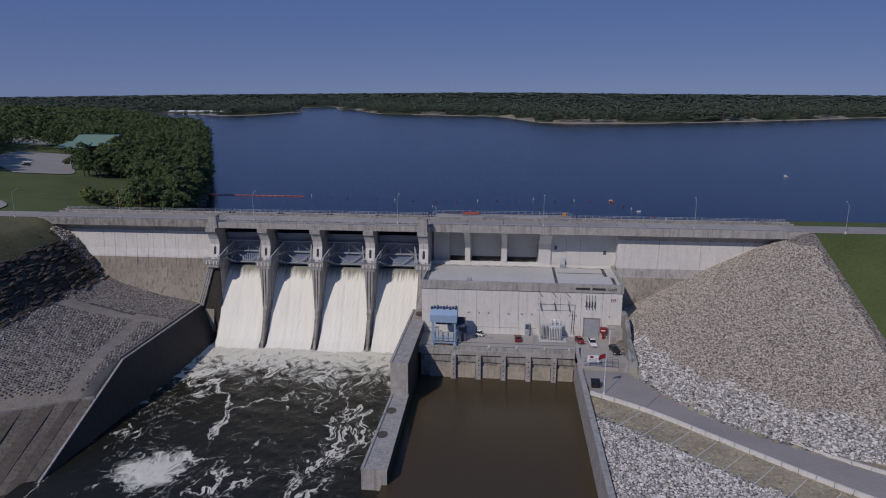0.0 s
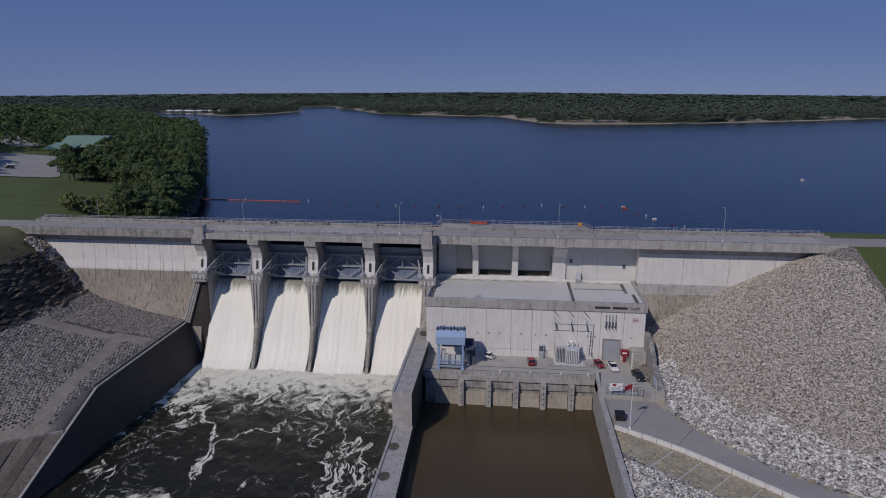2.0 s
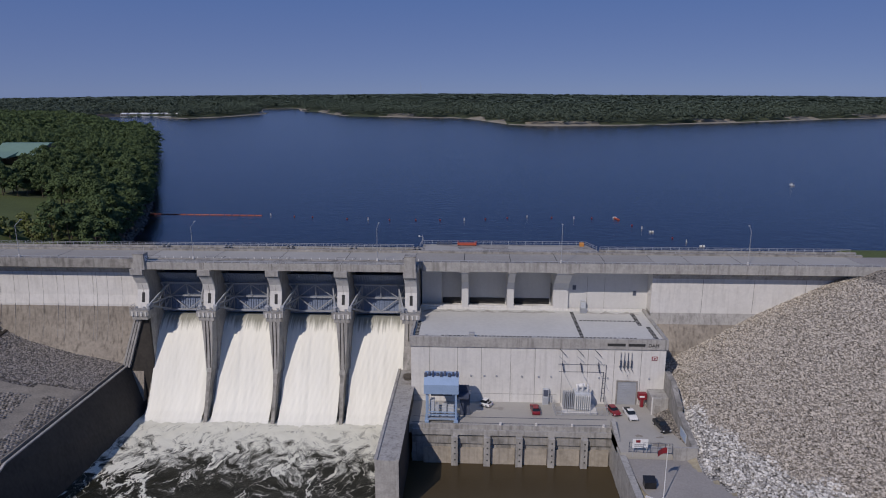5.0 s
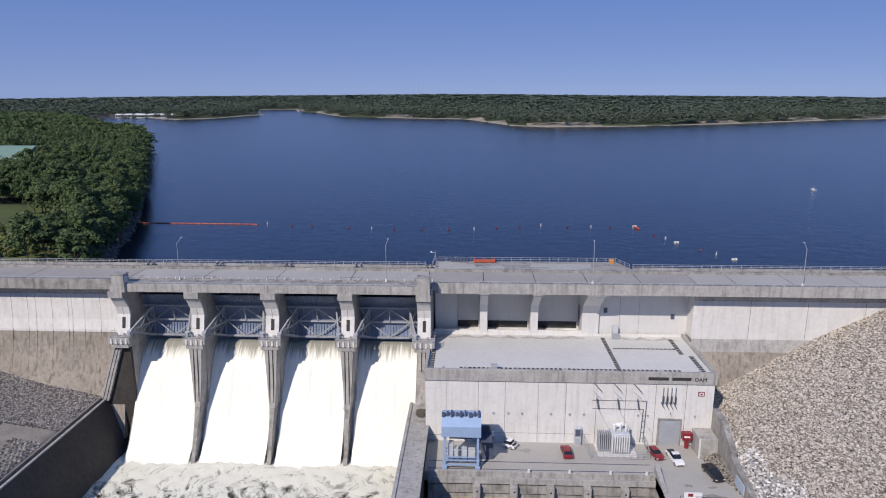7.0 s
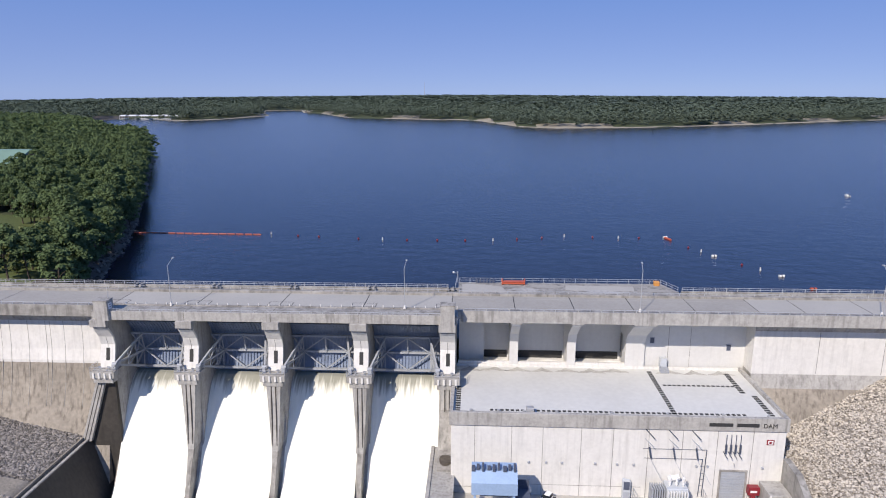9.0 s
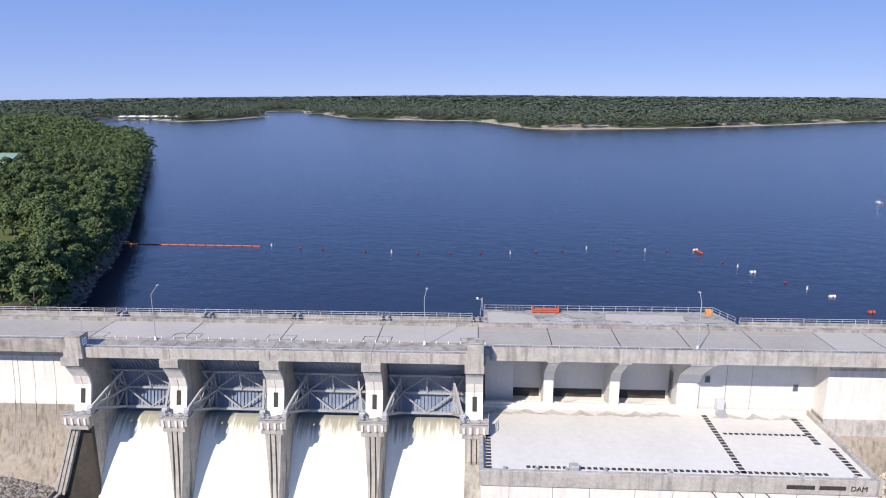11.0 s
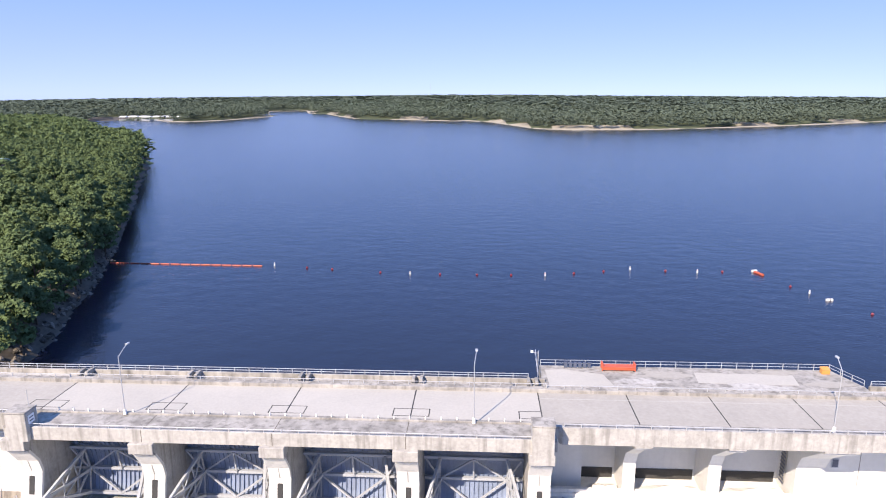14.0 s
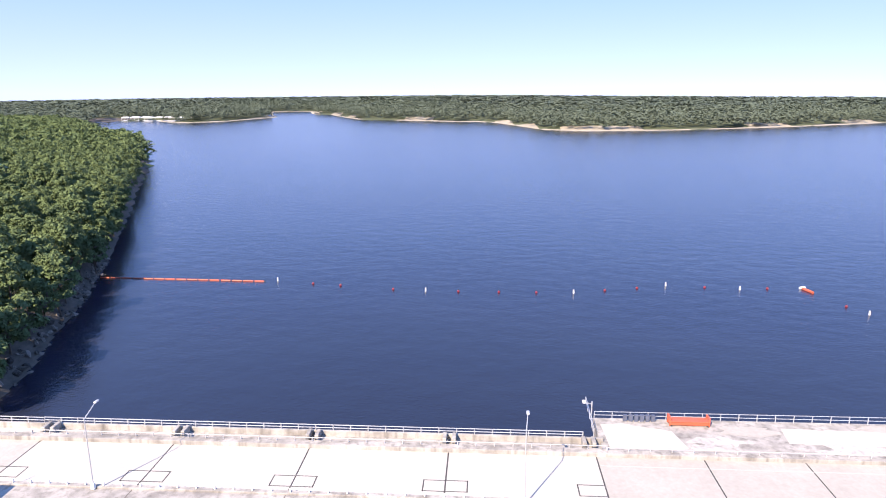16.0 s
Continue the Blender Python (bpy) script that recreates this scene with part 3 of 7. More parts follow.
tagged(shore, "pale bare bank along the far waterline", "shore", kind="structure")

lake = from_arrays("water", [(-2700, 7.8, 0), (2700, 7.8, 0), (2700, 4700, 0), (-2700, 4700, 0)], [(0, 1, 2, 3)], LAKE)
tagged(lake, "deep blue rippled lake behind the dam", "lake", kind="structure")

# ---- spillway water ----
tail = from_arrays("water", [(1.0, -420, RACEZ), (47.4, -420, RACEZ), (47.4, -33, RACEZ), (1.0, -33, RACEZ)], [(0, 1, 2, 3)], TAIL)
tagged(tail, "calm brown water in the powerhouse tailrace", "water", kind="structure")
wx, wy = np.arange(-78, 2.1, 0.8), np.concatenate([np.arange(-420, -130, 5.0), np.arange(-130, -9, 0.8)])
WX, WY = np.meshgrid(wx, wy)
churn = smooth(-48, -14, WY)
WZ = TAILZ + churn * (0.9 + 0.4 * rough(WX, WY, 1.7, 3) + 0.25 * rough(WX, WY, 0.8, 7)) + 0.18 * rough(WX, WY, 2.4, 5) + 0.10 * rough(WX, WY, 0.9, 6)
wq = [(j * len(wx) + i, j * len(wx) + i + 1, (j + 1) * len(wx) + i + 1, (j + 1) * len(wx) + i) for j in range(len(wy) - 1) for i in range(len(wx) - 1)]
basin = from_arrays("water", np.c_[WX.ravel(), WY.ravel(), WZ.ravel()], wq, BASIN, smooth=True)
tagged(basin, "dark churning water streaked with white foam in the stilling basin", "water", kind="structure")
river = from_arrays("water", [(-400, -420, TAILZ - 0.1), (2.1, -420, TAILZ - 0.1), (2.1, -129, TAILZ - 0.1), (-400, -129, TAILZ - 0.1)], [(0, 1, 2, 3)], TAIL)
tagged(river, "brown river water running off below the basin", "water", kind="structure")

FALL = [(1.5, -5.6), (0.0, -5.2), (-1.4, -5.5), (-2.9, -6.5), (-4.6, -8.5), (-6.3, -11.3), (-8.0, -14.6), (-9.7, -18.1), (-11.4, -21.5), (-13.2, -24.6), (-15.2, -27.1), (-17.3, -28.8), (-20.2, -30.1)]
for i in range(4):
    x0, x1 = PIERS[i] + PIER_W / 2 - 0.3, PIERS[i + 1] - PIER_W / 2 + 0.3
    fx = np.linspace(x0, x1, 44)
    k = np.linspace(0, len(FALL) - 1, 70)
    fy, fz = np.interp(k, range(len(FALL)), [p[0] for p in FALL]), np.interp(k, range(len(FALL)), [p[1] for p in FALL])
    rng = np.random.default_rng(i)
    streaks = np.convolve(rng.normal(0, 1, 60), np.ones(3) / 3, "same")[8:52]
    v = []
    for a, (yy, zz) in enumerate(zip(fy, fz)):
        grow = min(1.0, a / 30)
        for b, xx in enumerate(fx):
            h = 0.06 * streaks[b] * grow + 0.04 * math.sin(a * 0.9 + b * 1.7 + i) * grow
            v.append((xx, yy - 0.8 * h, zz + 0.6 * h))
    q = [(a * 44 + b, a * 44 + b + 1, (a + 1) * 44 + b + 1, (a + 1) * 44 + b) for a in range(69) for b in range(43)]
    fall = from_arrays("spill_water", v, q, CHUTE, smooth=True)
    tagged(fall, "sheet of white water rushing down the spillway chute", "waterfall", "spillway chutes", kind="structure")

# ---- dam: spillway ----
weir = empty("wall_spillway")
tagged(weir, "concrete ogee weir under the spillway gates", "spillway", kind="structure")
ogee = [(8, -34), (8, -12.5), (5, -10.6), (2.5, -9.6)] + [(y + 1.6, z - 1.1) for y, z in FALL[2:]] + [(-23, -34)]
part("weir_body", prism(bmesh.new(), ogee, PIERS[0], PIERS[-1]), CONC_OLD, weir)

PIER_SIDE = [(8.2, -30), (8.2, 9.7), (-9.9, 9.7), (-9.9, 7.9), (-8.3, 5.5), (-7.8, 3.6), (-9.0, -1.2), (-10.6, -1.2), (-10.6, -3.5), (-8.6, -3.9), (-9.2, -17.0), (-13.4, -26.0), (-13.4, -33)]


def nose(levels):
    """A tapering nose in front of the pier; levels: z, front y, half width in front and at the back."""
    bm = bmesh.new()
    rows = []
    for z, y, w, wb in levels:
        back = y + 4.6
        rows.append([bm.verts.new(c) for c in ((-wb, back, z), (-w, y, z), (w, y, z), (wb, back, z))])
    for a, b in zip(rows, rows[1:]):
        for i in range(4):
            bm.faces.new((a[i], a[(i + 1) % 4], b[(i + 1) % 4], b[i]))
    bm.faces.new(rows[0])
    bm.faces.new(rows[-1][::-1])
    bmesh.ops.recalc_face_normals(bm, faces=bm.faces[:])
    return bm


def spill_pier(x, outer=0):
    """A spillway pier with its bracket and thin tail; outer: -1 or 1 for the two big end piers."""
    p = empty("spillway_pier", (x, 0, 0))
    w = PIER_W / 2
    side = PIER_SIDE if outer >= 0 else PIER_SIDE[:-4] + [(-8.6, -3.9), (-8.6, -33)]
    part("pier_body", prism(bmesh.new(), side, -w, w), CONC, p)
    # paler concrete on the front alone: sunlight on the pier put into the colour
    part("pier_face", prism(bmesh.new(), [(-9.94, 7.8), (-8.34, 5.45), (-7.85, 3.6), (-9.05, -1.18), (-8.6, -1.18), (-7.4, 3.6), (-7.9, 5.5), (-9.5, 7.8)], -w - 0.01, w + 0.01), CONC_PALE, p, "pale curved front face, lightened for sunlight")
    part("joint", prism(bmesh.new(), [(-8.37, 5.4), (-7.88, 3.6), (-8.42, 1.6), (-8.3, 1.6), (-7.7, 3.6), (-8.2, 5.4)], -0.05, 0.05), CONC_OLD, p)
    if outer >= 0:
        part("pier_nose", nose([(-3.45, -11.0, 1.45, w + 0.15), (-10.5, -11.6, 1.08, w + 0.05), (-17.3, -12.6, 0.62, 0.95)]), CONC, p)
        part("pier_tail", nose([(-17.25, -12.55, 0.62, 0.95), (-20.0, -13.8, 0.46, 0.6), (-31.0, -18.6, 0.44, 0.5)]), CONC_OLD, p, "thin dark downstream tail")
    for dx in (-0.5, 0.5) if outer >= 0 else ():
        part("groove", prism(bmesh.new(), [(-10.9, -3.6), (-11.08, -3.6), (-12.5, -16.8), (-12.3, -16.8)], dx * 0.9 - 0.09, dx * 0.9 + 0.09), CONC_WET_SHADE, p)
    part("cap", boxes((-w - 0.18, w + 0.18, -10.75, -8.4, 8.3, 9.8), bevel=0.06), CONC, p)
    part("bracket", boxes((-w - 1.05, w + 1.05, -11.4, -8.2, -2.5, -1.1), (-w - 0.55, w + 0.55, -11.2, -8.2, -3.6, -2.4), bevel=0.05), CONC, p)
    for dx in (-1.75, -0.6, 0.6, 1.75):
        part("rib", boxes((dx - 0.2, dx + 0.2, -11.6, -11.36, -2.45, -1.3)), CONC_PALE, p)
    for sx in (-1, 1):
        if outer * sx <= 0:
            part("bearing_block", boxes((sx * (w + 0.5) - 0.4, sx * (w + 0.5) + 0.4, -10.4, -8.9, -1.1, 0.15), bevel=0.08), STEEL_GREY, p, "grey steel trunnion bearing")
            part("tie_rod", bar(bmesh.new(), (sx * (w + 0.3), -9.2, -0.2), (sx * 0.6, -10.6, -1.05), 0.08), STEEL_GREY, p)
        part("hand_wheel", bar(bmesh.new(), (sx * 0.95, -10.3, -0.5), (sx * 0.95, -10.2, -0.44), 0.34, 12), STEEL_GREY, p)
        part("valve_post", bar(bmesh.new(), (sx * 0.95, -10.2, -1.1), (sx * 0.95, -10.2, -0.45), 0.09), STEEL_GREY, p)
    part("niche", prism(bmesh.new(), [(-8.1, 2.9), (-8.72, 0.4), (-8.0, 0.4), (-7.5, 2.9)], -0.32, 0.45), BLACK, p, "dark slot in the pier face")
    bm = bmesh.new()
    for dx in (-w - 1.0, w + 1.0):
        for yy in (-11.3, -9.8, -8.3):
            bar(bm, (dx, yy, -1.25), (dx, yy, -0.1), 0.045)
        for zz in (-0.65, -0.1):
            bar(bm, (dx, -11.3, zz), (dx, -8.3, zz), 0.045)
    for zz in (-0.65, -0.1):
        bar(bm, (-w - 1.0, -11.3, zz), (w + 1.0, -11.3, zz), 0.045)
    part("railing", bm, GALV, p)
    if outer:
        o = 1.0 if outer < 0 else 0.1
        part("tower", boxes((o - 1.42, o + 1.42, -10.75, -8.3, 9.7, 13.7), bevel=0.05), CONC, p)
        part("tower_cap", boxes((o - 1.5, o + 1.5, -10.85, -8.2, 13.7, 13.92), bevel=0.05), CONC_OLD, p)
        if outer < 0:
            sign = part("sign_plate", boxes((o + 1.42, o + 1.47, -10.2, -9.0, 12.0, 13.2)), WHITE, p, "white notice plate")
            for zz in (12.3, 12.75):
                part("bar", boxes((o + 1.47, o + 1.48, -10.0, -9.2, zz, zz + 0.15)), STEEL_DARK, sign)
    tagged(p, "tall grey concrete spillway pier streaked with dark stains", "pier", "spillway piers")
    return p


for i, x in enumerate(PIERS):
    spill_pier(x, -1 if i == 0 else 1 if i == 4 else 0)


def tainter_gate(x):
    """A radial gate between two piers: curved skin, girders, lattice and arms to the trunnions."""
    g = empty("spillway_gate", (x, 0, 0))
    hw = (PITCH - PIER_W) / 2 - 0.12
    cy, cz, r = -9.7, -0.1, 9.7
    a0, a1 = -27.0, 46.0

    def at(angle, rad):
        return cy + rad * math.cos(radians(angle)), cz + rad * math.sin(radians(angle))

    bm = bmesh.new()
    prev = None
    for k in range(15):
        y, z = at(a0 + (a1 - a0) * k / 14, r)
        yb, zb = at(a0 + (a1 - a0) * k / 14, r + 0.12)
        row = [bm.verts.new(c) for c in ((-hw, y, z), (hw, y, z), (hw, yb, zb), (-hw, yb, zb))]
        if prev:
            for u in range(4):
                bm.faces.new((prev[u], prev[(u + 1) % 4], row[(u + 1) % 4], row[u]))
        prev = row
    bmesh.ops.recalc_face_normals(bm, faces=bm.faces[:])
    part("skin_plate", bm, STEEL_BLUE, g, "blue-grey curved steel skin")
    for k in range(21):
        dx = -hw + 0.35 + (2 * hw - 0.7) * k / 20
        bm = bmesh.new()
        for s in range(7):
            ya, za = at(a0 + (a1 - a0) * s / 7, r - 0.12)
            yb, zb = at(a0 + (a1 - a0) * (s + 1) / 7, r - 0.12)
            beam(bm, (dx, ya, za), (dx, yb, zb), 0.1, 0.22)
        part("rib", bm, STEEL_BLUE, g)
    levels = [-24.0, 0.0, 25.0]
    for a in levels:
        y, z = at(a, r - 0.65)
        part("girder", beam(bmesh.new(), (-hw, y, z), (hw, y, z), 0.5, 0.4), STEEL_GREY, g)
    in_x = hw - 2.3
    low, mid_, high = [at(a, r - 0.95) for a in levels]
    for sx in (-1, 1):
        for (xa, (ya, za)), (xb, (yb, zb)) in (((sx * in_x, mid_), (0, high)), ((sx * in_x, mid_), (0, low)), ((sx * in_x, mid_), (sx * (hw - 0.3), high)), ((sx * in_x, mid_), (sx * (hw - 0.3), low))):
            part("diagonal", beam(bmesh.new(), (xa, ya, za), (xb, yb, zb), 0.24, 0.24), STEEL_GREY, g)
        for (ya, za), (yb, zb) in ((low, mid_), (mid_, high)):
            part("strut", beam(bmesh.new(), (sx * in_x, ya, za), (sx * in_x, yb, zb), 0.2, 0.2), STEEL_GREY, g)
    part("strut", beam(bmesh.new(), (0, *mid_), (0, *high), 0.22, 0.22), STEEL_GREY, g)
    for s in (-1, 1):
        hub = Vector((s * (hw - 0.35), cy, cz))
        ends = []
        for a in levels:
            y, z = at(a, r - 0.9)
            ends.append(Vector((s * (hw - 2.4), y, z)))
            part("arm", beam(bmesh.new(), hub, ends[-1], 0.36, 0.42), STEEL_GREY, g)
        for u, v in ((0, 1), (1, 2)):
            for f, h in ((0.45, 0.45), (0.72, 0.72), (0.45, 0.72), (0.72, 0.97)):
                part("brace", beam(bmesh.new(), hub.lerp(ends[u], f), hub.lerp(ends[v], h), 0.16, 0.16), STEEL_GREY, g)
        part("trunnion", bar(bmesh.new(), hub + Vector((-0.45, 0, 0)), hub + Vector((0.5, 0, 0)), 0.45, 12), STEEL_GREY, g)
    tagged(g, "blue-grey steel radial spillway gate with lattice arms, partly raised", "gate", "spillway gates")
    return g


first_gate = tainter_gate((PIERS[0] + PIERS[1]) / 2)
for i in range(1, 4):
    copy_thing(first_gate, pose((PIERS[i] + PIERS[i + 1]) / 2, 0, 0))


def screen(x):
    """Ribbed dark bulkhead over a gate, under the road."""
    s = empty("slatted_screen", (x, 0, 0))
    hw = (PITCH - PIER_W) / 2
    part("backing", boxes((-hw, hw, 1.9, 2.1, 4.4, 9.7)), STEEL_DARK, s)
    for k in range(30):
        dx = -hw + 0.3 + (2 * hw - 0.6) * k / 29
        part("slat", beam(bmesh.new(), (dx, 1.2, 6.4), (dx, -3.0, 9.65), 0.14, 0.3), STEEL_DARK, s)
    return tagged(s, "row of dark steel ribs under the bridge above a gate", "screen", "screens above the gates")


first_screen = screen((PIERS[0] + PIERS[1]) / 2)
for i in range(1, 4):
    copy_thing(first_screen, pose((PIERS[i] + PIERS[i + 1]) / 2, 0, 0))

# ---- road over the dam ----
bridge = empty("bridge_deck")
tagged(bridge, "stained concrete bridge deck carrying the road over the spillway", "bridge", kind="structure")
xl, xr = PIERS[0] - 1.6, 1.6
part("slab", boxes((xl, xr, -9.75, 8.3, 9.75, DECK - 0.05)), CONC, bridge)
part("fascia", boxes((xl + 1.5, xr - 3.0, -10.1, -9.75, 9.7, 11.6), bevel=0.04), CONC, bridge)
part("kerb", boxes((xl, xr, -5.6, -5.0, DECK - 0.05, 11.6), bevel=0.05), CONC_OLD, bridge)
part("kerb", boxes((xl, xr, 4.6, 5.75, DECK - 0.05, 11.75), bevel=0.05), CONC_OLD, bridge)
part("parapet", boxes((xl, xr, 7.75, 8.15, DECK - 0.05, 11.95), bevel=0.04), CONC_OLD, bridge)
part("footway", boxes((xl + 0.1, xr - 0.1, -9.75, -5.6, DECK - 0.05, DECK + 0.2)), CONC_OLD, bridge)
part("walkway", boxes((xl + 0.1, xr - 0.1, 5.75, 7.75, DECK - 0.05, DECK + 0.1)), CONC_OLD, bridge)
for x in PIERS[1:4]:
    part("joint", boxes((x - 0.05, x + 0.05, -9.7, -5.65, DECK + 0.2, DECK + 0.206), (x - 0.04, x + 0.04, -10.106, -10.0, 9.75, 11.55)), STAIN, bridge)

main_wall = empty("wall_powerhouse_dam")
tagged(main_wall, "tall pale concrete dam wall behind the powerhouse", "dam wall", kind="structure")
part("slab", boxes((xr, 118.5, -6.2, 8.4, 9.7, DECK - 0.05)), CONC, main_wall)
part("fascia", prism_z(bmesh.new(), [(2.6, -6.6), (118.5, -6.6), (118.5, -6.2), (2.2, -6.2)], 9.1, 11.55), CONC, main_wall)
part("fascia_end", prism(bmesh.new(), [(-6.2, 9.15), (-6.2, 9.7), (2.0, 9.7), (2.0, 9.15)], 2.2, 2.6), CONC, main_wall)
part("kerb", boxes((xr, 118.5, -6.2, -5.0, DECK - 0.05, 11.5), bevel=0.03), CONC_OLD, main_wall)
part("kerb", boxes((xr, 118.5, 4.6, 5.6, DECK - 0.05, 11.7), bevel=0.04), CONC_OLD, main_wall)
part("parapet", boxes((50.0, 118.5, 7.9, 8.3, DECK - 0.05, 11.8), bevel=0.04), CONC_OLD, main_wall)
part("soffit", prism(bmesh.new(), [(-6.2, 9.7), (-6.2, 9.15), (1.1, 7.6), (1.1, 9.7)], 41.0, 62), CONC, main_wall)
part("soffit", prism(bmesh.new(), [(-6.2, 9.7), (-6.2, 9.15), (-4.9, 8.9), (-3.7, 8.1), (-3.0, 6.9), (-3.0, 9.7)], 62, 118.5), CONC, main_wall, "coved underside of the road")
part("wall_face", boxes((41.0, 62, 1.1, 8, -34, 9.7)), CONC_CLEAN, main_wall)
part("wall_face", boxes((62, 118.5, -3.0, 8, -2.4, 9.7)), CONC_PALE, main_wall)
part("wall_batter", prism(bmesh.new(), [(8, -9), (8, -2.4), (-3.0, -2.4), (-3.9, -5.2), (-3.9, -9)], 62, 118.5), CONC, main_wall, "stained sloping foot of the wall")
part("wall_foot", prism(bmesh.new(), [(8, -34), (8, -5.2), (-3.9, -5.2), (-6.4, -11.6), (-6.4, -34)], 62, 118.5), CONC_BROWN, main_wall, "brown stained lower part")
part("back_wall", boxes((xr - 0.1, 41.0, 6.0, 8, -34, 9.7)), CONC_CLEAN, main_wall)
# black strips paint the shade in the gap behind the sill
part("gap_shade", boxes((7.1, 12.2, 5.9, 6.05, -3.4, -1.7), (14.6, 24.4, 5.9, 6.05, -3.4, -1.7), (26.8, 36.6, 5.9, 6.05, -3.4, -1.7)), BLACK, main_wall)
part("sill", boxes((xr - 0.1, 41.0, 1.2, 6.0, -8, -3.4), (xr - 0.1, 41.0, 0.6, 1.2, -8, -2.2)), CONC_PALE, main_wall)
for x in (13.4, 25.6, 39.0):
    w = 0.9 if x < 38 else 2.0
    part("buttress", prism(bmesh.new(), [(6.0, -3.2), (0.4, -3.2), (0.4, 2.6), (-0.6, 4.6), (-5.4, 8.2), (-6.18, 8.4), (-6.18, 9.12), (6.0, 9.12)], x - w, x + w), CONC_CLEAN, main_wall)
    part("corbel", boxes((x - w - 0.25, x + w + 0.25, -6.55, -4.6, 8.75, 9.1), bevel=0.04), CONC, main_wall)
for i, (xa, xb) in enumerate(((7.6, 12.4), (15.0, 24.5), (27.2, 36.8))):
    rng = np.random.default_rng(70 + i)
    tops = [(xa, -3.35)] + [(xa + (xb - xa) * t, -3.3 + 0.85 * (1 - (1 - t) ** 2.2) * (0.8 if t < 0.25 else 1.0) + 0.08 * rng.normal()) for t in np.linspace(0.05, 0.95, 9)] + [(xb, -3.35)]
    bm = bmesh.new()
    va = [bm.verts.new((x_, 2.6 + 0.3 * math.sin(x_), z_)) for x_, z_ in tops]
    vb = [bm.verts.new((x_, 1.25, min(z_, -3.0) - 0.4)) for x_, z_ in tops]
    vc_ = [bm.verts.new((x_, 4.6, -3.6)) for x_, z_ in tops]
    for k in range(len(tops) - 1):
        bm.faces.new((va[k], va[k + 1], vb[k + 1], vb[k]))
        bm.faces.new((va[k + 1], va[k], vc_[k], vc_[k + 1]))
    bmesh.ops.recalc_face_normals(bm, faces=bm.faces[:])
    part("concrete_ramp", bm, CONC_PALE, main_wall, "sloping pale slab behind the sill")
part("ladder", boxes((36.75, 36.85, 3.2, 4.6, -2.0, 3.4)), CONC_OLD, main_wall)
for k in range(9):
    part("rung", boxes((36.66, 36.75, 3.2, 4.6, -1.9 + 0.6 * k, -1.75 + 0.6 * k)), STEEL_DARK, main_wall)
for x in (75, 88, 101):
    part("joint", boxes((x - 0.05, x + 0.05, -3.03, -2.9, -2.2, 6.8)), CONC_OLD, main_wall)
part("joint", boxes((46.0, 46.1, 1.06, 1.2, -3.2, 6.0), (50.6, 50.66, 1.06, 1.2, -3.2, 6.0)), CONC_OLD, main_wall)
part("inner_recess", boxes((xr, 7.0, 3.2, 6.0, -3.4, 9.1)), CONC_CLEAN, main_wall)

left_wall = empty("wall_left_dam")
tagged(left_wall, "curved grey dam wall beside the spillway, stained dark below", "dam wall", kind="structure")
part("slab", boxes((-134, xl, -6.2, 8.4, 9.7, DECK - 0.05)), CONC, left_wall)
part("fascia", boxes((-134, xl, -6.6, -6.2, 9.1, 11.6), bevel=0.04), CONC_OLD, left_wall)
part("kerb", boxes((-134, xl, -6.2, -5.0, DECK - 0.05, 11.55), bevel=0.03), CONC_OLD, left_wall)
part("kerb", boxes((-134, xl, 4.6, 5.6, DECK - 0.05, 11.75), bevel=0.03), CONC_OLD, left_wall)
part("parapet", boxes((-134, xl, 7.75, 8.15, DECK - 0.05, 11.9), bevel=0.04), CONC_OLD, left_wall)
part("soffit", prism(bmesh.new(), [(-6.2, 9.7), (-6.2, 9.15), (-4.9, 8.9), (-3.8, 8.1), (-3.2, 6.9), (-3.0, 9.7)], -134, xl + 0.2), CONC, left_wall, "coved underside of the road")
part("wall_face", prism(bmesh.new(), [(8, -2.4), (8, 9.7), (-3.1, 9.7), (-3.2, 4.4), (-3.5, 0.6), (-4.0, -1.8), (-4.0, -2.4)], -134, xl + 0.2), CONC_PALE, left_wall)
part("wall_foot", prism(bmesh.new(), [(8, -34), (8, -2.4), (-4.0, -2.4), (-4.9, -6.5), (-6.6, -11.5), (-9.0, -16.5), (-13, -34)], -134, xl + 0.2), CONC_BROWN, left_wall, "dark stained lower part")
for x in (-79, -83, -86, -87, -91, -95, -97, -101, -105, -109, -113):
    part("joint", prism(bmesh.new(), [(-3.22, 6.8), (-3.24, 4.4), (-3.54, 0.6), (-4.04, -1.8), (-4.94, -6.5), (-6.6, -11.3), (-6.4, -11.3), (-4.7, -6.5), (-3.8, -1.8), (-3.3, 0.6), (-3.0, 6.8)], x - 0.03, x + 0.03), CONC, left_wall)

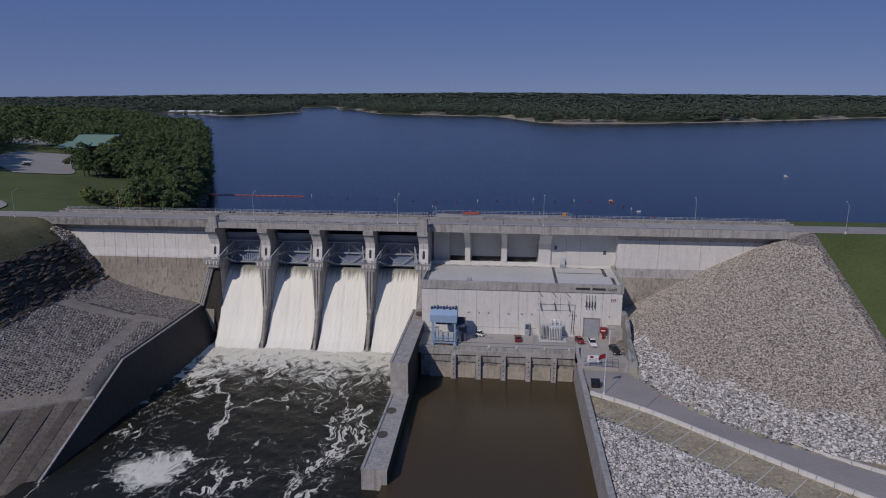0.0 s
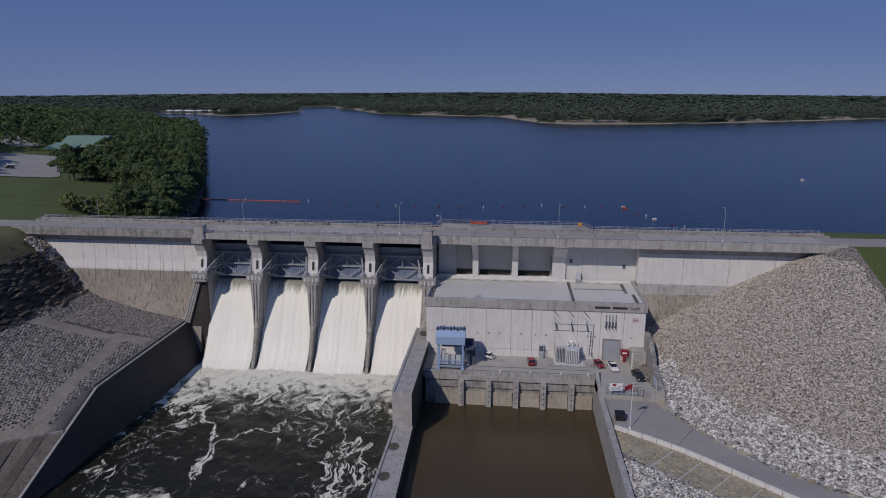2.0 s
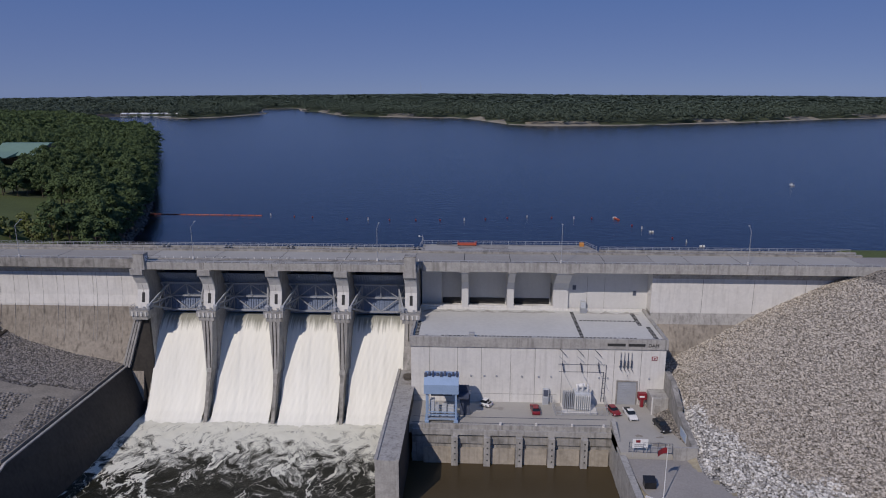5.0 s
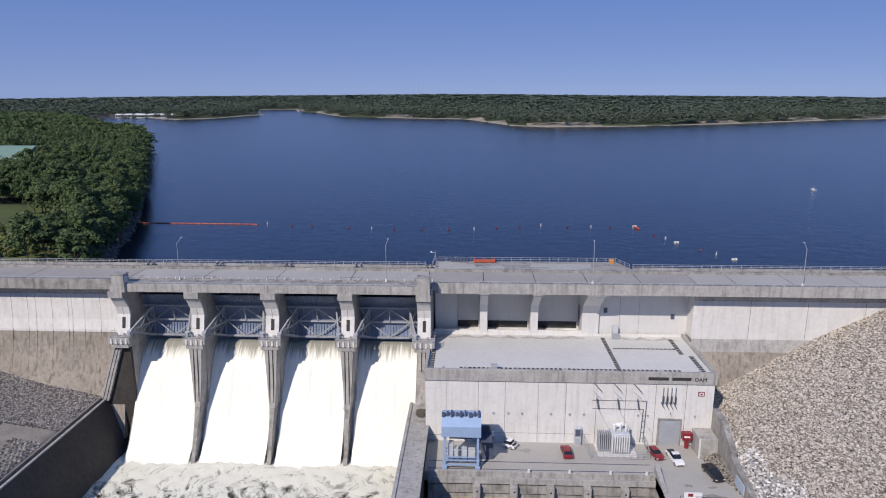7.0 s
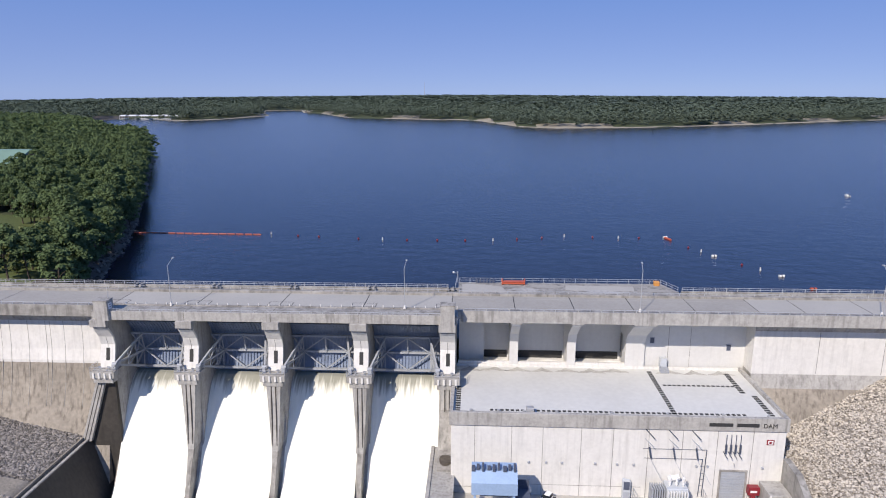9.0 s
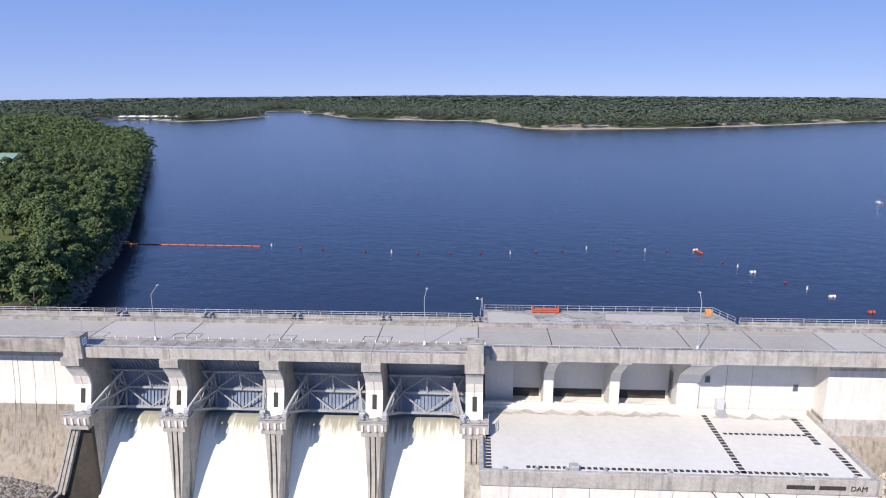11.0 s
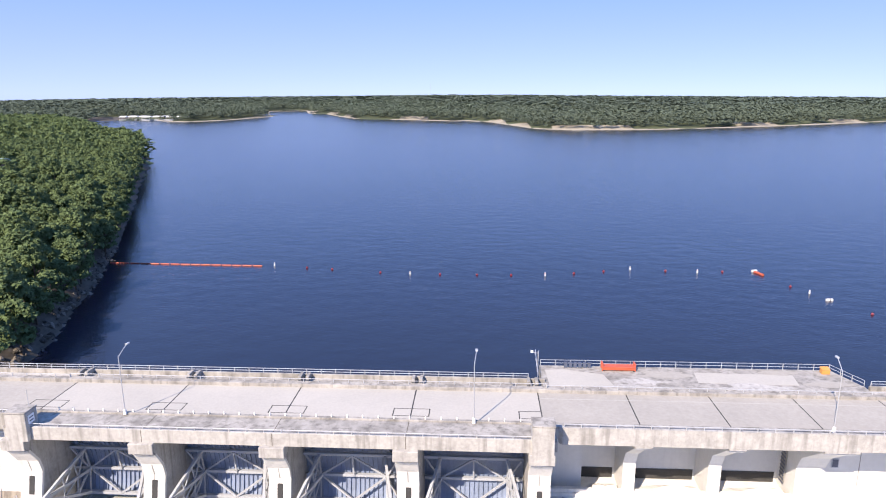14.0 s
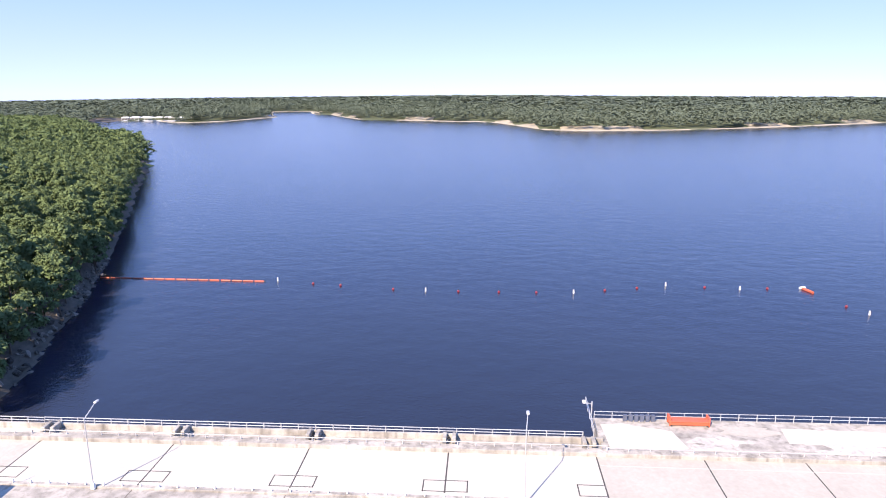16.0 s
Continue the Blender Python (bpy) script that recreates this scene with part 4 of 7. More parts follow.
road = empty("road")
tagged(road, "pale concrete road slabs with tar joints across the dam", "road", kind="structure")
joints = [-160, -134, -115, -96, PIERS[0], PIERS[1], PIERS[2], PIERS[3], 0.2, 13.2, 25.2, 37.2, 49.4, 62, 71, 84, 99, 114]
for a, b in zip(joints, joints[1:]):
    mat = ROAD_PALE if PIERS[0] - 1 <= a < -1.0 or a > 60 else ROAD_TAN
    part("slab", boxes((a + 0.09, b - 0.09, -5.0, 4.6, DECK - 0.04, DECK + 0.012)), mat, road)
part("tar_joint", boxes((-160, 114, -4.98, 4.58, DECK - 0.045, DECK - 0.02)), TAR, road)
for x in PIERS:
    bm = bmesh.new()
    for u0, u1, v0, v1 in ((-2.6, 2.6, -3.75, -3.6), (-2.6, 2.6, -1.6, -1.45), (-2.6, -2.45, -3.75, -1.45), (2.45, 2.6, -3.75, -1.45)):
        lo, hi = (u0, u1) if x < -1 else (u0, min(u1, 0.5))
        if hi > lo:
            box(bm, x + lo, x + hi, v0, v1, DECK + 0.013, DECK + 0.017)
    part("tar_square", bm, TAR, road)
part("edge_line", boxes((0.4, 113.5, 2.55, 2.7, DECK + 0.013, DECK + 0.016)), ROAD_PALE, road, "thin worn pale edge line")
part("slab", boxes((114, 400, -5.0, 4.6, DECK - 0.3, DECK + 0.012)), ASPHALT, road)
part("slab", boxes((-400, -160, -5.0, 4.6, DECK - 0.3, DECK + 0.012)), ASPHALT, road)


def railing(name, pts, height=1.05, step=2.6, rails=(0.55, 1.05), label="pale steel pipe railing along the dam road", r=0.042):
    """A pipe railing along a line of points: one part for each post and each rail."""
    ob = empty(name, pts[0])
    o = Vector(pts[0])
    post = None
    for a, b in zip(pts, pts[1:]):
        a, b = Vector(a) - o, Vector(b) - o
        k = max(1, round((b - a).length / step))
        for i in range(k + 1):
            if i == 0 and post is not None and (a - last).length < 0.1:
                continue
            c = a.lerp(b, i / k)
            if post is None:
                post = part("post", bar(bmesh.new(), (0, 0, 0), (0, 0, height), r * 1.3), GALV, ob)
                q = post
            else:
                q = new("post", post.data)
                q.parent = ob
            q.location = c
            last = c
        for h in rails:
            part("rail", bar(bmesh.new(), a + Vector((0, 0, h)), b + Vector((0, 0, h)), r, 5), GALV, ob)
    tagged(ob, label, "railing")
    return ob


railing("railing", [(xl + 3.2, -9.92, 11.6), (-1.8, -9.92, 11.6)], 0.42, 2.3, (0.38,), r=0.06)
railing("railing", [(xl, 5.45, 11.75), (xr, 5.45, 11.75)], 0.55, 2.3, (0.5,), r=0.05)
railing("railing", [(xl, 7.95, 11.95), (-1.0, 7.95, 11.95)], 0.8, 2.3, (0.38, 0.78), r=0.05)
railing("railing", [(2.8, -6.4, 11.55), (117, -6.4, 11.55)], 0.5, 2.3, (0.45,), r=0.06)
railing("railing", [(xr, 5.2, 11.7), (117, 5.2, 11.7)], 0.5, 2.6, (0.45,), r=0.05)
railing("railing", [(50.2, 8.1, 11.8), (117, 8.1, 11.8)], 0.8, 2.4, (0.38, 0.78), r=0.05)
railing("railing", [(-133, -6.4, 11.6), (xl, -6.4, 11.6)], 0.5, 2.3, (0.45,), r=0.06)
railing("railing", [(-133, 5.3, 11.75), (xl, 5.3, 11.75)], 0.5, 2.3, (0.45,), r=0.05)
railing("railing", [(-133, 7.95, 11.9), (xl, 7.95, 11.9)], 0.8, 2.3, (0.38, 0.78), r=0.05)
stub = None
for i in range(33):
    x = PIERS[0] + 3.4 + 2.15 * i
    if stub is None:
        stub = empty("kerb_stub", (x, -5.3, 11.6))
        part("post", boxes((-0.09, 0.09, -0.09, 0.09, 0, 0.42), bevel=0.02), CONC_PALE, stub)
        tagged(stub, "short pale post on the roadside kerb", "post", "stubs along the kerb")
    else:
        copy_thing(stub, pose(x, -5.3, 11.6))

intake = empty("intake_platform")
tagged(intake, "patched concrete intake platform on the lake side of the road", "platform", kind="structure")
PLAT = [(1.2, 5.7), (49.4, 5.7), (49.6, 8.3), (47.4, 14.5), (1.2, 14.2)]
part("platform_slab", prism_z(bmesh.new(), PLAT, 9.9, 11.5), CONC_OLD, intake)
part("platform_body", prism_z(bmesh.new(), [(1.4, 8.0), (49.3, 8.0), (47.2, 14.3), (1.4, 14.0)], -9, 9.9), CONC_OLD, intake)
part("patch", prism_z(bmesh.new(), [(25, 8.6), (40, 8.4), (40.6, 12.2), (25.5, 12.5)], 11.502, 11.52), ROAD_PALE, intake)
part("patch", prism_z(bmesh.new(), [(2.2, 6.2), (12, 6.6), (11, 11), (5, 12.8), (2, 12.4)], 11.502, 11.516), ROAD_PALE, intake)
for i, (x, y, r) in enumerate(((16, 8.4, 2.2), (21, 11.5, 2.6), (24, 7.4, 1.6), (33, 7, 3.0), (44.5, 9, 2.4), (9, 12.6, 1.8), (14.5, 7, 1.5), (39, 13.2, 2.2), (30, 13.4, 1.6))):
    rng = np.random.default_rng(90 + i)
    part("stain", prism_z(bmesh.new(), [(x + 1.5 * r * (1 + 0.25 * rng.normal()) * math.cos(a), min(13.9, max(5.9, y + 0.5 * r * (1 + 0.3 * rng.normal()) * math.sin(a)))) for a in np.linspace(0, 2 * math.pi, 14, endpoint=False)], 11.524 + 0.001 * i, 11.528 + 0.001 * i), (CONC, ROAD_TAN, CONC_OLD)[i % 3], intake)
railing("railing", [(1.4, 14.0, 11.5), (47.2, 14.3, 11.5), (49.4, 8.4, 11.5)], 1.05, 2.4)
railing("railing", [(0.6, 9.2, 11.5), (0.9, 18.4, 11.5)], 1.05, 2.4)

# ---- walls of the basin and tailrace ----
tw = empty("wall_left_training")
tagged(tw, "long stained concrete training wall beside the stilling basin", "retaining wall", kind="structure")
def ruled(rows):
    """A solid between cross-sections, each a ring of (x, y, z) corners."""
    bm = bmesh.new()
    rings = [[bm.verts.new(c) for c in r] for r in rows]
    k = len(rings[0])
    for a, b in zip(rings, rings[1:]):
        for i in range(k):
            bm.faces.new((a[i], a[(i + 1) % k], b[(i + 1) % k], b[i]))
    bm.faces.new(rings[0])
    bm.faces.new(rings[-1][::-1])
    bmesh.ops.recalc_face_normals(bm, faces=bm.faces[:])
    return bm


TW_TOP = [(-76.2, -9.4, -17.2), (-76.0, -57.5, -17.2), (-74.2, -96.0, -30.3)]
TW_FOOT = [(-70.2, -9.4, -31.5), (-72.3, -57.5, -31.5), (-74.0, -96.0, -31.5)]
# inner and end faces carry their shade in the dark damp colour
part("wall_body", ruled([(t, (t[0] - 1.4, t[1], t[2]), (t[0] - 1.4, t[1], -36), (f[0], f[1], -36), f) for t, f in zip(TW_TOP, TW_FOOT)]), CONC_WET_SHADE, tw)
for a, b in zip(TW_TOP, TW_TOP[1:]):
    part("coping", beam(bmesh.new(), (a[0] - 0.25, a[1], a[2] + 0.1), (b[0] - 0.25, b[1], b[2] + 0.1), 0.5, 0.36), CONC, tw)
for a, b in ((TW_TOP[0], TW_TOP[1]),):
    part("backfill", beam(bmesh.new(), (a[0] - 1.2, a[1], a[2] - 0.05), (b[0] - 1.2, b[1], b[2] - 0.05), 0.3, 1.5), BED, tw, "stony fill behind the wall")
part("end_face", ruled([[(x, y, z) for x, z in ((-72.6, -3.7), (-69.35, -3.7), (-69.35, -34), (-77.0, -34), (-77.0, -17.3))] for y in (-9.5, -4.0)]), CONC_WET_SHADE, tw, "end face below the pier, darkened for damp and shade")
part("ramp", ruled([[(x, y, z) for x, z in ((-72.9, -3.7), (-71.0, -3.7), (-75.6, -17.4), (-77.6, -17.4))] for y in (-10.3, -6.0)]), CONC, tw, "sloping concrete wing below the end pier")
for f in (0.3, 0.7):
    part("groove", beam(bmesh.new(), (-72.9 + 1.9 * f, -10.3, -3.8), (-77.6 + 2.0 * f, -10.3, -17.3), 0.14, 0.1), CONC_WET_SHADE, tw)

apron = empty("retaining_wall")
bm = bmesh.new()
top = [(-75.9, -71.5, -21.6), (-112, -93.5, -20.4)]
foot = [(-74.7, -96.5, -30.7), (-112, -118, -30.7)]
vs_ = [bm.verts.new(c) for c in (*top, *foot[::-1])]
lo_ = [bm.verts.new((x, y + 2, z - 6)) for x, y, z in (*top, *foot[::-1])]
bm.faces.new(vs_)
bm.faces.new(lo_[::-1])
for i in range(4):
    bm.faces.new((vs_[(i + 1) % 4], vs_[i], lo_[i], lo_[(i + 1) % 4]))
bmesh.ops.recalc_face_normals(bm, faces=bm.faces[:])
part("sloping_face", bm, PAVING, apron)
part("coping", beam(bmesh.new(), (-75.9, -71.4, -21.5), (-112, -93.4, -20.3), 0.5, 0.7), CONC_OLD, apron)
for f, wd in ((0.08, 0.05), (0.2, 0.07), (0.36, 0.05), (0.5, 0.09), (0.68, 0.06), (0.85, 0.08)):
    t0, t1 = [Vector(top[0]).lerp(Vector(top[1]), g_) for g_ in (f, f + wd)]
    b0, b1 = [Vector(foot[0]).lerp(Vector(foot[1]), g_) for g_ in (f * 0.92, f * 0.92 + wd * 1.3)]
    up_ = Vector((0.0, -0.45, 0.9)) * 0.05
    part("stain_band", ruled([[tuple(t0 + up_), tuple(t0 - up_), tuple(t1 - up_), tuple(t1 + up_)], [tuple(b0 + up_), tuple(b0 - up_), tuple(b1 - up_), tuple(b1 + up_)]]), STAIN, apron, "dark run-off stain")
tagged(apron, "stained concrete slope paving at the end of the training wall", "retaining wall", kind="structure")

div = empty("wall_divider")
tagged(div, "stepped concrete divider wall between basin and tailrace", "divider wall", kind="structure")
# sides painted dark for shade as well as damp; tops and ends stay lighter
part("upper_wall", boxes((-3.4, 1.3, -54.8, -11.5, -36, -16.3), bevel=0.08), CONC_WET_SHADE, div)
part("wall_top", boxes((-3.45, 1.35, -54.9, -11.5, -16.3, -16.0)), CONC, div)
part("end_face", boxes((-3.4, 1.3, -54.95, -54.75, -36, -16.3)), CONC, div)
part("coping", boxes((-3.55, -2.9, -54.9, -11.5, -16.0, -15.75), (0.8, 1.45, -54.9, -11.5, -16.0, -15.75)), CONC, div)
part("lower_wall", prism_z(bmesh.new(), [(-3.2, -54.9), (1.4, -54.9), (2.2, -91), (-3.4, -91)], -36, -25.2), CONC_WET_SHADE, div)
part("wall_top", prism_z(bmesh.new(), [(-3.25, -54.95), (1.45, -54.95), (2.25, -91.05), (-3.45, -91.05)], -25.2, -25.0), CONC, div)
part("end_face", boxes((-3.4, 2.2, -91.1, -90.9, -36, -25.2)), CONC, div)
part("coping", prism_z(bmesh.new(), [(-3.3, -54.9), (-2.7, -54.9), (-2.9, -91.1), (-3.5, -91.1)], -25.0, -24.75), CONC, div)
part("coping", prism_z(bmesh.new(), [(0.9, -54.9), (1.5, -54.9), (2.3, -91.1), (1.7, -91.1)], -25.0, -24.75), CONC, div)
part("coping", boxes((-2.9, 1.7, -91.1, -90.5, -25.0, -24.75)), CONC, div)
part("ramp", prism(bmesh.new(), [(-9.4, -4), (-9.4, -17), (-20.5, -17), (-20.5, -15.6), (-15.5, -14.2), (-12.0, -9.0)], -2.0, 1.3), CONC_OLD, div, "broken stained end of the pier running into the wall")
part("hollow", prism_z(bmesh.new(), [(-0.4 + 1.2 * math.cos(a), -18.2 + 1.6 * math.sin(a)) for a in np.linspace(0, 2 * math.pi, 12, endpoint=False)], -15.2, -14.6), STAIN, div, "dark damp hollow in the wall top")
for y in (-64, -76):
    part("hollow", prism_z(bmesh.new(), [(-1.6 + 1.3 * math.cos(a), y + 1.7 * math.sin(a)) for a in np.linspace(0, 2 * math.pi, 12, endpoint=False)], -24.99, -24.96), STAIN, div, "dark damp hollow in the wall top")

rtw = empty("wall_tailrace")
tagged(rtw, "pale concrete wall along the tailrace bank", "retaining wall", kind="structure")
part("wall_body", boxes((46.6, 47.7, -420, -41, -36, -20.2)), CONC, rtw)
part("wall_body", prism(bmesh.new(), [(-33, -17.4), (-41, -19.6), (-41, -36), (-33, -36)], 46.7, 47.6), CONC, rtw)
part("coping", boxes((46.45, 47.8, -420, -41, -20.2, -19.9)), CONC, rtw)

# ---- powerhouse ----
ph = empty("powerhouse")
tagged(ph, "long low pale concrete powerhouse with a flat roof", "building")
part("front_wall", boxes((0.8, 61.2, -22.0, -21.2, YARD - 0.4, -5.2)), CONC_PALE, ph)
part("side_wall", boxes((60.5, 61.2, -21.2, 0.55, -30, -5.2)), CONC_PALE, ph)
part("side_wall", boxes((0.8, 1.6, -21.2, 0.55, -30, -5.2)), CONC_PALE, ph)
part("cornice", boxes((0.5, 61.5, -22.35, -21.6, -5.2, -2.6), bevel=0.05), CONC, ph, "weathered concrete cornice band")
part("parapet", boxes((60.8, 61.5, -21.6, 0.55, -5.2, -2.6), bevel=0.04), CONC, ph)
part("parapet", boxes((0.5, 1.2, -21.6, 0.55, -5.2, -2.6), bevel=0.04), CONC, ph)
part("roof", boxes((1.2, 60.8, -21.6, 0.58, -5.2, -3.3)), ROOF, ph, "light grey flat roof with water stains")
part("parapet", boxes((1.2, 60.8, 0.3, 0.58, -3.3, -2.75)), CONC_PALE, ph)
for x in (5.2, 12, 17.7, 24.7, 30.5, 36.9, 43, 49.2, 55.5):
    part("joint", boxes((x - 0.05, x + 0.05, -22.02, -21.9, YARD, -5.25)), CONC_OLD, ph)
part("joint", boxes((0.85, 5.2, -22.03, -21.9, -18.0, -17.9)), CONC_OLD, ph)
part("joint", boxes((12, 36, -22.02, -21.9, -17.2, -17.12)), CONC_OLD, ph)
# dark slotted gratings laid on the roof
def grating(x0, y0, x1, y1, w):
    n = int(math.hypot(x1 - x0, y1 - y0) / 0.95)
    for i in range(n):
        a, b = i / n, (i + 0.62) / n
        xa, ya, xb, yb = x0 + (x1 - x0) * a, y0 + (y1 - y0) * a, x0 + (x1 - x0) * b, y0 + (y1 - y0) * b
        part("roof_vent", boxes((xa - w * (x0 == x1), xb + w * (x0 == x1), ya - w * (y0 == y1), yb + w * (y0 == y1), -3.3, -3.23)), BLACK, ph)
    return n
grating(8.0, -19.8, 55.0, -19.8, 0.3)
grating(41.8, -20.0, 41.8, -0.6, 0.45)
grating(43.0, -7.6, 57.4, -7.6, 0.26)
grating(59.3, -20.0, 59.3, -11.4, 0.5)
grating(57.6, -10.6, 57.6, -1.2, 0.5)
grating(2.0, -20.6, 2.0, -9.6, 0.45)
for i, x in enumerate((4, 9.2, 14.2, 19.4, 24.6, 29.6, 34.6, 46, 51, 56.5)):
    rng = np.random.default_rng(50 + i)
    w, d = 2.4 + 0.8 * rng.random(), 1.6 + 0.8 * rng.random()
    pts = [(x - w, -0.2 - d + 0.3)] + [(x + w * t, 0.25 - d * (abs(t) ** 0.7) + 0.12 * rng.normal()) for t in np.linspace(-0.85, 0.85, 9)] + [(x + w, 0.0 - d)] + [(x + 0.55 * w * t, -0.6 - d * (0.5 + 0.35 * abs(t))) for t in (0.6, 0, -0.6)]
    part("water_stain", prism_z(bmesh.new(), pts, -3.296, -3.292), GRIME, ph, "brown-grey dirt left by puddles")
for i, x in enumerate((4.5, 9.5, 14.2, 20.2, 30.2, 40.2, 50.2, 58.2)):
    part("roof_fan", bar(bmesh.new(), (x, -20.9, -3.3), (x, -20.9, -2.7), 0.3, 8), GALV, ph)
part("roof_box", boxes((14.6, 16.0, -21.4, -20.3, -3.3, -2.0), bevel=0.05), GALV, ph)
for i, x in enumerate((15.2, 18.4, 21.3, 27.4, 31.4, 34.4, 45.8, 47.8, 57.6)):
    part("wall_lamp", boxes((x - 0.2, x + 0.2, -22.3, -22.0, -12.7, -12.3), bevel=0.04), STEEL_GREY, ph)
door = part("roller_door", boxes((50.3, 54.7, -22.06, -21.9, YARD, -13.4)), STEEL_GREY, ph, "grey steel roller door")
part("frame", boxes((50.0, 50.3, -22.25, -22.0, YARD, -13.1), (54.7, 55.0, -22.25, -22.0, YARD, -13.1), (50.3, 54.7, -22.25, -22.0, -13.4, -13.1)), CONC_OLD, door)
for k in range(10):
    part("slat", boxes((50.3, 54.7, -22.1, -22.06, YARD + 0.1 + 0.52 * k, YARD + 0.5 + 0.52 * k)), STEEL_GREY, door)
part("lamp_arm", bar(bmesh.new(), (52.5, -22.0, -11.8), (52.0, -23.4, -11.4), 0.06), STEEL_DARK, ph)


def letters(text, x, y, z, size, parent, mat):
    cu = bpy.data.curves.new("lettering", "FONT")
    cu.body, cu.size, cu.extrude = text, size, 0.05
    tmp = bpy.data.objects.new("lettering", cu)
    me = bpy.data.meshes.new_from_object(tmp)
    bpy.data.objects.remove(tmp)
    me.materials.clear()
    me.materials.append(mat)
    ob = new("lettering", me)
    ob.matrix_basis = pose(x, y, z, 90, 0, 0)
    ob.parent = parent
    return ob


letters("DAM", 56.8, -22.41, -4.4, 1.15, ph, BLACK)
for a, b in ((47.3, 51.5), (52.2, 56.1)):
    part("lettering_bar", boxes((a, b, -22.42, -22.35, -4.3, -3.65)), BLACK, ph)
plaque = part("plaque", boxes((57.9, 59.2, -22.1, -22.0, -7.9, -6.9)), RED, ph, "red plaque with a white emblem")
part("emblem", boxes((58.1, 59.0, -22.13, -22.1, -7.75, -7.05)), WHITE, plaque)
part("emblem", boxes((58.3, 58.8, -22.15, -22.13, -7.6, -7.25)), RED, plaque)

# line insulators hanging on the front wall
def insulator_string(x, z):
    s = empty("insulator_string", (x, -22.0, z))
    part("arm", bar(bmesh.new(), (-0.8, 0, 0.5), (0.5, -1.6, -0.3), 0.05), STEEL_GREY, s)
    bm = bmesh.new()
    for k in range(7):
        bar(bm, (-0.1 + 0.06 * k, -0.7, -0.9 - 0.32 * k), (-0.1 + 0.06 * k, -0.7, -1.08 - 0.32 * k), 0.15, 8)
    bar(bm, (-0.1, -0.7, -0.4), (0.35, -0.7, -3.4), 0.035)
    part("discs", bm, STEEL_DARK, s)
    part("conductor", bar(bmesh.new(), (0.35, -0.7, -3.4), (0.4 + (41.3 - x) * 0.45, -2.6, -7.0), 0.03), STEEL_GREY, s)
    return tagged(s, "dark string of insulators on a wall bracket", "insulator", "insulators on the powerhouse wall")


first_string = insulator_string(37.0, -7.7)
for x in (41.3, 45.4):
    copy_thing(first_string, pose(x, -22.0, -7.7))
for x in (37.0, 41.1, 45.2):
    p = empty("wall_bracket", (x, -22.0, -5.9))
    part("arm", beam(bmesh.new(), (-0.7, 0, 0.5), (0.7, -1.0, -0.8), 0.12, 0.12), STEEL_DARK, p)
    tagged(p, "dark steel bracket under the cornice", "bracket", "brackets under the cornice")
rack = empty("conduit_rack", (36.8, -22.08, -9.2))
bm = bmesh.new()
bar(bm, (-0.8, 0, 0), (10.6, 0, 0), 0.05)
part("pipe", bm, STEEL_DARK, rack)
part("pipe", bar(bmesh.new(), (-0.6, 0, -1.9), (10.0, 0, -1.9), 0.05), STEEL_DARK, rack)
part("pipe", bar(bmesh.new(), (10.6, 0, 0), (10.4, 0, -9.5), 0.09), STEEL_DARK, rack)
part("pipe", bar(bmesh.new(), (10.0, 0, -1.9), (9.7, 0, -9.5), 0.09), STEEL_DARK, rack)
for k in range(5):
    part("rung", bar(bmesh.new(), (9.7, 0, -3.4 - 1.3 * k), (10.5, 0, -3.4 - 1.3 * k), 0.05), STEEL_DARK, rack)
tagged(rack, "dark conduit pipes run along the powerhouse wall", "pipework")
for i in range(4):
    q = empty("surge_arrester", (50.6 + 0.85 * i, -22.0, -6.5))
    bm = bmesh.new()
    bar(bm, (0, -0.4, 0.6), (0, -0.4, -3.6), 0.06)
    for k in range(6):
        bar(bm, (0.05, -0.4, -1.4 - 0.3 * k), (0.05, -0.4, -1.55 - 0.3 * k), 0.2, 8)
    part("rod", bm, STEEL_DARK, q)
    part("foot", beam(bmesh.new(), (-0.25, 0, -2.9), (0.3, -0.9, -3.9), 0.1, 0.1), STEEL_DARK, q)
    tagged(q, "slim dark surge arrester on the powerhouse wall", "arrester", "surge arresters on the wall")

# ---- yard ----
yard = empty("floor_yard")
tagged(yard, "pale concrete yard between powerhouse and tailrace", "yard", kind="structure")
part("slab", boxes((1.3, 46.7, -34.0, -22.0, -21.4, YARD), bevel=0.03), ROAD_PALE, yard)
part("slab", boxes((46.7, 61.2, -44.0, -22.0, -21.6, YARD - 0.01)), ROAD_PALE, yard)
part("crane_rail", boxes((2, 46.6, -30.2, -30.05, YARD, YARD + 0.06)), STEEL_DARK, yard)
part("crane_rail", boxes((2, 46.6, -33.0, -32.85, YARD, YARD + 0.06)), STEEL_DARK, yard)
part("parapet", boxes((2, 46.7, -34.35, -34.0, -21.6, -18.95), bevel=0.04), CONC, yard)
part("beam", boxes((2, 46.7, -34.9, -34.35, -21.3, -20.0), bevel=0.04), CONC, yard)
part("beam", boxes((2, 46.7, -34.75, -34.35, -23.4, -21.8)), CONC_OLD, yard)
part("draft_wall", boxes((2, 46.7, -34.2, -33.0, -36, -21.4)), CONC_OLD, yard)
for x in (11.7, 19.0, 26.2, 33.4, 40.7):
    pr = part("draft_pier", boxes((x - 0.75, x + 0.75, -35.9, -34.2, -36, -21.3), bevel=0.05), CONC, yard)
    for z in (-22.4, -23.9, -25.4, -26.9):
        part("hole", bar(bmesh.new(), (x + 0.1, -35.93, z), (x + 0.1, -35.7, z), 0.2, 8), BLACK, pr)
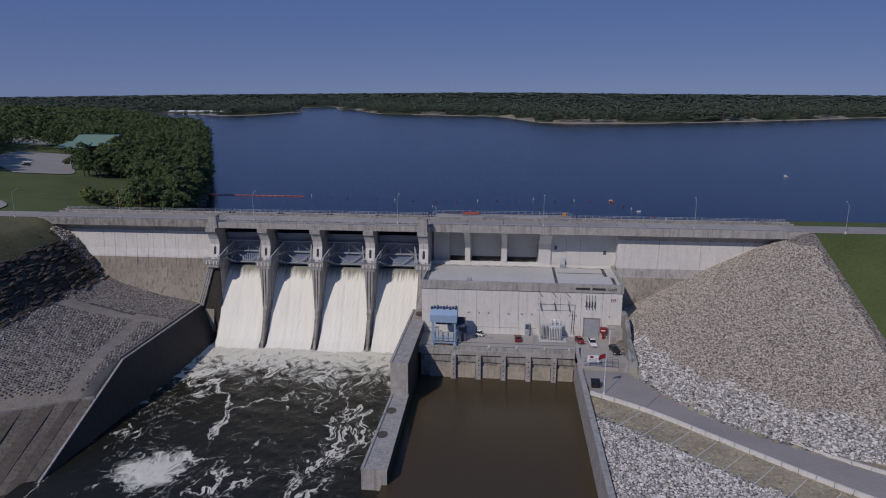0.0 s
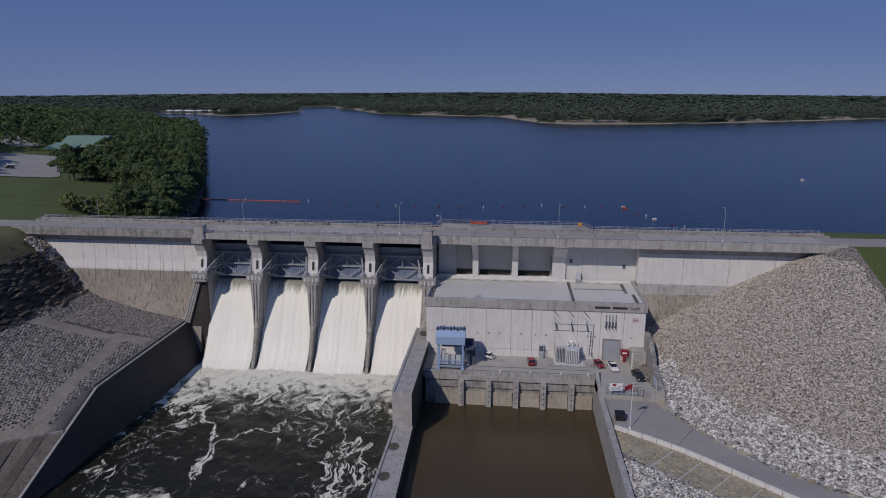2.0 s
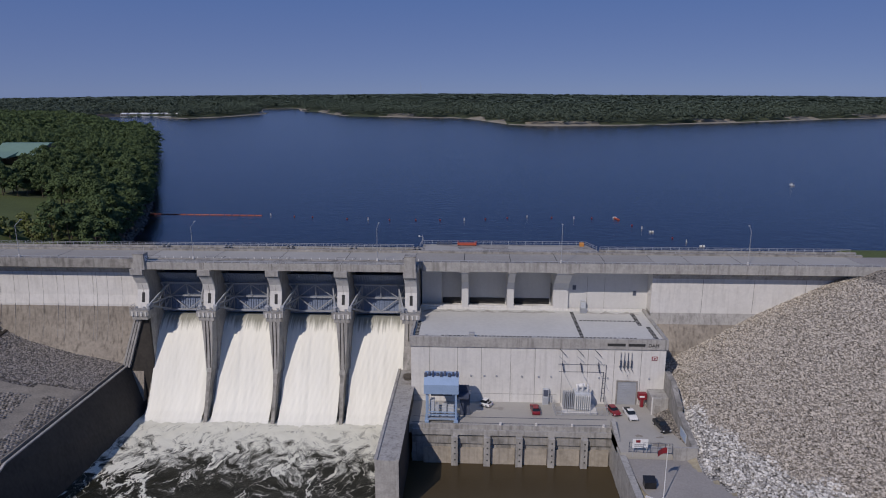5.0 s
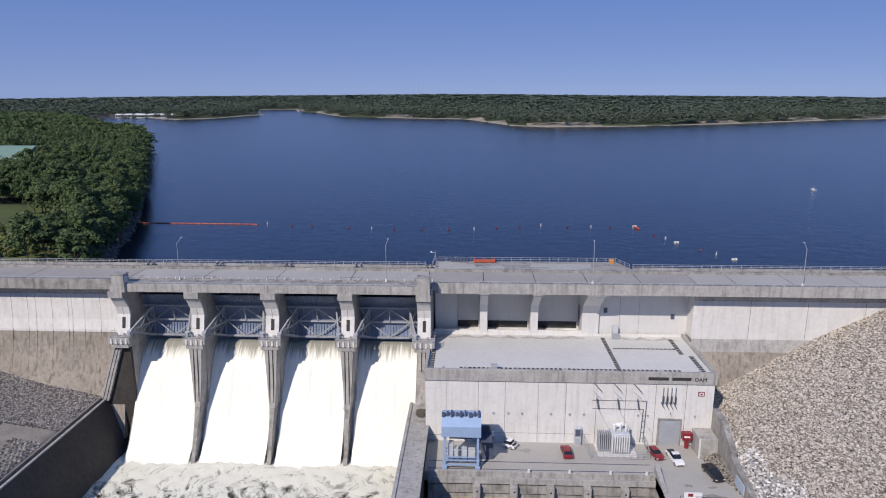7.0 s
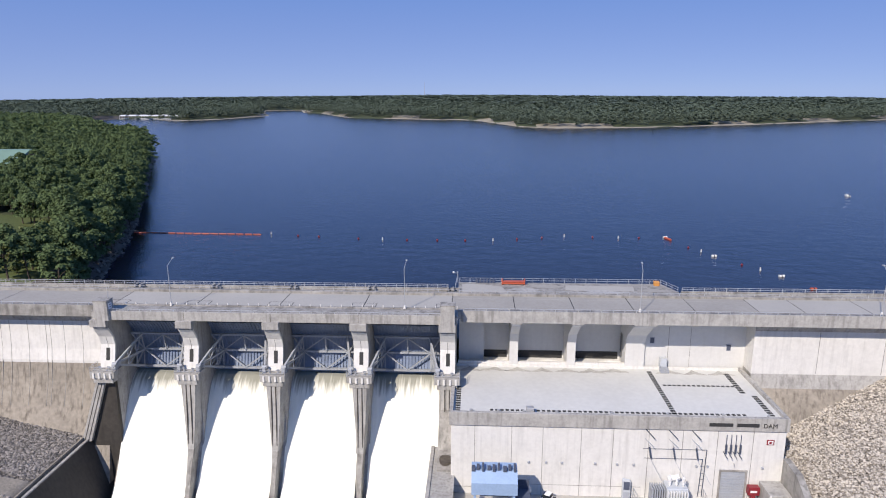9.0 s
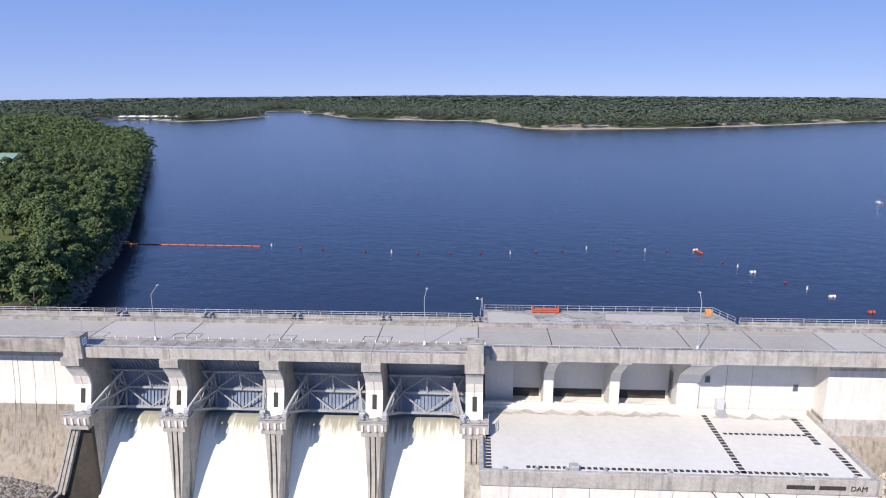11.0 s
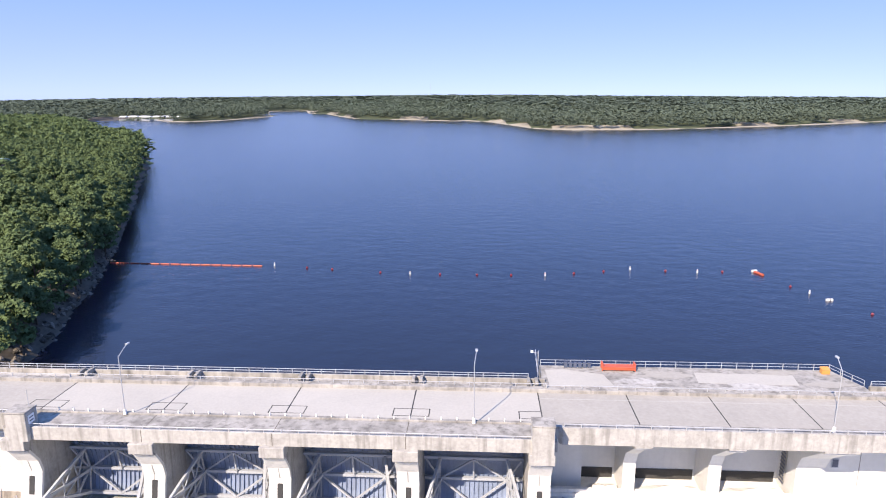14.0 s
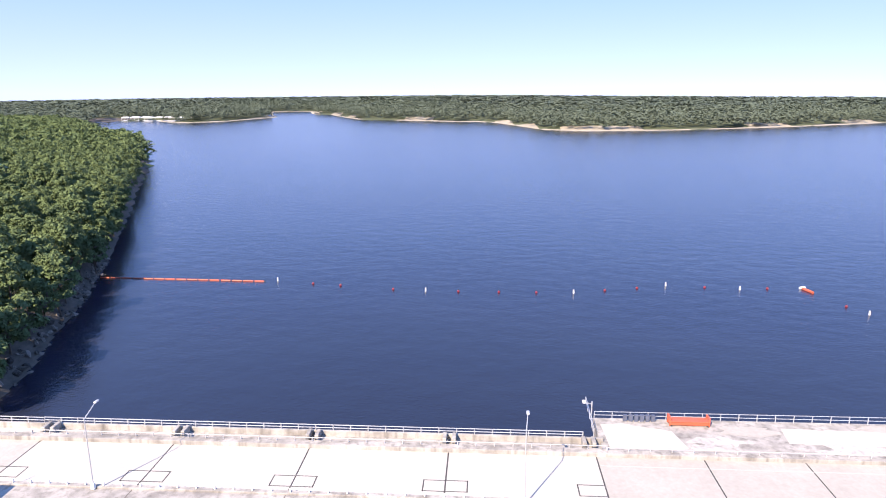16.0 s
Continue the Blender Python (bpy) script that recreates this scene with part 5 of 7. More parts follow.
for xa, xb in ((4.6, 10.9), (12.6, 18.1), (19.9, 25.3), (27.1, 32.5), (34.3, 39.8), (41.6, 46.3)):
    part("panel", boxes((xa, xb, -34.8, -34.2, -36, -24.6)), CONC_TAN, yard, "brown stained lower wall panel")
for x in (22, 30, 38, 45):
    b = empty("bollard", (x, -34.15, -18.95))
    part("cap", bar(bmesh.new(), (0, 0, 0), (0, 0, 0.55), 0.32, 10, 0.26), CONC_PALE, b)
    tagged(b, "small pale post on the yard parapet", "bollard", "posts on the parapet")
for x, y, r in ((52.0, -37.0, 0.9), (55.5, -40.5, 1.8), (51.0, -40.0, 0.6), (56.5, -37.5, 0.7), (22, -25.5, 1.2)):
    rng = np.random.default_rng(int(x * 10))
    part("stain", prism_z(bmesh.new(), [(x + r * (1 + 0.3 * rng.normal()) * math.cos(a), y + 0.6 * r * (1 + 0.3 * rng.normal()) * math.sin(a)) for a in np.linspace(0, 2 * math.pi, 12, endpoint=False)], YARD - 0.006, YARD - 0.002 + 0.006), BED if x > 30 else ROAD_TAN, yard)

ret = empty("wall_yard_side")
tagged(ret, "grey concrete retaining wall holding back the stone slope", "retaining wall", kind="structure")
part("wall_body", prism(bmesh.new(), [(-21.8, -30), (-21.8, -10.6), (-27, -10.8), (-33, -14.2), (-33, -15.2), (-44.2, -17.6), (-44.2, -30)], 61.2, 62.4), CONC_OLD, ret)
part("cross_wall", boxes((57.4, 62.3, -44.8, -44.2, -30, -17.6)), CONC, ret)
part("panel", boxes((61.05, 61.2, -40.5, -36.5, -19.0, -17.0)), CRANE_BOX, ret, "board with blue and white stripes")
for k in range(4):
    part("stripe", boxes((61.02, 61.05, -40.3, -36.7, -18.8 + 0.45 * k, -18.6 + 0.45 * k)), CRANE_BLUE, ret)

kiosk = empty("concrete_kiosk", (58.9, -25.4, YARD))
part("body", boxes((-1.6, 2.2, -1.6, 3.3, 0, 4.2), bevel=0.06), CONC, kiosk)
part("post", boxes((-1.7, -1.4, -1.75, -1.5, 0, 4.3)), CONC_PALE, kiosk)
part("door", boxes((-0.9, 0.4, -1.66, -1.55, 0, 2.2)), CONC_OLD, kiosk)
tagged(kiosk, "small concrete entry block beside the retaining wall", "kiosk")
hose = empty("fire_cabinet", (56.0, -23.0, YARD))
part("box", boxes((-1.0, 1.0, -0.6, 0.6, 2.0, 3.6), bevel=0.05), RED, hose)
part("stand", boxes((-0.35, 0.35, -0.4, 0.4, 0, 2.0), bevel=0.03), RED, hose)
part("label_bar", boxes((-0.7, 0.5, -0.63, -0.6, 2.6, 3.0)), WHITE, hose)
tagged(hose, "bright red fire cabinet on a stand", "fire cabinet")

# ---- gantry crane ----
crane = empty("gantry_crane", (8.6, -31.4, YARD + 0.06))
for sx in (-3.3, 3.3):
    for sy in (-1.6, 1.5):
        part("leg", beam(bmesh.new(), (sx, sy, 0.4), (sx, sy, 8.0), 0.45, 0.45), CRANE_BLUE, crane)
    part("bogie", boxes((sx - 0.5, sx + 0.5, -2.0, 1.9, 0.0, 0.6), bevel=0.05), CRANE_BLUE, crane)
    part("cross_tie", beam(bmesh.new(), (sx, -1.6, 3.4), (sx, 1.5, 6.2), 0.2, 0.2), CRANE_BLUE, crane)
for z in (0.9, 1.9, 2.6, 7.6):
    part("tie", beam(bmesh.new(), (-3.5, -1.7, z), (3.5, -1.7, z), 0.2, 0.2), CRANE_BLUE, crane)
    part("tie", beam(bmesh.new(), (-3.5, 1.6, z), (3.5, 1.6, z), 0.2, 0.2), CRANE_BLUE, crane)
house = part("machine_house", prism(bmesh.new(), [(-2.2, 7.2), (-2.2, 9.4), (-0.6, 10.8), (2.2, 10.8), (2.2, 8.0)], -3.9, 3.9), CRANE_BLUE, crane, "light blue sheet-metal machine house")
for k in range(9):
    x = -3.6 + 0.9 * k
    part("winch", boxes((x - 0.3, x + 0.3 - 0.12 * (k % 3), -0.9 + 0.4 * (k % 2), 0.4 + 0.5 * (k % 3) * 0.5, 10.8, 11.3 + 0.12 * (k % 3)), bevel=0.04), STEEL_DARK, house)
for x, w, h in ((-2.1, 0.5, 4.8), (-1.0, 0.4, 3.6), (0.6, 0.55, 3.4), (2.1, 0.7, 3.2)):
    part("cabinet", boxes((x - w, x + w, -0.6, 1.1, 0.8, h), bevel=0.04), CRANE_BOX, crane)
part("platform", boxes((-3.4, 3.4, -1.7, 1.6, 0.55, 0.75)), STEEL_GREY, crane)
part("side_deck", boxes((3.6, 6.2, -1.2, 2.2, 5.6, 5.9), (3.6, 6.2, 2.0, 2.2, 5.9, 7.6)), STEEL_DARK, crane)
part("hook_beam", boxes((-2.4, 2.4, -1.0, 1.0, 6.2, 7.0), bevel=0.05), STEEL_DARK, crane)
tagged(crane, "light blue gantry crane with a machine house on the yard", "crane")
store = empty("equipment_box", (13.9, -28.4, YARD))
part("body", boxes((-1.2, 1.2, -0.9, 0.9, 0, 5.2), bevel=0.06), STEEL_DARK, store)
part("lid", boxes((-1.3, 1.3, -1.0, 1.0, 5.2, 5.4)), STEEL_GREY, store)
tagged(store, "dark steel equipment box beside the crane", "equipment box")

# ---- transformer bay ----
tr = empty("transformer", (41.3, -24.6, YARD))
part("plinth", boxes((-4.5, 3.6, -2.8, 2.2, 0, 0.25), bevel=0.03), CONC_PALE, tr)
part("tank", boxes((-1.7, 2.1, -1.6, 1.2, 0.4, 4.6), bevel=0.12), CRANE_BOX, tr)
for k in range(8):
    part("fin", boxes((-1.6 + 0.48 * k, -1.45 + 0.48 * k, -2.3, -1.6, 0.7, 4.3), bevel=0.03), WHITE, tr)
for k in range(6):
    part("radiator", boxes((-4.2 + 0.42 * k, -4.0 + 0.42 * k, -1.4, 1.0, 0.5, 4.2)), STEEL_GREY, tr)
part("conservator", bar(bmesh.new(), (-1.2, 0.2, 5.6), (0.8, 0.2, 5.9), 0.5, 10), WHITE, tr)
for x in (-1.0, 0.2, 1.4):
    bm = bmesh.new()
    bar(bm, (x, -0.6, 4.6), (x, -0.6, 6.6), 0.1)
    for k in range(5):
        bar(bm, (x, -0.6, 4.9 + 0.3 * k), (x, -0.6, 5.05 + 0.3 * k), 0.24, 8)
    part("bushing", bm, WHITE, tr)
tagged(tr, "pale grey power transformer with cooling fins and bushings", "transformer")
trf = railing("fence", [(34.6, -22.3, YARD), (35.0, -28.6, YARD), (47.0, -28.3, YARD), (47.4, -22.3, YARD)], 2.2, 1.4, (0.3, 1.1, 2.2), "grey steel mesh fence round the transformer", 0.04)
cab = empty("switch_cabinet", (33.2, -22.6, YARD))
part("body", boxes((-0.7, 0.7, -0.5, 0.4, 0.0, 4.0), bevel=0.04), CRANE_BOX, cab)
part("door", boxes((-0.55, 0.55, -0.55, -0.5, 2.2, 3.8)), STEEL_DARK, cab)
part("door", boxes((-0.55, 0.55, -0.55, -0.5, 0.2, 1.7)), STEEL_GREY, cab)
tagged(cab, "grey switch cabinet against the powerhouse wall", "cabinet")


# ---- vehicles ----
def vehicle(name, m, paint, label, category="car", pickup=False, length=4.7):
    v = empty(name)
    h = length / 2
    w = 0.92
    side = [(-h, 0.35), (-h, 0.85), (-h + 0.12, 1.0), (h - 1.2, 1.05), (h - 0.12, 0.85), (h, 0.6), (h, 0.35)]

    def body(profile, half, taper=1.0):
        bm = bmesh.new()
        rows = []
        zs = [p[1] for p in profile]
        for s in (-1, 1):
            rows.append([bm.verts.new((s * half * (taper if z > min(zs) + 0.25 else 1.0), y, z)) for y, z in profile])
        k = len(profile)
        bm.faces.new(rows[0])
        bm.faces.new(rows[1][::-1])
        for i in range(k):
            bm.faces.new((rows[0][(i + 1) % k], rows[0][i], rows[1][i], rows[1][(i + 1) % k]))
        bmesh.ops.recalc_face_normals(bm, faces=bm.faces[:])
        bmesh.ops.bevel(bm, geom=bm.edges[:], offset=0.05, segments=2, affect="EDGES")
        return bm

    part("body", body(side, w), paint, v, smooth=False)
    if pickup:
        part("cab", body([(-0.5, 1.0), (-0.4, 1.7), (0.7, 1.72), (1.35, 1.02)], w * 0.92, 0.88), GLASS_DARK, v)
        part("roof", boxes((-0.74, 0.74, -0.4, 0.68, 1.68, 1.78), bevel=0.04), paint, v)
        part("cargo_bed", boxes((-0.75, 0.75, -h + 0.15, -0.65, 1.0, 1.04)), BLACK, v)
    else:
        part("cabin_glass", body([(-h + 0.35, 0.98), (-h + 1.0, 1.42), (0.35, 1.45), (1.15, 1.0)], w * 0.93, 0.84), GLASS_DARK, v)
        part("roof", boxes((-0.68, 0.68, -h + 1.0, 0.3, 1.40, 1.49), bevel=0.04), paint, v)
    for sx in (-1, 1):
        for y in (-h + 0.85, h - 0.9):
            wh = part("wheel", bar(bmesh.new(), (sx * (w - 0.18), y, 0.33), (sx * (w + 0.02), y, 0.33), 0.33, 14), RUBBER, v)
            part("rim", bar(bmesh.new(), (sx * (w + 0.02), y, 0.33), (sx * (w + 0.03), y, 0.33), 0.19, 10), GALV, wh)
        part("headlight", boxes((sx * 0.78 - 0.16, sx * 0.78 + 0.16, h - 0.04, h + 0.02, 0.6, 0.75)), WHITE, v)
        part("tail_light", boxes((sx * 0.78 - 0.12, sx * 0.78 + 0.12, -h - 0.02, -h + 0.04, 0.7, 0.88)), RED, v)
        part("mirror", boxes((sx * (w + 0.02) - 0.1, sx * (w + 0.02) + 0.1, 0.85, 1.0, 0.98, 1.12)), paint, v)
    part("windscreen_band", boxes((-0.6, 0.6, h + 0.0, h + 0.02, 0.4, 0.52)), BLACK, v)
    v.matrix_basis = m
    return tagged(v, label, category)


vehicle("car", pose(30.4, -26.6, YARD, 0, 0, 3), RED, "red saloon car parked beside the transformer fence")
vehicle("car", pose(48.7, -26.4, YARD, 0, 0, 194), RED, "red car parked next to the roller door")
vehicle("pickup", pose(52.2, -28.0, YARD, 0, 0, 187), WHITE, "white pickup truck parked before the roller door", "pickup", True, 5.6)
vehicle("car", pose(57.9, -33.6, YARD, 0, 0, 190) @ Matrix.Diagonal((1.05, 1.05, 1.3, 1)), BLACK_PAINT, "black van parked along the retaining wall", "car", False, 5.2)
vehicle("cart", pose(18.9, -24.3, YARD, 0, 0, 60), WHITE, "small white utility cart by the wall", "cart", True, 2.8)

# ---- gate, signs and flagpole ----
gate = railing("yard_gate", [(48.4, -43.9, YARD), (57.2, -44.3, YARD)], 2.3, 1.5, (0.15, 1.2, 2.3), "dark steel gate across the yard entry", 0.05)
for ch in gate.children:
    ch.data.materials[0] = STEEL_DARK
sign = empty("sign_board", (50.6, -44.0, YARD))
part("board", boxes((-1.6, 1.6, -0.06, 0.06, 1.1, 3.1)), WHITE, sign)
part("post", boxes((-1.45, -1.3, -0.05, 0.05, -1, 1.1)), GALV, sign)
part("post", boxes((1.3, 1.45, -0.05, 0.05, -1, 1.1)), GALV, sign)
part("emblem", boxes((-0.9, 0.0, -0.08, -0.06, 2.3, 2.9)), RED, sign)
part("text_bar", boxes((-1.2, 1.1, -0.08, -0.06, 1.7, 1.95), (-1.2, 0.7, -0.08, -0.06, 1.35, 1.55)), STEEL_GREY, sign)
tagged(sign, "white notice board with a red emblem at the gate", "sign")
pole = empty("flagpole", (51.6, -58.6, LOWROAD))
part("shaft", bar(bmesh.new(), (0, 0, 0), (0, 0, 11.5), 0.11, 8, 0.05), WHITE, pole)
part("base", bar(bmesh.new(), (0, 0, 0), (0, 0, 0.4), 0.35, 10, 0.2), CONC_PALE, pole)
bm = bmesh.new()
fl = [[bm.verts.new((-0.1 - 2.6 * u, 0.25 * math.sin(u * 6), 10.9 - 1.6 * w - 1.1 * u)) for u in np.linspace(0, 0.65, 8)] for w in (0, 0.4, 0.75)]
for a in range(2):
    for b in range(7):
        bm.faces.new((fl[a][b], fl[a][b + 1], fl[a + 1][b + 1], fl[a + 1][b]))
part("flag", bm, RED, pole, "drooping red and white flag")
tagged(pole, "white flagpole with a drooping flag beside the access road", "flagpole")
bin_ = empty("waste_container", (50.0, -54.6, LOWROAD))
part("body", boxes((-1.1, 1.1, -0.9, 0.9, 0.1, 1.5), bevel=0.08), BLACK_PAINT, bin_)
part("lid", prism(bmesh.new(), [(-0.95, 1.5), (0.95, 1.5), (0.95, 1.95)], -1.15, 1.15), BLACK_PAINT, bin_)
tagged(bin_, "black waste container at the road edge", "container")

# ---- access road ----
INNER = [(61.4, -44.5), (64.5, -51), (69.6, -59.1), (78.9, -71.6), (90, -81.5), (102.8, -90.2), (122, -101), (160, -120)]
OUTER = [(47.9, -44.5), (48.2, -58.6), (60.1, -66.2), (76.1, -81.3), (90, -94.5), (100, -102.5), (118, -113), (156, -132)]


def resample(line, n):
    p = np.array(line, float)
    d = np.r_[0, np.cumsum(np.hypot(*np.diff(p, axis=0).T))]
    t = np.linspace(0, d[-1], n)
    out = np.c_[np.interp(t, d, p[:, 0]), np.interp(t, d, p[:, 1])]
    for _ in range(3):
        out[1:-1] = (out[:-2] + 2 * out[1:-1] + out[2:]) / 4
    return out


ri, ro = resample(INNER, 48), resample(OUTER, 48)
v = [(*p, LOWROAD) for p in ri] + [(*p, LOWROAD) for p in ro] + [(*p, LOWROAD - 0.4) for p in ri] + [(*p, LOWROAD - 0.4) for p in ro]
q = [(i, 48 + i, 49 + i, i + 1) for i in range(47)] + [(i, i + 1, 97 + i, 96 + i) for i in range(47)] + [(48 + i, 144 + i, 145 + i, 49 + i) for i in range(47)]
low_road = from_arrays("road", v, q, ASPHALT)
tagged(low_road, "grey access road curving down to the powerhouse yard", "road", kind="structure")
part("tar_joint", beam(bmesh.new(), (60.4, -65.4, LOWROAD + 0.006), (66.0, -57.0, LOWROAD + 0.006), 0.012, 0.2), TAR, low_road)


def kerb_line(line, width, height, mat, label, gap=0.0, base=LOWROAD, length=3.2, name="kerb"):
    """A row of kerb stones along a line; each stone is a part."""
    k = empty(name)
    p = resample(line, max(8, int(sum(math.dist(a, b) for a, b in zip(line, line[1:])) / length)))
    for a, b in zip(p, p[1:]):
        d = (b - a) / np.linalg.norm(b - a)
        n = np.array((-d[1], d[0])) * width / 2
        a2, b2 = a + d * gap, b - d * gap
        part("stone", prism_z(bmesh.new(), [tuple(a2 - n), tuple(b2 - n), tuple(b2 + n), tuple(a2 + n)], base - 0.3, base + height), mat, k)
    return tagged(k, label, "kerb", kind="structure")


kerb_line(OUTER[1:], 0.45, 0.75, CONC_PALE, "pale concrete barrier blocks along the road edge", 0.06)
kerb_line([(65.8, -52), (71, -59), (80.3, -71), (91.2, -80.7), (104, -89.3), (123, -100)], 0.3, 0.35, CONC, "low concrete kerb at the foot of the stone slope", 0.04)
kerb_line([(78.5, -70.5), (90.4, -81.0), (103.4, -89.7), (122, -100.4)], 0.35, 0.5, CONC_PALE, "pale concrete barrier blocks on the slope side", 0.06)
kerb_line([(67.0, -51.6), (72.3, -58.6), (81.6, -70.2), (92.2, -79.6), (104.8, -88.2), (124, -98.8)], 1.5, 0.2, STRAW, "brown earth berm between the road and the stone slope", 0.0)
# straw-coloured erosion strips and drains on the bank below the road
for i in range(19):
    a = ro[3 + 2 * i]
    if a[0] < 56:
        continue
    dr = empty("drain_strip", (float(a[0]), float(a[1]), LOWROAD - 0.24))
    end_z = float(ground_height(np.array([a[0] - 7.2]), np.array([a[1] - 8.4]))[0]) - LOWROAD + 0.3
    part("strip", beam(bmesh.new(), (-0.6, -1.2, 0.05), (-7.2, -8.4, min(0.0, end_z)), 0.12, 0.3), CONC_PALE, dr)
    tagged(dr, "pale drain strip down the grassy bank", "drain", "drains on the bank")

# ---- stones ----
def stone_field(name, pts, sizes, mat, label, seed, shape=(1, 1, 0.75), turn=6.28):
    """Many loose stones in one mesh: twenty-sided lumps, each with its own shape."""
    rng = np.random.default_rng(seed)
    bm = bmesh.new()
    bmesh.ops.create_icosphere(bm, subdivisions=1, radius=1)
    tv = np.array([v.co[:] for v in bm.verts])
    tf = np.array([[v.index for v in f.verts] for f in bm.faces])
    bm.free()
    n, k = len(pts), len(tv)
    jit = 1 + 0.22 * rng.normal(size=(n, k, 1))
    sc = sizes[:, None, None] * (0.75 + 0.5 * rng.random((n, 1, 3))) * np.array(shape)
    ang = rng.random(n) * turn
    c, s = np.cos(ang)[:, None], np.sin(ang)[:, None]
    w = tv[None] * jit * sc
    w = np.stack([w[..., 0] * c - w[..., 1] * s, w[..., 0] * s + w[..., 1] * c, w[..., 2]], -1) + pts[:, None, :]
    f = (tf[None] + (np.arange(n) * k)[:, None, None]).reshape(-1, 3)
    ob = from_arrays(name, w.reshape(-1, 3), f, mat)
    return tagged(ob, label, "stones", kind="stuff")


def scatter(n, x0, x1, y0, y1, keep, seed, zoff=0.1):
    rng = np.random.default_rng(seed)
    x, y = rng.uniform(x0, x1, n), rng.uniform(y0, y1, n)
    z = ground_height(x, y)
    ok = keep(x, y, z)
    return np.c_[x, y, z + zoff][ok]


r9 = np.random.default_rng(9)
wob = lambda x, y: 1.2 * rough(x, y, 3.0, 2)
p = scatter(80000, 62.6, 119.5, -86, 1.2, lambda x, y, z: (z > -16.3 + wob(x, y)) & (x < 117.8 + wob(x, y)) & (z < 8.6), 1, 0.2)
stone_field("riprap", p, 0.15 + 0.15 * r9.random(len(p)) ** 2, STONE, "slope of broken tan-grey stones on the embankment", 1)
p = scatter(42000, 62.8, 150, -105, -26, lambda x, y, z: (z <= -15.9 + wob(x, y)) & (z > -20.3) & (x < 117.8 + 25 * (z < -17)), 2, 0.2)
stone_field("riprap", p, 0.19 + 0.2 * r9.random(len(p)) ** 2, STONE_PALE, "band of larger pale stones at the foot of the slope", 2)


def bank(x, y, z):
    d = np.full(len(x), 1e9)
    for a, b in zip(ro, ro[1:]):
        dx, dy = b - a
        t = np.clip(((x - a[0]) * dx + (y - a[1]) * dy) / (dx * dx + dy * dy), 0, 1)
        d = np.minimum(d, np.hypot(x - a[0] - t * dx, y - a[1] - t * dy))
    side = np.interp(y, ro[::-1, 1], ro[::-1, 0]) - x
    return (side > 0) & (d > 10.5 + 1.5 * wob(x, y)) & (x > 48.2)


def verge(x, y, z):
    """The strip of bank between the road and the loose stones."""
    near_road = np.min(np.hypot(x[:, None] - ro[None, :, 0], y[:, None] - ro[None, :, 1]), 1)
    side = np.interp(y, ro[::-1, 1], ro[::-1, 0]) - x
    return (side > 0) & (near_road > 0.8) & (near_road < 11.5) & (x > 48.4)


p = scatter(22000, 48.2, 100, -140, -62, bank, 3, 0.15)
stone_field("riprap", p, 0.17 + 0.19 * r9.random(len(p)) ** 2, STONE_PALE, "pale loose stones on the river bank below the road", 3)
p = scatter(26000, -116, -77.2, -30, -1.0, lambda x, y, z: (y > -27 + 0.1 * (x + 100) + wob(x, y)) & (z < -8.5), 4)
stone_field("riprap", p, 0.18 + 0.2 * r9.random(len(p)) ** 2, STONE_BLUE, "grey broken stones below the dam wall", 4)
p = scatter(9000, 46, 110, -140, -58, lambda x, y, z: verge(x, y, z), 33, 0.02)
stone_field("mulch", p, 0.1 + 0.22 * r9.random(len(p)) ** 2, STRAW, "clods and straw mulch on the road bank", 33, (1.5, 0.8, 0.5))
# stones set in rows on the paved bank
rows = []
for i, y in enumerate(np.arange(-92, -31, 0.95)):
    for x in np.arange(-115, -78.5, 0.8):
        rows.append((x + 0.4 * (i % 2) + r9.normal(0, 0.08), y + r9.normal(0, 0.08)))
rows = np.array(rows)
edge = (rows[:, 1] > -69.5 + 0.6 * (rows[:, 0] + 76)) & (rows[:, 1] < -33 + 0.12 * (rows[:, 0] + 100)) & (np.abs(rows[:, 0] + 84 + 0.14 * (rows[:, 1] + 50)) > 1.7)
rows = rows[edge]
p = np.c_[rows, ground_height(rows[:, 0], rows[:, 1]) + 0.05]
stone_field("paving_stones", p, np.full(len(p), 0.36), STONE_BLUE, "grouted grey stones laid in rows on the bank", 5)
p = scatter(2400, -124, -111.5, -100, -3, lambda x, y, z: (z > -11) & (z < 4.5), 6, 0)
stone_field("rock_ledges", p, 0.3 + 0.9 * r9.random(len(p)) ** 3, ROCK, "dark broken rock ledges of the cut hillside", 6, (0.9, 3.2, 0.45), 0.5)
p = scatter(2600, -150, -100, 12, 140, lambda x, y, z: (np.abs(shore_distance(x, y, PENINSULA) - 0.5) < 2.4), 7, 0)
stone_field("shore_rocks", p, 0.4 + 0.8 * r9.random(len(p)) ** 2, STONE_DARK, "dark boulders along the lake shore", 7)
p = scatter(900, -128, -111, -9.5, -3.5, lambda x, y, z: z > -12, 8, 0.05)
stone_field("riprap", p, 0.25 + 0.3 * r9.random(len(p)) ** 2, STONE, "line of grey stones where the hillside meets the wall", 8)

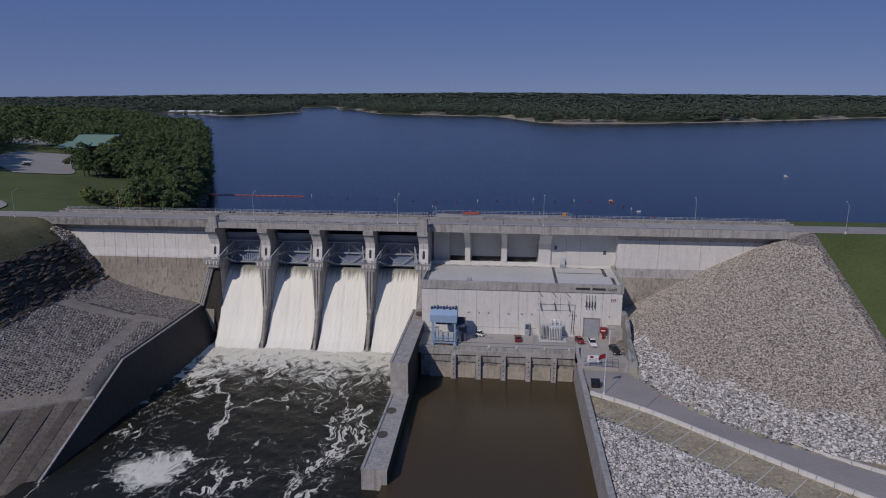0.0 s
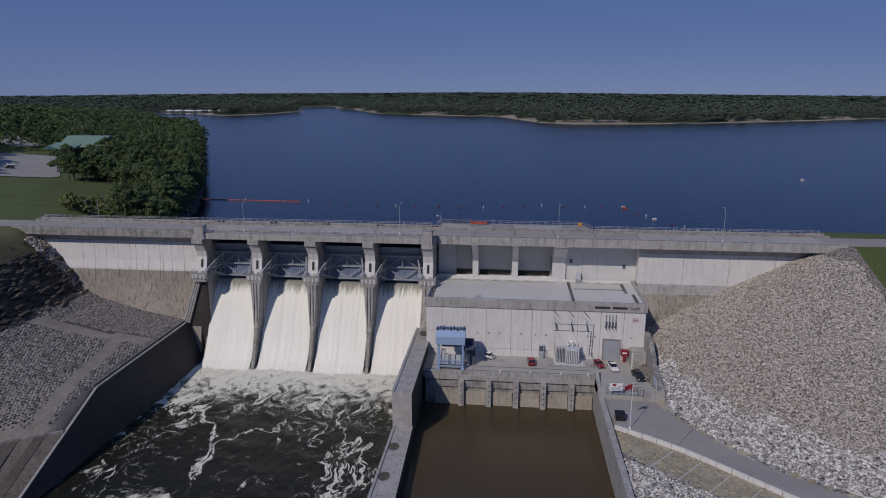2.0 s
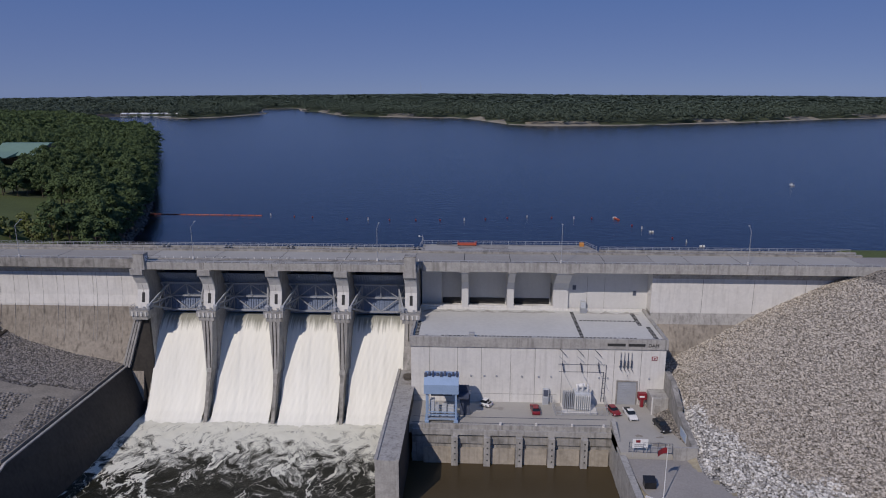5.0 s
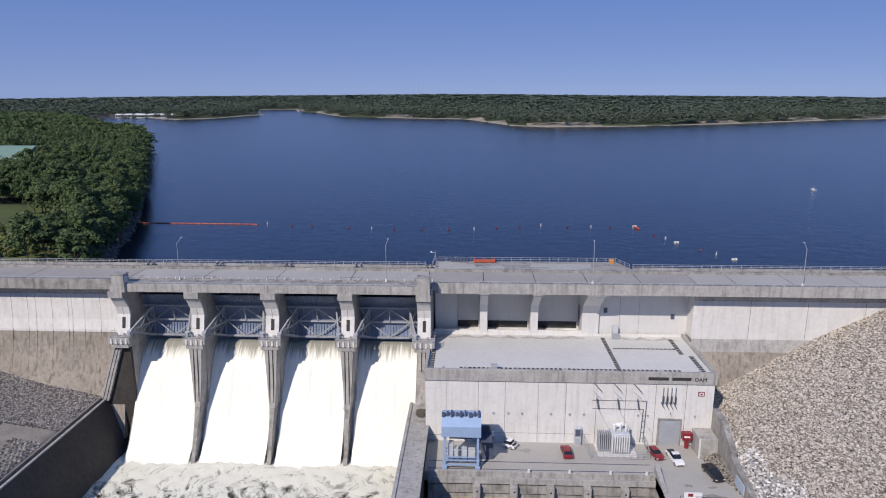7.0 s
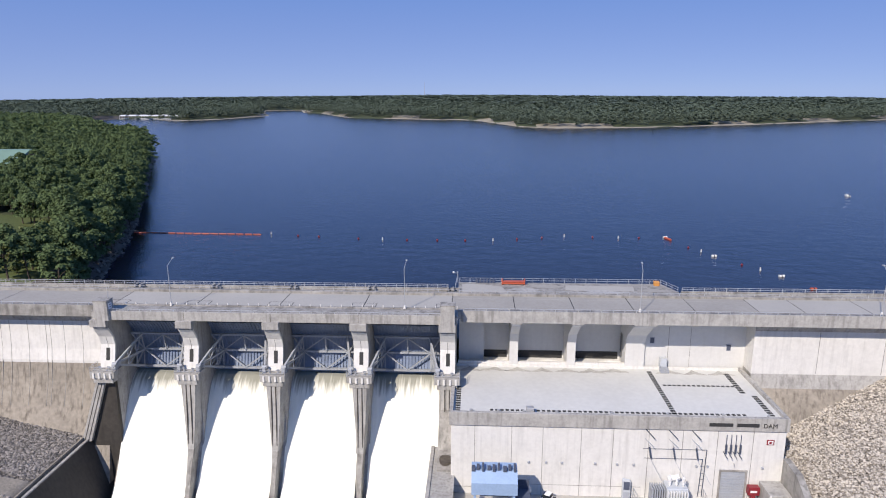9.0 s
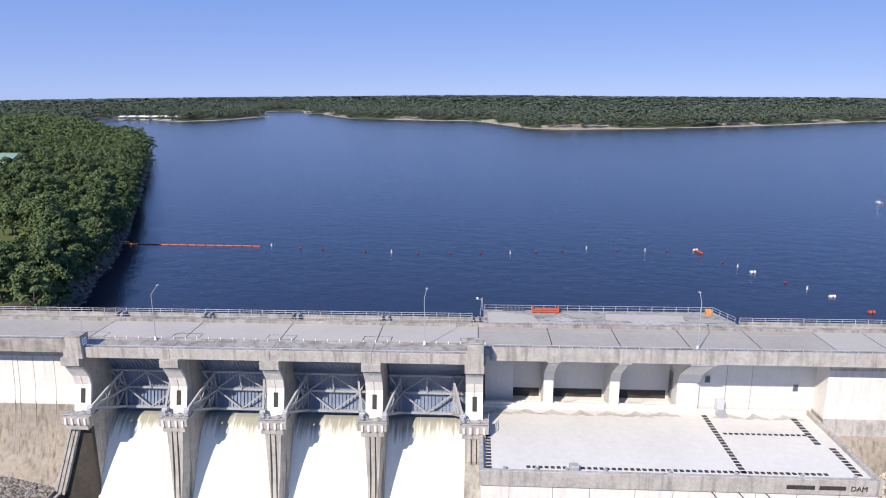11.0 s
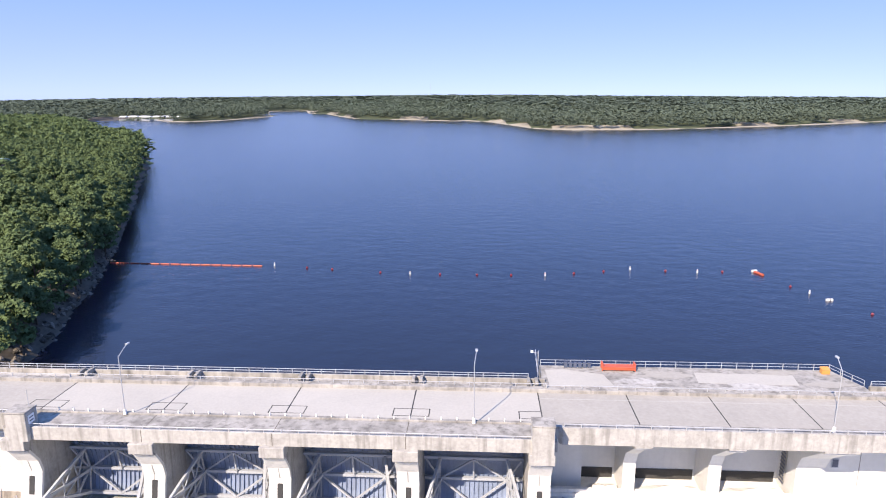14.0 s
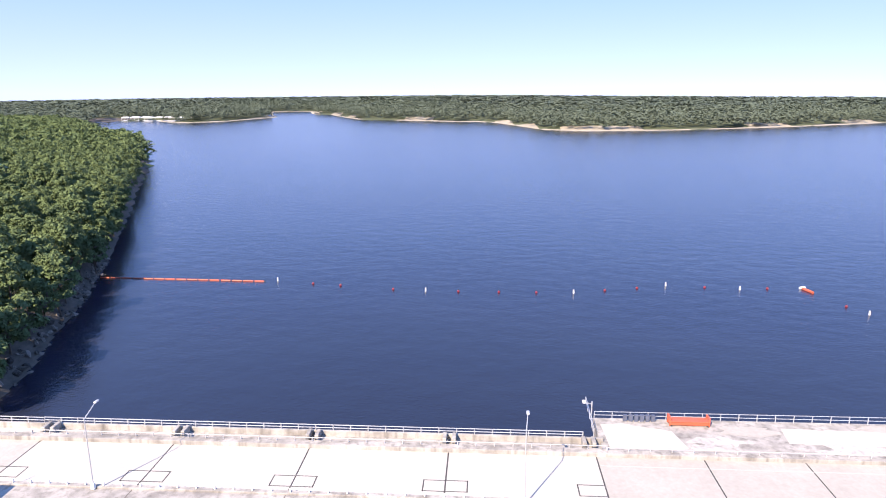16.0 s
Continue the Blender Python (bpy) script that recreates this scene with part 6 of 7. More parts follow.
# ---- street lamps ----
def street_lamp(x, y, z=DECK, turn=0.0):
    s = empty("street_lamp")
    part("base", bar(bmesh.new(), (0, 0, 0), (0, 0, 0.7), 0.3, 8, 0.2), CONC_PALE, s)
    part("pole", bar(bmesh.new(), (0, 0, 0.6), (0, 0, 8.6), 0.09, 8, 0.055), GALV, s)
    part("arm", bar(bmesh.new(), (0, 0, 8.5), (0.25, 1.9, 9.55), 0.06, 6, 0.045), GALV, s)
    part("luminaire", boxes((0.1, 0.45, 1.8, 2.5, 9.5, 9.7), bevel=0.05), GALV, s)
    s.matrix_basis = pose(x, y, z, 0, 0, turn)
    return tagged(s, "slim grey street lamp with an angled arm on the dam road", "street lamp", "street lamps along the road")


for x in (-143, -104.5, -57.6, -9.2, 37.9, 84.6, 129.5, 176):
    street_lamp(x, -5.75, DECK + 0.3 if -134 < x < 118 else DECK - 0.2)

# ---- things on the deck ----
tote = empty("storage_box", (13.7, 13.0, 11.5))
part("body", boxes((-2.6, 2.6, -0.6, 0.6, 0.1, 0.6), bevel=0.08), ORANGE, tote)
part("lid", boxes((-2.7, 2.7, -0.7, 0.7, 0.6, 0.72), bevel=0.04), ORANGE, tote)
for dx in (-2.55, 2.55):
    part("end_frame", boxes((dx - 0.1, dx + 0.1, -0.65, -0.5, 0.0, 1.25), (dx - 0.1, dx + 0.1, 0.5, 0.65, 0.0, 1.25), (dx - 0.1, dx + 0.1, -0.5, 0.5, 1.1, 1.25)), ORANGE, tote)
for dx in (-2.4, 2.4):
    part("skid", boxes((dx - 0.15, dx + 0.15, -0.7, 0.7, 0, 0.12)), BLACK, tote)
tagged(tote, "long orange storage box on the intake platform", "storage box")
tote2 = empty("salt_bin", (46.0, 13.2, 11.5))
part("body", boxes((-0.8, 0.8, -0.6, 0.6, 0, 0.9), bevel=0.06), OCHRE, tote2)
part("lid", prism(bmesh.new(), [(-0.65, 0.9), (0.65, 0.9), (0.65, 1.25)], -0.85, 0.85), OCHRE, tote2)
tote2.scale = (0.75, 0.75, 0.8)
tagged(tote2, "small yellow-orange bin at the platform corner", "bin")
fence = empty("stacked_frames", (7.4, 13.6, 11.5))
for k in range(6):
    part("frame", boxes((-2.2 + 0.75 * k, -1.7 + 0.75 * k, -0.2, 0.2, 0, 0.9)), STEEL_DARK, fence)
tagged(fence, "short row of dark steel frames against the railing", "frames")
post = empty("gauge_post", (1.0, 13.9, 11.5))
part("pole", bar(bmesh.new(), (0, 0, 0), (0, 0, 2.6), 0.08), GALV, post)
part("arm", bar(bmesh.new(), (0, 0, 2.2), (-1.0, 0.4, 2.2), 0.05), GALV, post)
part("head", boxes((-1.2, -0.8, 0.2, 0.6, 2.1, 2.5), bevel=0.05), WHITE, post)
tagged(post, "white gauge post at the corner of the platform", "gauge")
hatch = empty("roof_door", (45.0, 0.2, -3.0))
part("body", boxes((-0.7, 0.7, -0.4, 1.2, -0.3, 2.4), bevel=0.04), CRANE_BOX, hatch)
bm = bmesh.new()
for k in range(5):
    box(bm, -0.9 - 0.0 * k, 0.9, -0.7 - 0.3 * k, -0.45 - 0.3 * k, -0.3, 0.6 - 0.2 * k)
part("steps", bm, STEEL_GREY, hatch)
part("handrail", bar(bmesh.new(), (-0.95, -0.5, 1.4), (-0.95, -1.9, 0.5), 0.05), GALV, hatch)
tagged(hatch, "grey door hood with steel steps onto the roof", "roof hatch")
for x, z in ((42.6, 3.0), (58.6, 1.6)):
    vent = empty("wall_vent", (x, 1.1, z))
    part("frame", boxes((-0.5, 0.5, -0.12, 0.1, -0.7, 0.7)), STEEL_GREY, vent)
    part("louvre", boxes((-0.4, 0.4, -0.14, -0.1, -0.6, 0.6)), STEEL_DARK, vent)
    tagged(vent, "small grey vent in the dam wall", "vent", "vents in the wall")
mast = empty("antenna", (PIERS[0] + 1.6, -8.6, 13.9))
part("rod", bar(bmesh.new(), (0, 0, 0), (0, 0, 2.4), 0.04), GALV, mast)
tagged(mast, "thin antenna on the end pier", "antenna")
# upright stubs along the lakeside parapet over the piers
for x in PIERS:
    b = empty("parapet_post", (x, 6.85, DECK + 0.1))
    part("body", boxes((-0.85, -0.35, -0.85, 0.85, 0, 1.0), (0.35, 0.85, -0.85, 0.85, 0, 1.0), bevel=0.05), CONC_OLD, b)
    tagged(b, "pair of stubby concrete posts on the lakeside walkway", "post", "posts on the walkway")

# ---- lake: boom, buoys, boat ----
boom = empty("debris_boom", (-124, 118.2, 0))
for k in range(-2, 13):
    a = -124 + 45.2 * k / 13
    yb = 118.3 - 1.4 * k / 13
    part("float", bar(bmesh.new(), (a + 124 + 0.2, yb - 118.2, 0.12), (a + 124 + 3.1, yb - 118.25, 0.12), 0.21, 8), ORANGE, boom)
part("cable", bar(bmesh.new(), (-9.5, 0.9, 0.1), (45.4, -1.4, 0.1), 0.06), RUBBER, boom)
tagged(boom, "line of linked orange floats on the lake", "boom")


def buoy(x, y, white):
    b = empty("marker_buoy" if white else "float_buoy", (x, y, 0))
    if white:
        part("can", bar(bmesh.new(), (0, 0, -0.3), (0, 0, 1.35), 0.24, 10, 0.2), WHITE, b)
        part("collar", bar(bmesh.new(), (0, 0, -0.1), (0, 0, 0.22), 0.36, 10), WHITE, b)
        part("band", bar(bmesh.new(), (0, 0, 0.95), (0, 0, 1.05), 0.24, 10), ORANGE, b)
    else:
        bm = bmesh.new()
        bmesh.ops.create_uvsphere(bm, u_segments=10, v_segments=6, radius=0.42, matrix=pose(0, 0, 0.2))
        part("float", bm, RED, b, smooth=True)
        part("eye", bar(bmesh.new(), (0, 0, 0.7), (0, 0, 0.95), 0.1), RUBBER, b)
    b.scale = (0.72, 0.72, 0.72) if white else (0.85, 0.85, 0.85)
    tagged(b, "white can buoy floating on the lake" if white else "round red float on the buoy line", "buoy", "white marker buoys" if white else "red floats of the buoy line")


for x, y in ((-75.4, 118.2), (-30.1, 109.7), (11.5, 110), (39.1, 118.6), (59.2, 116), (83.5, 95.2), (93.8, 71)):
    buoy(x, y, True)
for x, y in ((-63.9, 115.2), (-55.4, 113.9), (-39.5, 110.7), (-20.8, 109.4), (-9.4, 109.5), (1.1, 109.5), (20.6, 112.6), (30.2, 115.4), (49.7, 117), (67.1, 116.7), (80.9, 101.1), (90.5, 77.2)):
    buoy(x, y, False)
for x, y in ((85.6, 88.5), (97.1, 63.7), (100.1, 50.4)):
    f = empty("float_drum", (x, y, 0))
    part("drum", bar(bmesh.new(), (-0.8, 0, 0.15), (0.8, 0.2, 0.15), 0.45, 10), WHITE if x < 99 else ORANGE, f)
    part("band", bar(bmesh.new(), (-0.1, 0, 0.15), (0.1, 0.02, 0.15), 0.47, 10), RUBBER, f)
    tagged(f, "pale drum floating at the end of the buoy line", "float", "drums of the buoy line")
raft = empty("float_raft", (77.6, 115, 0))
part("pontoon", bar(bmesh.new(), (-0.6, 2.4, 0.2), (0.4, -2.0, 0.2), 0.42, 8), ORANGE, raft)
part("end_cap", bar(bmesh.new(), (-1.1, 2.4, 0.2), (0.3, 2.9, 0.2), 0.46, 8), WHITE, raft)
tagged(raft, "orange anchor float where the buoy line bends", "float")
boat = empty("motorboat", (202.8, 227.6, 0))
bm = bmesh.new()
hull = [(-1.2, -3.2), (1.2, -3.2), (1.25, 0.8), (0.6, 2.8), (0, 3.5), (-0.6, 2.8), (-1.25, 0.8)]
prism_z(bm, hull, -0.25, 0.75)
part("hull", bm, WHITE, boat)
part("console", boxes((-0.6, 0.6, -0.6, 0.6, 0.75, 1.5), bevel=0.06), WHITE, boat)
part("canopy", boxes((-1.0, 1.0, -1.4, 1.0, 2.3, 2.4)), STEEL_DARK, boat)
for sx in (-0.9, 0.9):
    part("strut", bar(bmesh.new(), (sx, -1.2, 0.7), (sx, -1.2, 2.3), 0.04), GALV, boat)
part("motor", boxes((-0.3, 0.3, -3.7, -3.2, 0.2, 1.2), bevel=0.06), BLACK_PAINT, boat)
boat.scale = (0.65, 0.65, 0.65)
tagged(boat, "small white motorboat lying on the lake", "boat")

# ---- marina ----
for i in range(9):
    x = -742 + 16.5 * i
    d = empty("boat_dock", (x, 1262 + 9 * (i % 3), 0))
    w = 5.5 + 2.0 * (i % 2)
    part("float", boxes((-w, w, -7, 7, -0.2, 0.6)), CRANE_BOX, d)
    part("roof", prism(bmesh.new(), [(-7.2, 4.2), (0, 5.4), (7.2, 4.2), (7.2, 3.9), (-7.2, 3.9)], -w, w), WHITE, d, "white metal dock roof")
    for sx in (-w + 0.4, 0, w - 0.4):
        part("post", boxes((sx - 0.15, sx + 0.15, -6.8, -6.5, 0.6, 4.1)), GALV, d)
    d.scale = (1.15, 1.3, 1.6)
    tagged(d, "white-roofed boat dock at the far marina", "dock", "docks of the marina")

# ---- visitor centre on the hill ----
def height_at(x, y):
    return float(ground_height(np.array([float(x)]), np.array([float(y)]))[0])


vx, vy = -258.0, 232.0
vz = 13.6
vc = empty("visitor_centre", (vx, vy, vz))
part("wall", boxes((-15, 15, -10, 10, -6, 3.6)), WOOD_WALL, vc)
part("roof", prism(bmesh.new(), [(-15, 3.2), (-2, 9.6), (2, 9.6), (15, 3.2), (15, 2.9), (-15, 2.9)], -18, 12), GREEN_ROOF, vc, "pale green standing-seam metal roof")
part("roof", prism(bmesh.new(), [(-24, 2.4), (-13, 4.6), (-10, 5.6), (-10, 2.2)], -22, -2), GREEN_ROOF, vc, "lower green porch roof")
part("gable", prism(bmesh.new(), [(-12, 3.6), (-1.5, 9.0), (1.5, 9.0), (12, 3.6)], 11.4, 12.2), WOOD_WALL, vc)
for k in range(5):
    w = part("window", boxes((-12 + 5.2 * k, -9.4 + 5.2 * k, -10.06, -9.9, 0.8, 2.6)), GLASS_DARK, vc)
    part("frame", boxes((-12.1 + 5.2 * k, -9.3 + 5.2 * k, -10.1, -10.02, 2.6, 2.75), (-12.1 + 5.2 * k, -9.3 + 5.2 * k, -10.1, -10.02, 0.65, 0.8)), WHITE, w)
tagged(vc, "visitor centre with a broad pale green roof among trees", "building")
sh = empty("shelter", (-258, 292, height_at(-258, 292)))
part("roof", prism(bmesh.new(), [(-5, 5), (0, 7.2), (5, 5), (5, 4.7), (-5, 4.7)], -8, 8), GREEN_ROOF, sh)
for sx in (-7, 7):
    for sy in (-4, 4):
        part("post", boxes((sx - 0.2, sx + 0.2, sy - 0.2, sy + 0.2, -2, 4.8)), WOOD_WALL, sh)
tagged(sh, "small open shelter with a green roof", "shelter")


def lot(name, outline, label):
    pts = resample(outline + outline[:1], 60)
    bm = bmesh.new()
    c = np.mean(pts, axis=0)
    rings = []
    for f in np.linspace(0, 1, 8)[1:]:
        rings.append([bm.verts.new((*(c + (p - c) * f), height_at(*(c + (p - c) * f)) + 0.35)) for p in pts[:-1]])
    mid = bm.verts.new((*c, height_at(*c) + 0.35))
    k = len(rings[0])
    for i in range(k):
        bm.faces.new((mid, rings[0][i], rings[0][(i + 1) % k]))
        for a, b in zip(rings, rings[1:]):
            bm.faces.new((a[i], b[i], b[(i + 1) % k], a[(i + 1) % k]))
    ob = part(name, bm, ROAD_TAN)
    bpy.context.view_layer.update()
    return tagged(ob, label, "car park", kind="structure")


lot("pavement", [(-224, 98), (-200, 112), (-228, 150), (-262, 200), (-296, 196), (-276, 140)], "tan paved car park by the visitor centre")
lot("pavement", [(-330, 238), (-310, 246), (-335, 285), (-372, 300), (-380, 262), (-350, 236)], "tan paved upper car park")
lot("pavement", [(-160, 6), (-160, 14), (-190, 40), (-235, 90), (-245, 85), (-200, 30), (-190, 6)], "tan drive leading up from the dam road")
for i, (x, y) in enumerate(((-338, 262), (-346, 270), (-330, 254), (-355, 280), (-240, 128), (-248, 140), (-364, 284))):
    vehicle("car", pose(x, y, height_at(x, y) + 0.36, 0, 0, 30 + 17 * i), (WHITE, BLACK_PAINT, STEEL_GREY, MAROON, BLACK_PAINT, WHITE, CRANE_BLUE)[i], "parked car on the hilltop car park", "car")

# ---- trees ----
def leaf_crown(rng, height, spread, clumps, leaves, size, low=0.32, narrow=0.0):
    """Clumps of small folded leaf cards round an uneven crown: arrays of vertices and faces."""
    vs, fs = [], []
    for c in range(clumps):
        a, u = rng.uniform(0, 6.283), rng.uniform(0, 1)
        h = low + (1 - low) * u ** 0.85
        rad = spread * (math.sin(math.pi * min(1, 0.18 + 0.80 * (h - low) / (1 - low)))) ** 0.7 * (1 - narrow * (h - low)) * rng.uniform(0.45, 1.0)
        centre = np.array((rad * math.cos(a), rad * math.sin(a), height * h))
        cr = spread * rng.uniform(0.24, 0.42)
        d = rng.normal(size=(leaves, 3))
        d /= np.linalg.norm(d, axis=1)[:, None]
        d[:, 2] = np.where(d[:, 2] < -0.35, -d[:, 2], d[:, 2])
        pos = centre + d * cr * rng.uniform(0.7, 1.05, (leaves, 1)) * np.array((1, 1, 0.72))
        nrm = d + rng.normal(0, 0.45, (leaves, 3)) + np.array((0, 0, 0.35))
        nrm /= np.linalg.norm(nrm, axis=1)[:, None]
        t = np.cross(nrm, rng.normal(size=(leaves, 3)))
        t /= np.linalg.norm(t, axis=1)[:, None]
        b = np.cross(nrm, t)
        s = size * rng.uniform(0.6, 1.3, (leaves, 1))
        quad = np.stack([pos - t * s, pos - b * s * 0.6 + nrm * s * 0.12, pos + t * s, pos + b * s * 0.6 + nrm * s * 0.12], 1)
        base = sum(len(v) for v in vs)
        vs.append(quad.reshape(-1, 3))
        fs.append(np.arange(leaves * 4).reshape(-1, 4) + base)
    return np.concatenate(vs), np.concatenate(fs)


def make_tree(seed, height, spread, mat, label, clumps=30, leaves=64, size=0.45, low=0.30):
    rng = np.random.default_rng(seed)
    t = empty("tree")
    bm = bmesh.new()
    top = Vector((rng.normal(0, 0.4), rng.normal(0, 0.4), height * 0.72))
    bar(bm, (0, 0, -1.0), top * 0.5, 0.3, 7, 0.2)
    bar(bm, top * 0.5, top, 0.2, 6, 0.08)
    for k in range(7):
        a, h = rng.uniform(0, 6.283), rng.uniform(0.3, 0.65)
        s = top * h
        e = s + Vector((math.cos(a), math.sin(a), 0.75)) * spread * rng.uniform(0.5, 0.8)
        bar(bm, s, e, 0.1, 5, 0.03)
    part("trunk", bm, BARK, t)
    v, f = leaf_crown(rng, height, spread, clumps, leaves, size, low)
    from_arrays("crown", v, f, mat, t)
    return tagged(t, label, "tree", "trees of the lakeside wood")


kinds = [make_tree(11, 14.0, 4.6, LEAF, "broad leafy deciduous tree in the lakeside wood"),
         make_tree(12, 12.0, 4.2, LEAF, "rounded green deciduous tree in the lakeside wood"),
         make_tree(13, 15.5, 4.0, LEAF, "tall leafy deciduous tree in the lakeside wood", 34),
         make_tree(14, 10.5, 4.4, LEAF, "spreading green deciduous tree in the lakeside wood", 27)]
shrubs = [make_tree(21, 4.6, 2.6, LEAF_YELLOW, "yellow-green bushy young tree on the slope", 16, 40, 0.45, 0.1),
          make_tree(22, 3.6, 2.3, LEAF_YELLOW, "low yellow-green bush on the slope", 14, 40, 0.42, 0.05)]


def clearing(x, y):
    """Where no trees stand: the meadow, car parks and buildings."""
    field = (y < 108 + 0.28 * (x + 190)) & (x < -166) & (x > -420)
    lane = (x < -196) & (x > -330) & (y > 60) & (y < 232) & (x + 0.67 * y + 122 > -52) & (x + 0.67 * y + 122 < 12) & ((np.sin(x * 12.9 + y * 78.2) * 4375.8) % 1 > 0.13)
    park = (np.abs((x + 250) * 0.82 + (y - 148) * 0.57) < 18) & (np.abs(-(x + 250) * 0.57 + (y - 148) * 0.82) < 50)
    park2 = ((x + 348) / 42) ** 2 + ((y - 268) / 36) ** 2 < 1
    house = (((x + 258) / 26) ** 2 + ((y - 228) / 26) ** 2 < 1) | (((x + 243) / 17) ** 2 + ((y - 204) / 24) ** 2 < 1)
    gap = ((x + 225) / 9) ** 2 + ((y - 150) / 40) ** 2 < 1
    return field | lane | park | park2 | house | gap | (y < 26)


rng = np.random.default_rng(77)
spots = []
for x in np.arange(-1300, -96, 6.0):
    for y in np.arange(24, 900, 6.0):
        spots.append((x + rng.uniform(-2.6, 2.6), y + rng.uniform(-2.6, 2.6)))
spots = np.array(spots)
sd = shore_distance(spots[:, 0], spots[:, 1], PENINSULA)
view = spots[:, 0] > -150 - 0.62 * (spots[:, 1] + 215) - 160
spots = spots[(sd > 0.4) & ~clearing(spots[:, 0], spots[:, 1]) & view]
sd = shore_distance(spots[:, 0], spots[:, 1], PENINSULA)
scrubby = (spots[:, 1] < 118) & (spots[:, 0] > -212) & (sd > 16) & (spots[:, 1] < 100 - 0.2 * (spots[:, 0] + 190))
wood, bushes = spots[~scrubby], spots[scrubby & (spots[:, 0] > -148)]
order = np.argsort(np.hypot(wood[:, 0] + 60, wood[:, 1] - 30))
wood = wood[order]
wz = ground_height(wood[:, 0], wood[:, 1])
near = 290
for i in range(near):
    k = kinds[i % 4]
    s = rng.uniform(0.75, 1.12)
    if i < 4:
        k.matrix_basis = pose(*wood[i], wz[i], 0, 0, rng.uniform(0, 360))
    else:
        c = copy_thing(k, pose(*wood[i], wz[i], 0, 0, rng.uniform(0, 360)))
        c.scale = (s, s, s * rng.uniform(0.9, 1.1))
bz_ = ground_height(bushes[:, 0], bushes[:, 1])
keep = rng.random(len(bushes)) < min(1.0, 150 / max(1, len(bushes)))
first = [True, True]
for i, ((x, y), z, ok) in enumerate(zip(bushes, bz_, keep)):
    if not ok:
        continue
    k = i % 2
    if first[k]:
        shrubs[k].matrix_basis = pose(x, y, z)
        first[k] = False
    else:
        c = copy_thing(shrubs[k], pose(x, y, z, 0, 0, rng.uniform(0, 360)))
        s = rng.uniform(0.6, 1.2)
        c.scale = (s, s, s)


def wood_mass(name, pts, heights, spreads, seed, mat, label, clumps, leaves, size, variants=6):
    """Farther trees of the wood joined into one mesh, each one a crown of leaf clumps."""
    rng = np.random.default_rng(seed)
    base = [leaf_crown(rng, 1.0, 0.34, clumps, leaves, size, 0.25) for _ in range(variants)]
    V, F, n = [], [], 0
    for i, p in enumerate(pts):
        v, f = base[i % variants]
        f = f[:, :3]
        a = rng.uniform(0, 6.283)
        c, s = math.cos(a), math.sin(a)
        w = np.c_[v[:, 0] * c - v[:, 1] * s, v[:, 0] * s + v[:, 1] * c, v[:, 2]] * np.array((spreads[i], spreads[i], heights[i]))
        V.append(w + p)
        F.append(f + n)
        n += len(v)
    return tagged(big_mesh(name, np.concatenate(V), np.concatenate(F), mat), label, "wood", kind="stuff")


def big_mesh(name, v, f, mat):
    me = bpy.data.meshes.new(name)
    k = f.shape[1]
    me.vertices.add(len(v))
    me.vertices.foreach_set("co", np.ascontiguousarray(v, np.float32).ravel())
    me.loops.add(f.size)
    me.loops.foreach_set("vertex_index", np.ascontiguousarray(f, np.int32).ravel())
    me.polygons.add(len(f))
    me.polygons.foreach_set("loop_start", np.arange(0, f.size, k, dtype=np.int32))
    me.update(calc_edges=True)
    me.validate()
    me.materials.append(mat)
    return new(name, me)


rest = wood[near:]
rz = wz[near:]
far_off = np.hypot(rest[:, 0] + 60, rest[:, 1] - 30)
mid = far_off < 420
pm = np.c_[rest, rz][mid]
wood_mass("woods", pm, 11 + 5 * rng.random(len(pm)), 11.5 + 4 * rng.random(len(pm)), 31, LEAF, "dense green deciduous wood on the peninsula", 16, 20, 0.068)
pf = np.c_[rest, rz][~mid][::2]
wood_mass("woods", pf, 12 + 5 * rng.random(len(pf)), 15 + 5 * rng.random(len(pf)), 32, LEAF, "dense green wood on the rear of the peninsula", 10, 10, 0.11)

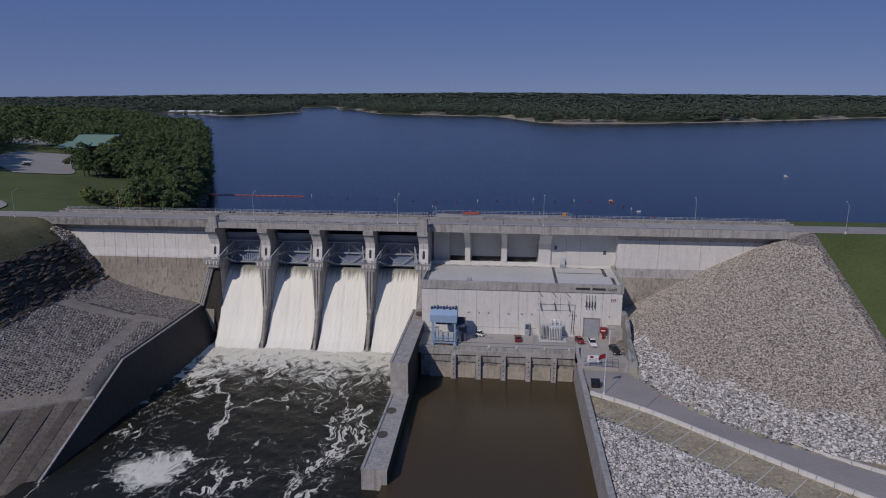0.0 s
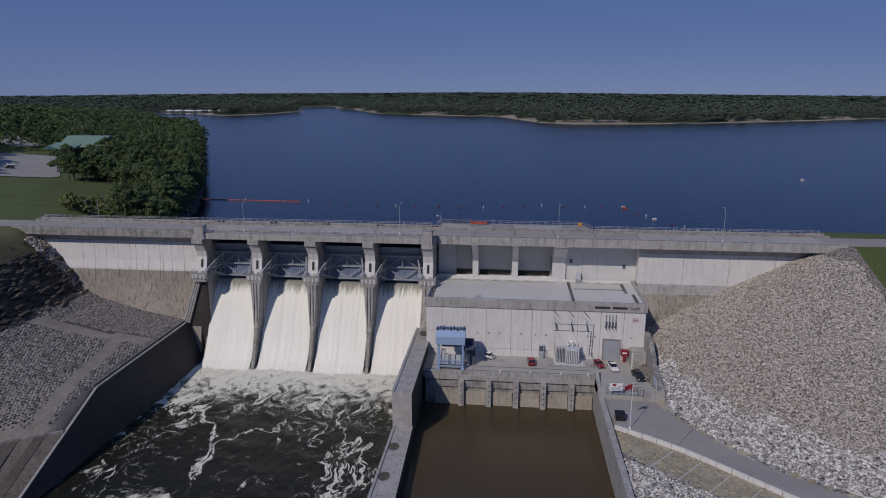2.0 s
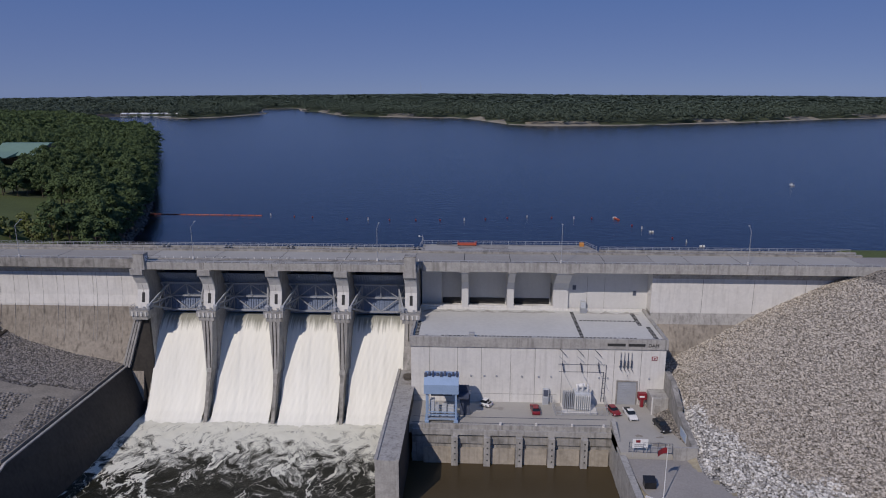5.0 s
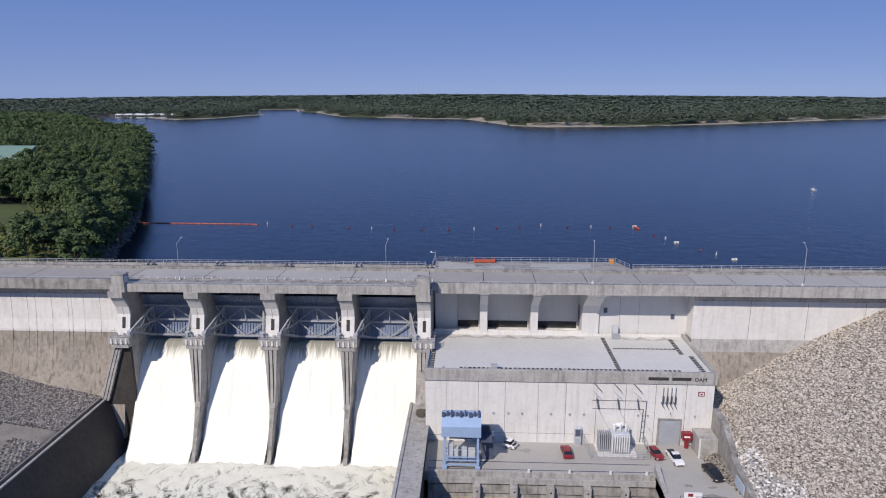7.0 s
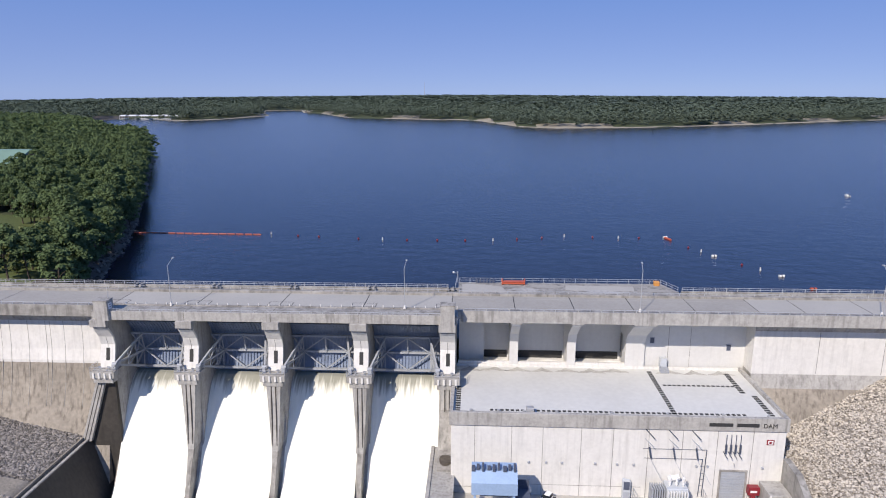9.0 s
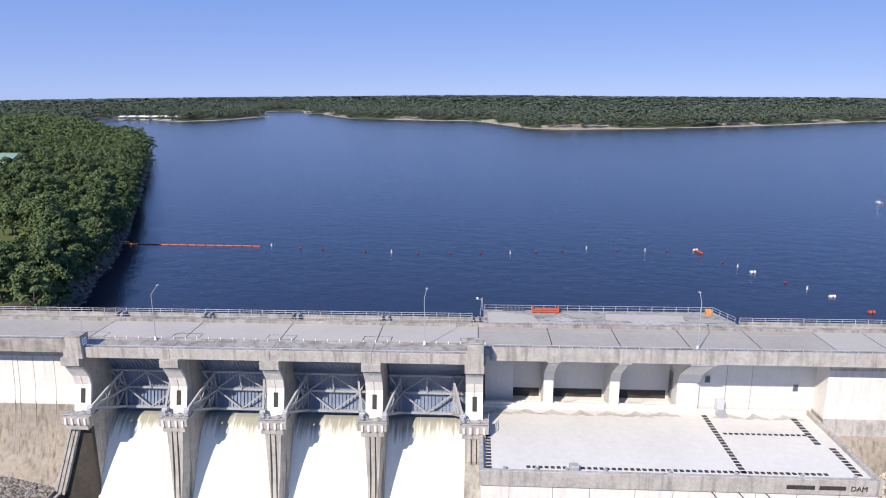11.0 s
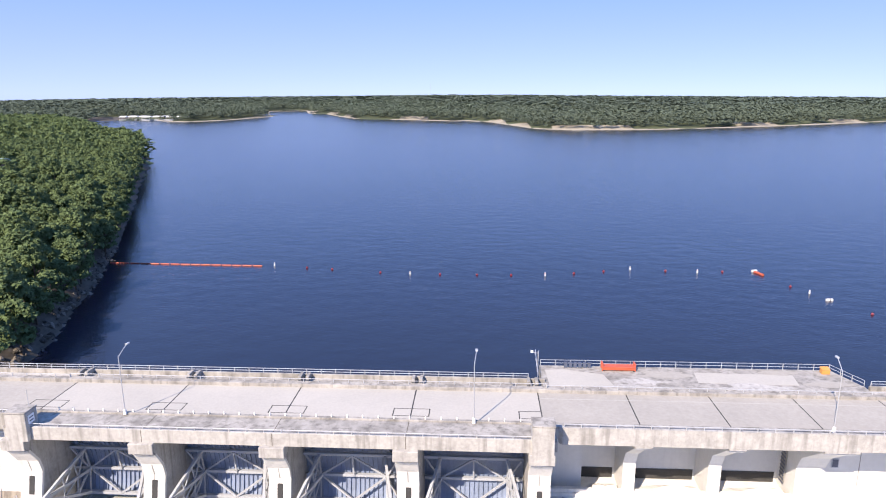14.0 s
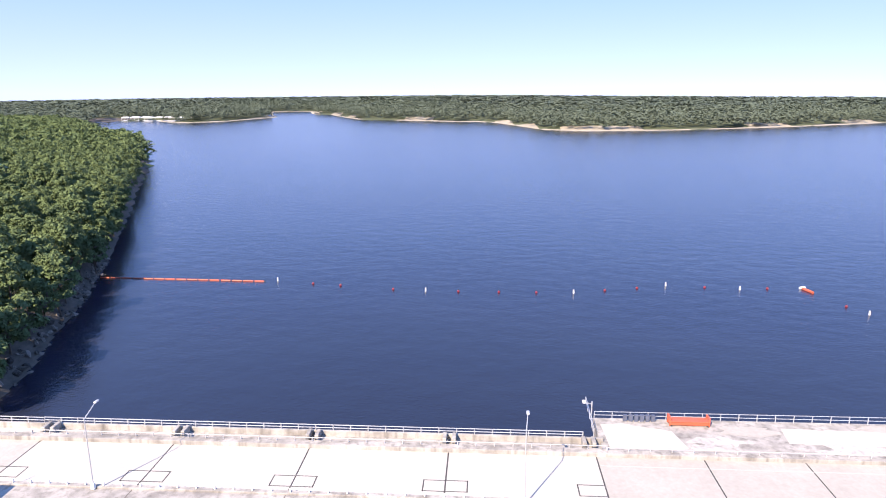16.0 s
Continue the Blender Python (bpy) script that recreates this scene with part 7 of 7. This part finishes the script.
bx2, by2 = rng.uniform(-1500, -300, 5200), rng.uniform(560, 1330, 5200)
d2 = shore_distance(bx2, by2, PENINSULA)
ok2 = (d2 > 5) & (by2 > 880) | (d2 > 5) & (bx2 < -150 - 0.62 * (by2 + 215) - 150)
pb = np.c_[bx2, by2, ground_height(bx2, by2)][ok2]
wood_mass("woods", pb, 12 + 4 * rng.random(len(pb)), 24 + 8 * rng.random(len(pb)), 33, LEAF_HAZED, "green wood stretching back to the marina", 9, 8, 0.12)
# woods on the far shores
rng = np.random.default_rng(5)


def far_band(d0, d1, y1, step, seed, clumps, leaves, size, h, w):
    rng = np.random.default_rng(seed)
    n = int(4600 * (y1 - 880) / step ** 2)
    x, y = rng.uniform(-2300, 2300, n), rng.uniform(880, y1, n)
    d = shore_distance(x, y, FAR_SHORE)
    ok = (d > d0) & (d < d1) & (np.abs(x + 60) < 0.78 * (y + 260))
    x, y = x[ok], y[ok]
    z = ground_height(x, y)
    return wood_mass("far_woods", np.c_[x, y, z], h * (0.8 + 0.4 * rng.random(len(x))), w * (0.8 + 0.4 * rng.random(len(x))), seed, LEAF_HAZED, "wooded hills along the far shore of the lake", clumps, leaves, size)


far_band(12, 110, 2000, 10, 41, 9, 7, 0.135, 13, 18)
far_band(100, 500, 2600, 20, 42, 8, 6, 0.165, 14, 34)
far_band(480, 2600, 4300, 44, 43, 8, 6, 0.19, 14, 74)
tower = empty("radio_mast", (-330, 4200, height_at(-330, 4200) - 0.5))
part("shaft", bar(bmesh.new(), (0, 0, 0), (0, 0, 95), 1.3, 6, 0.5), STEEL_GREY, tower)
tagged(tower, "thin radio mast on the horizon", "mast")
# brush on the rock cut and bank
p = scatter(200, -150, -126, -105, 3, lambda x, y, z: (z > -2) & (rough(x, y, 9, 1) > 0.25), 61, -0.2)
wood_mass("brush", p, 0.5 + 0.8 * rng.random(len(p)), 2.0 + 2.5 * rng.random(len(p)), 62, LEAF_YELLOW, "low brush growing on the rock cut", 6, 8, 0.14)
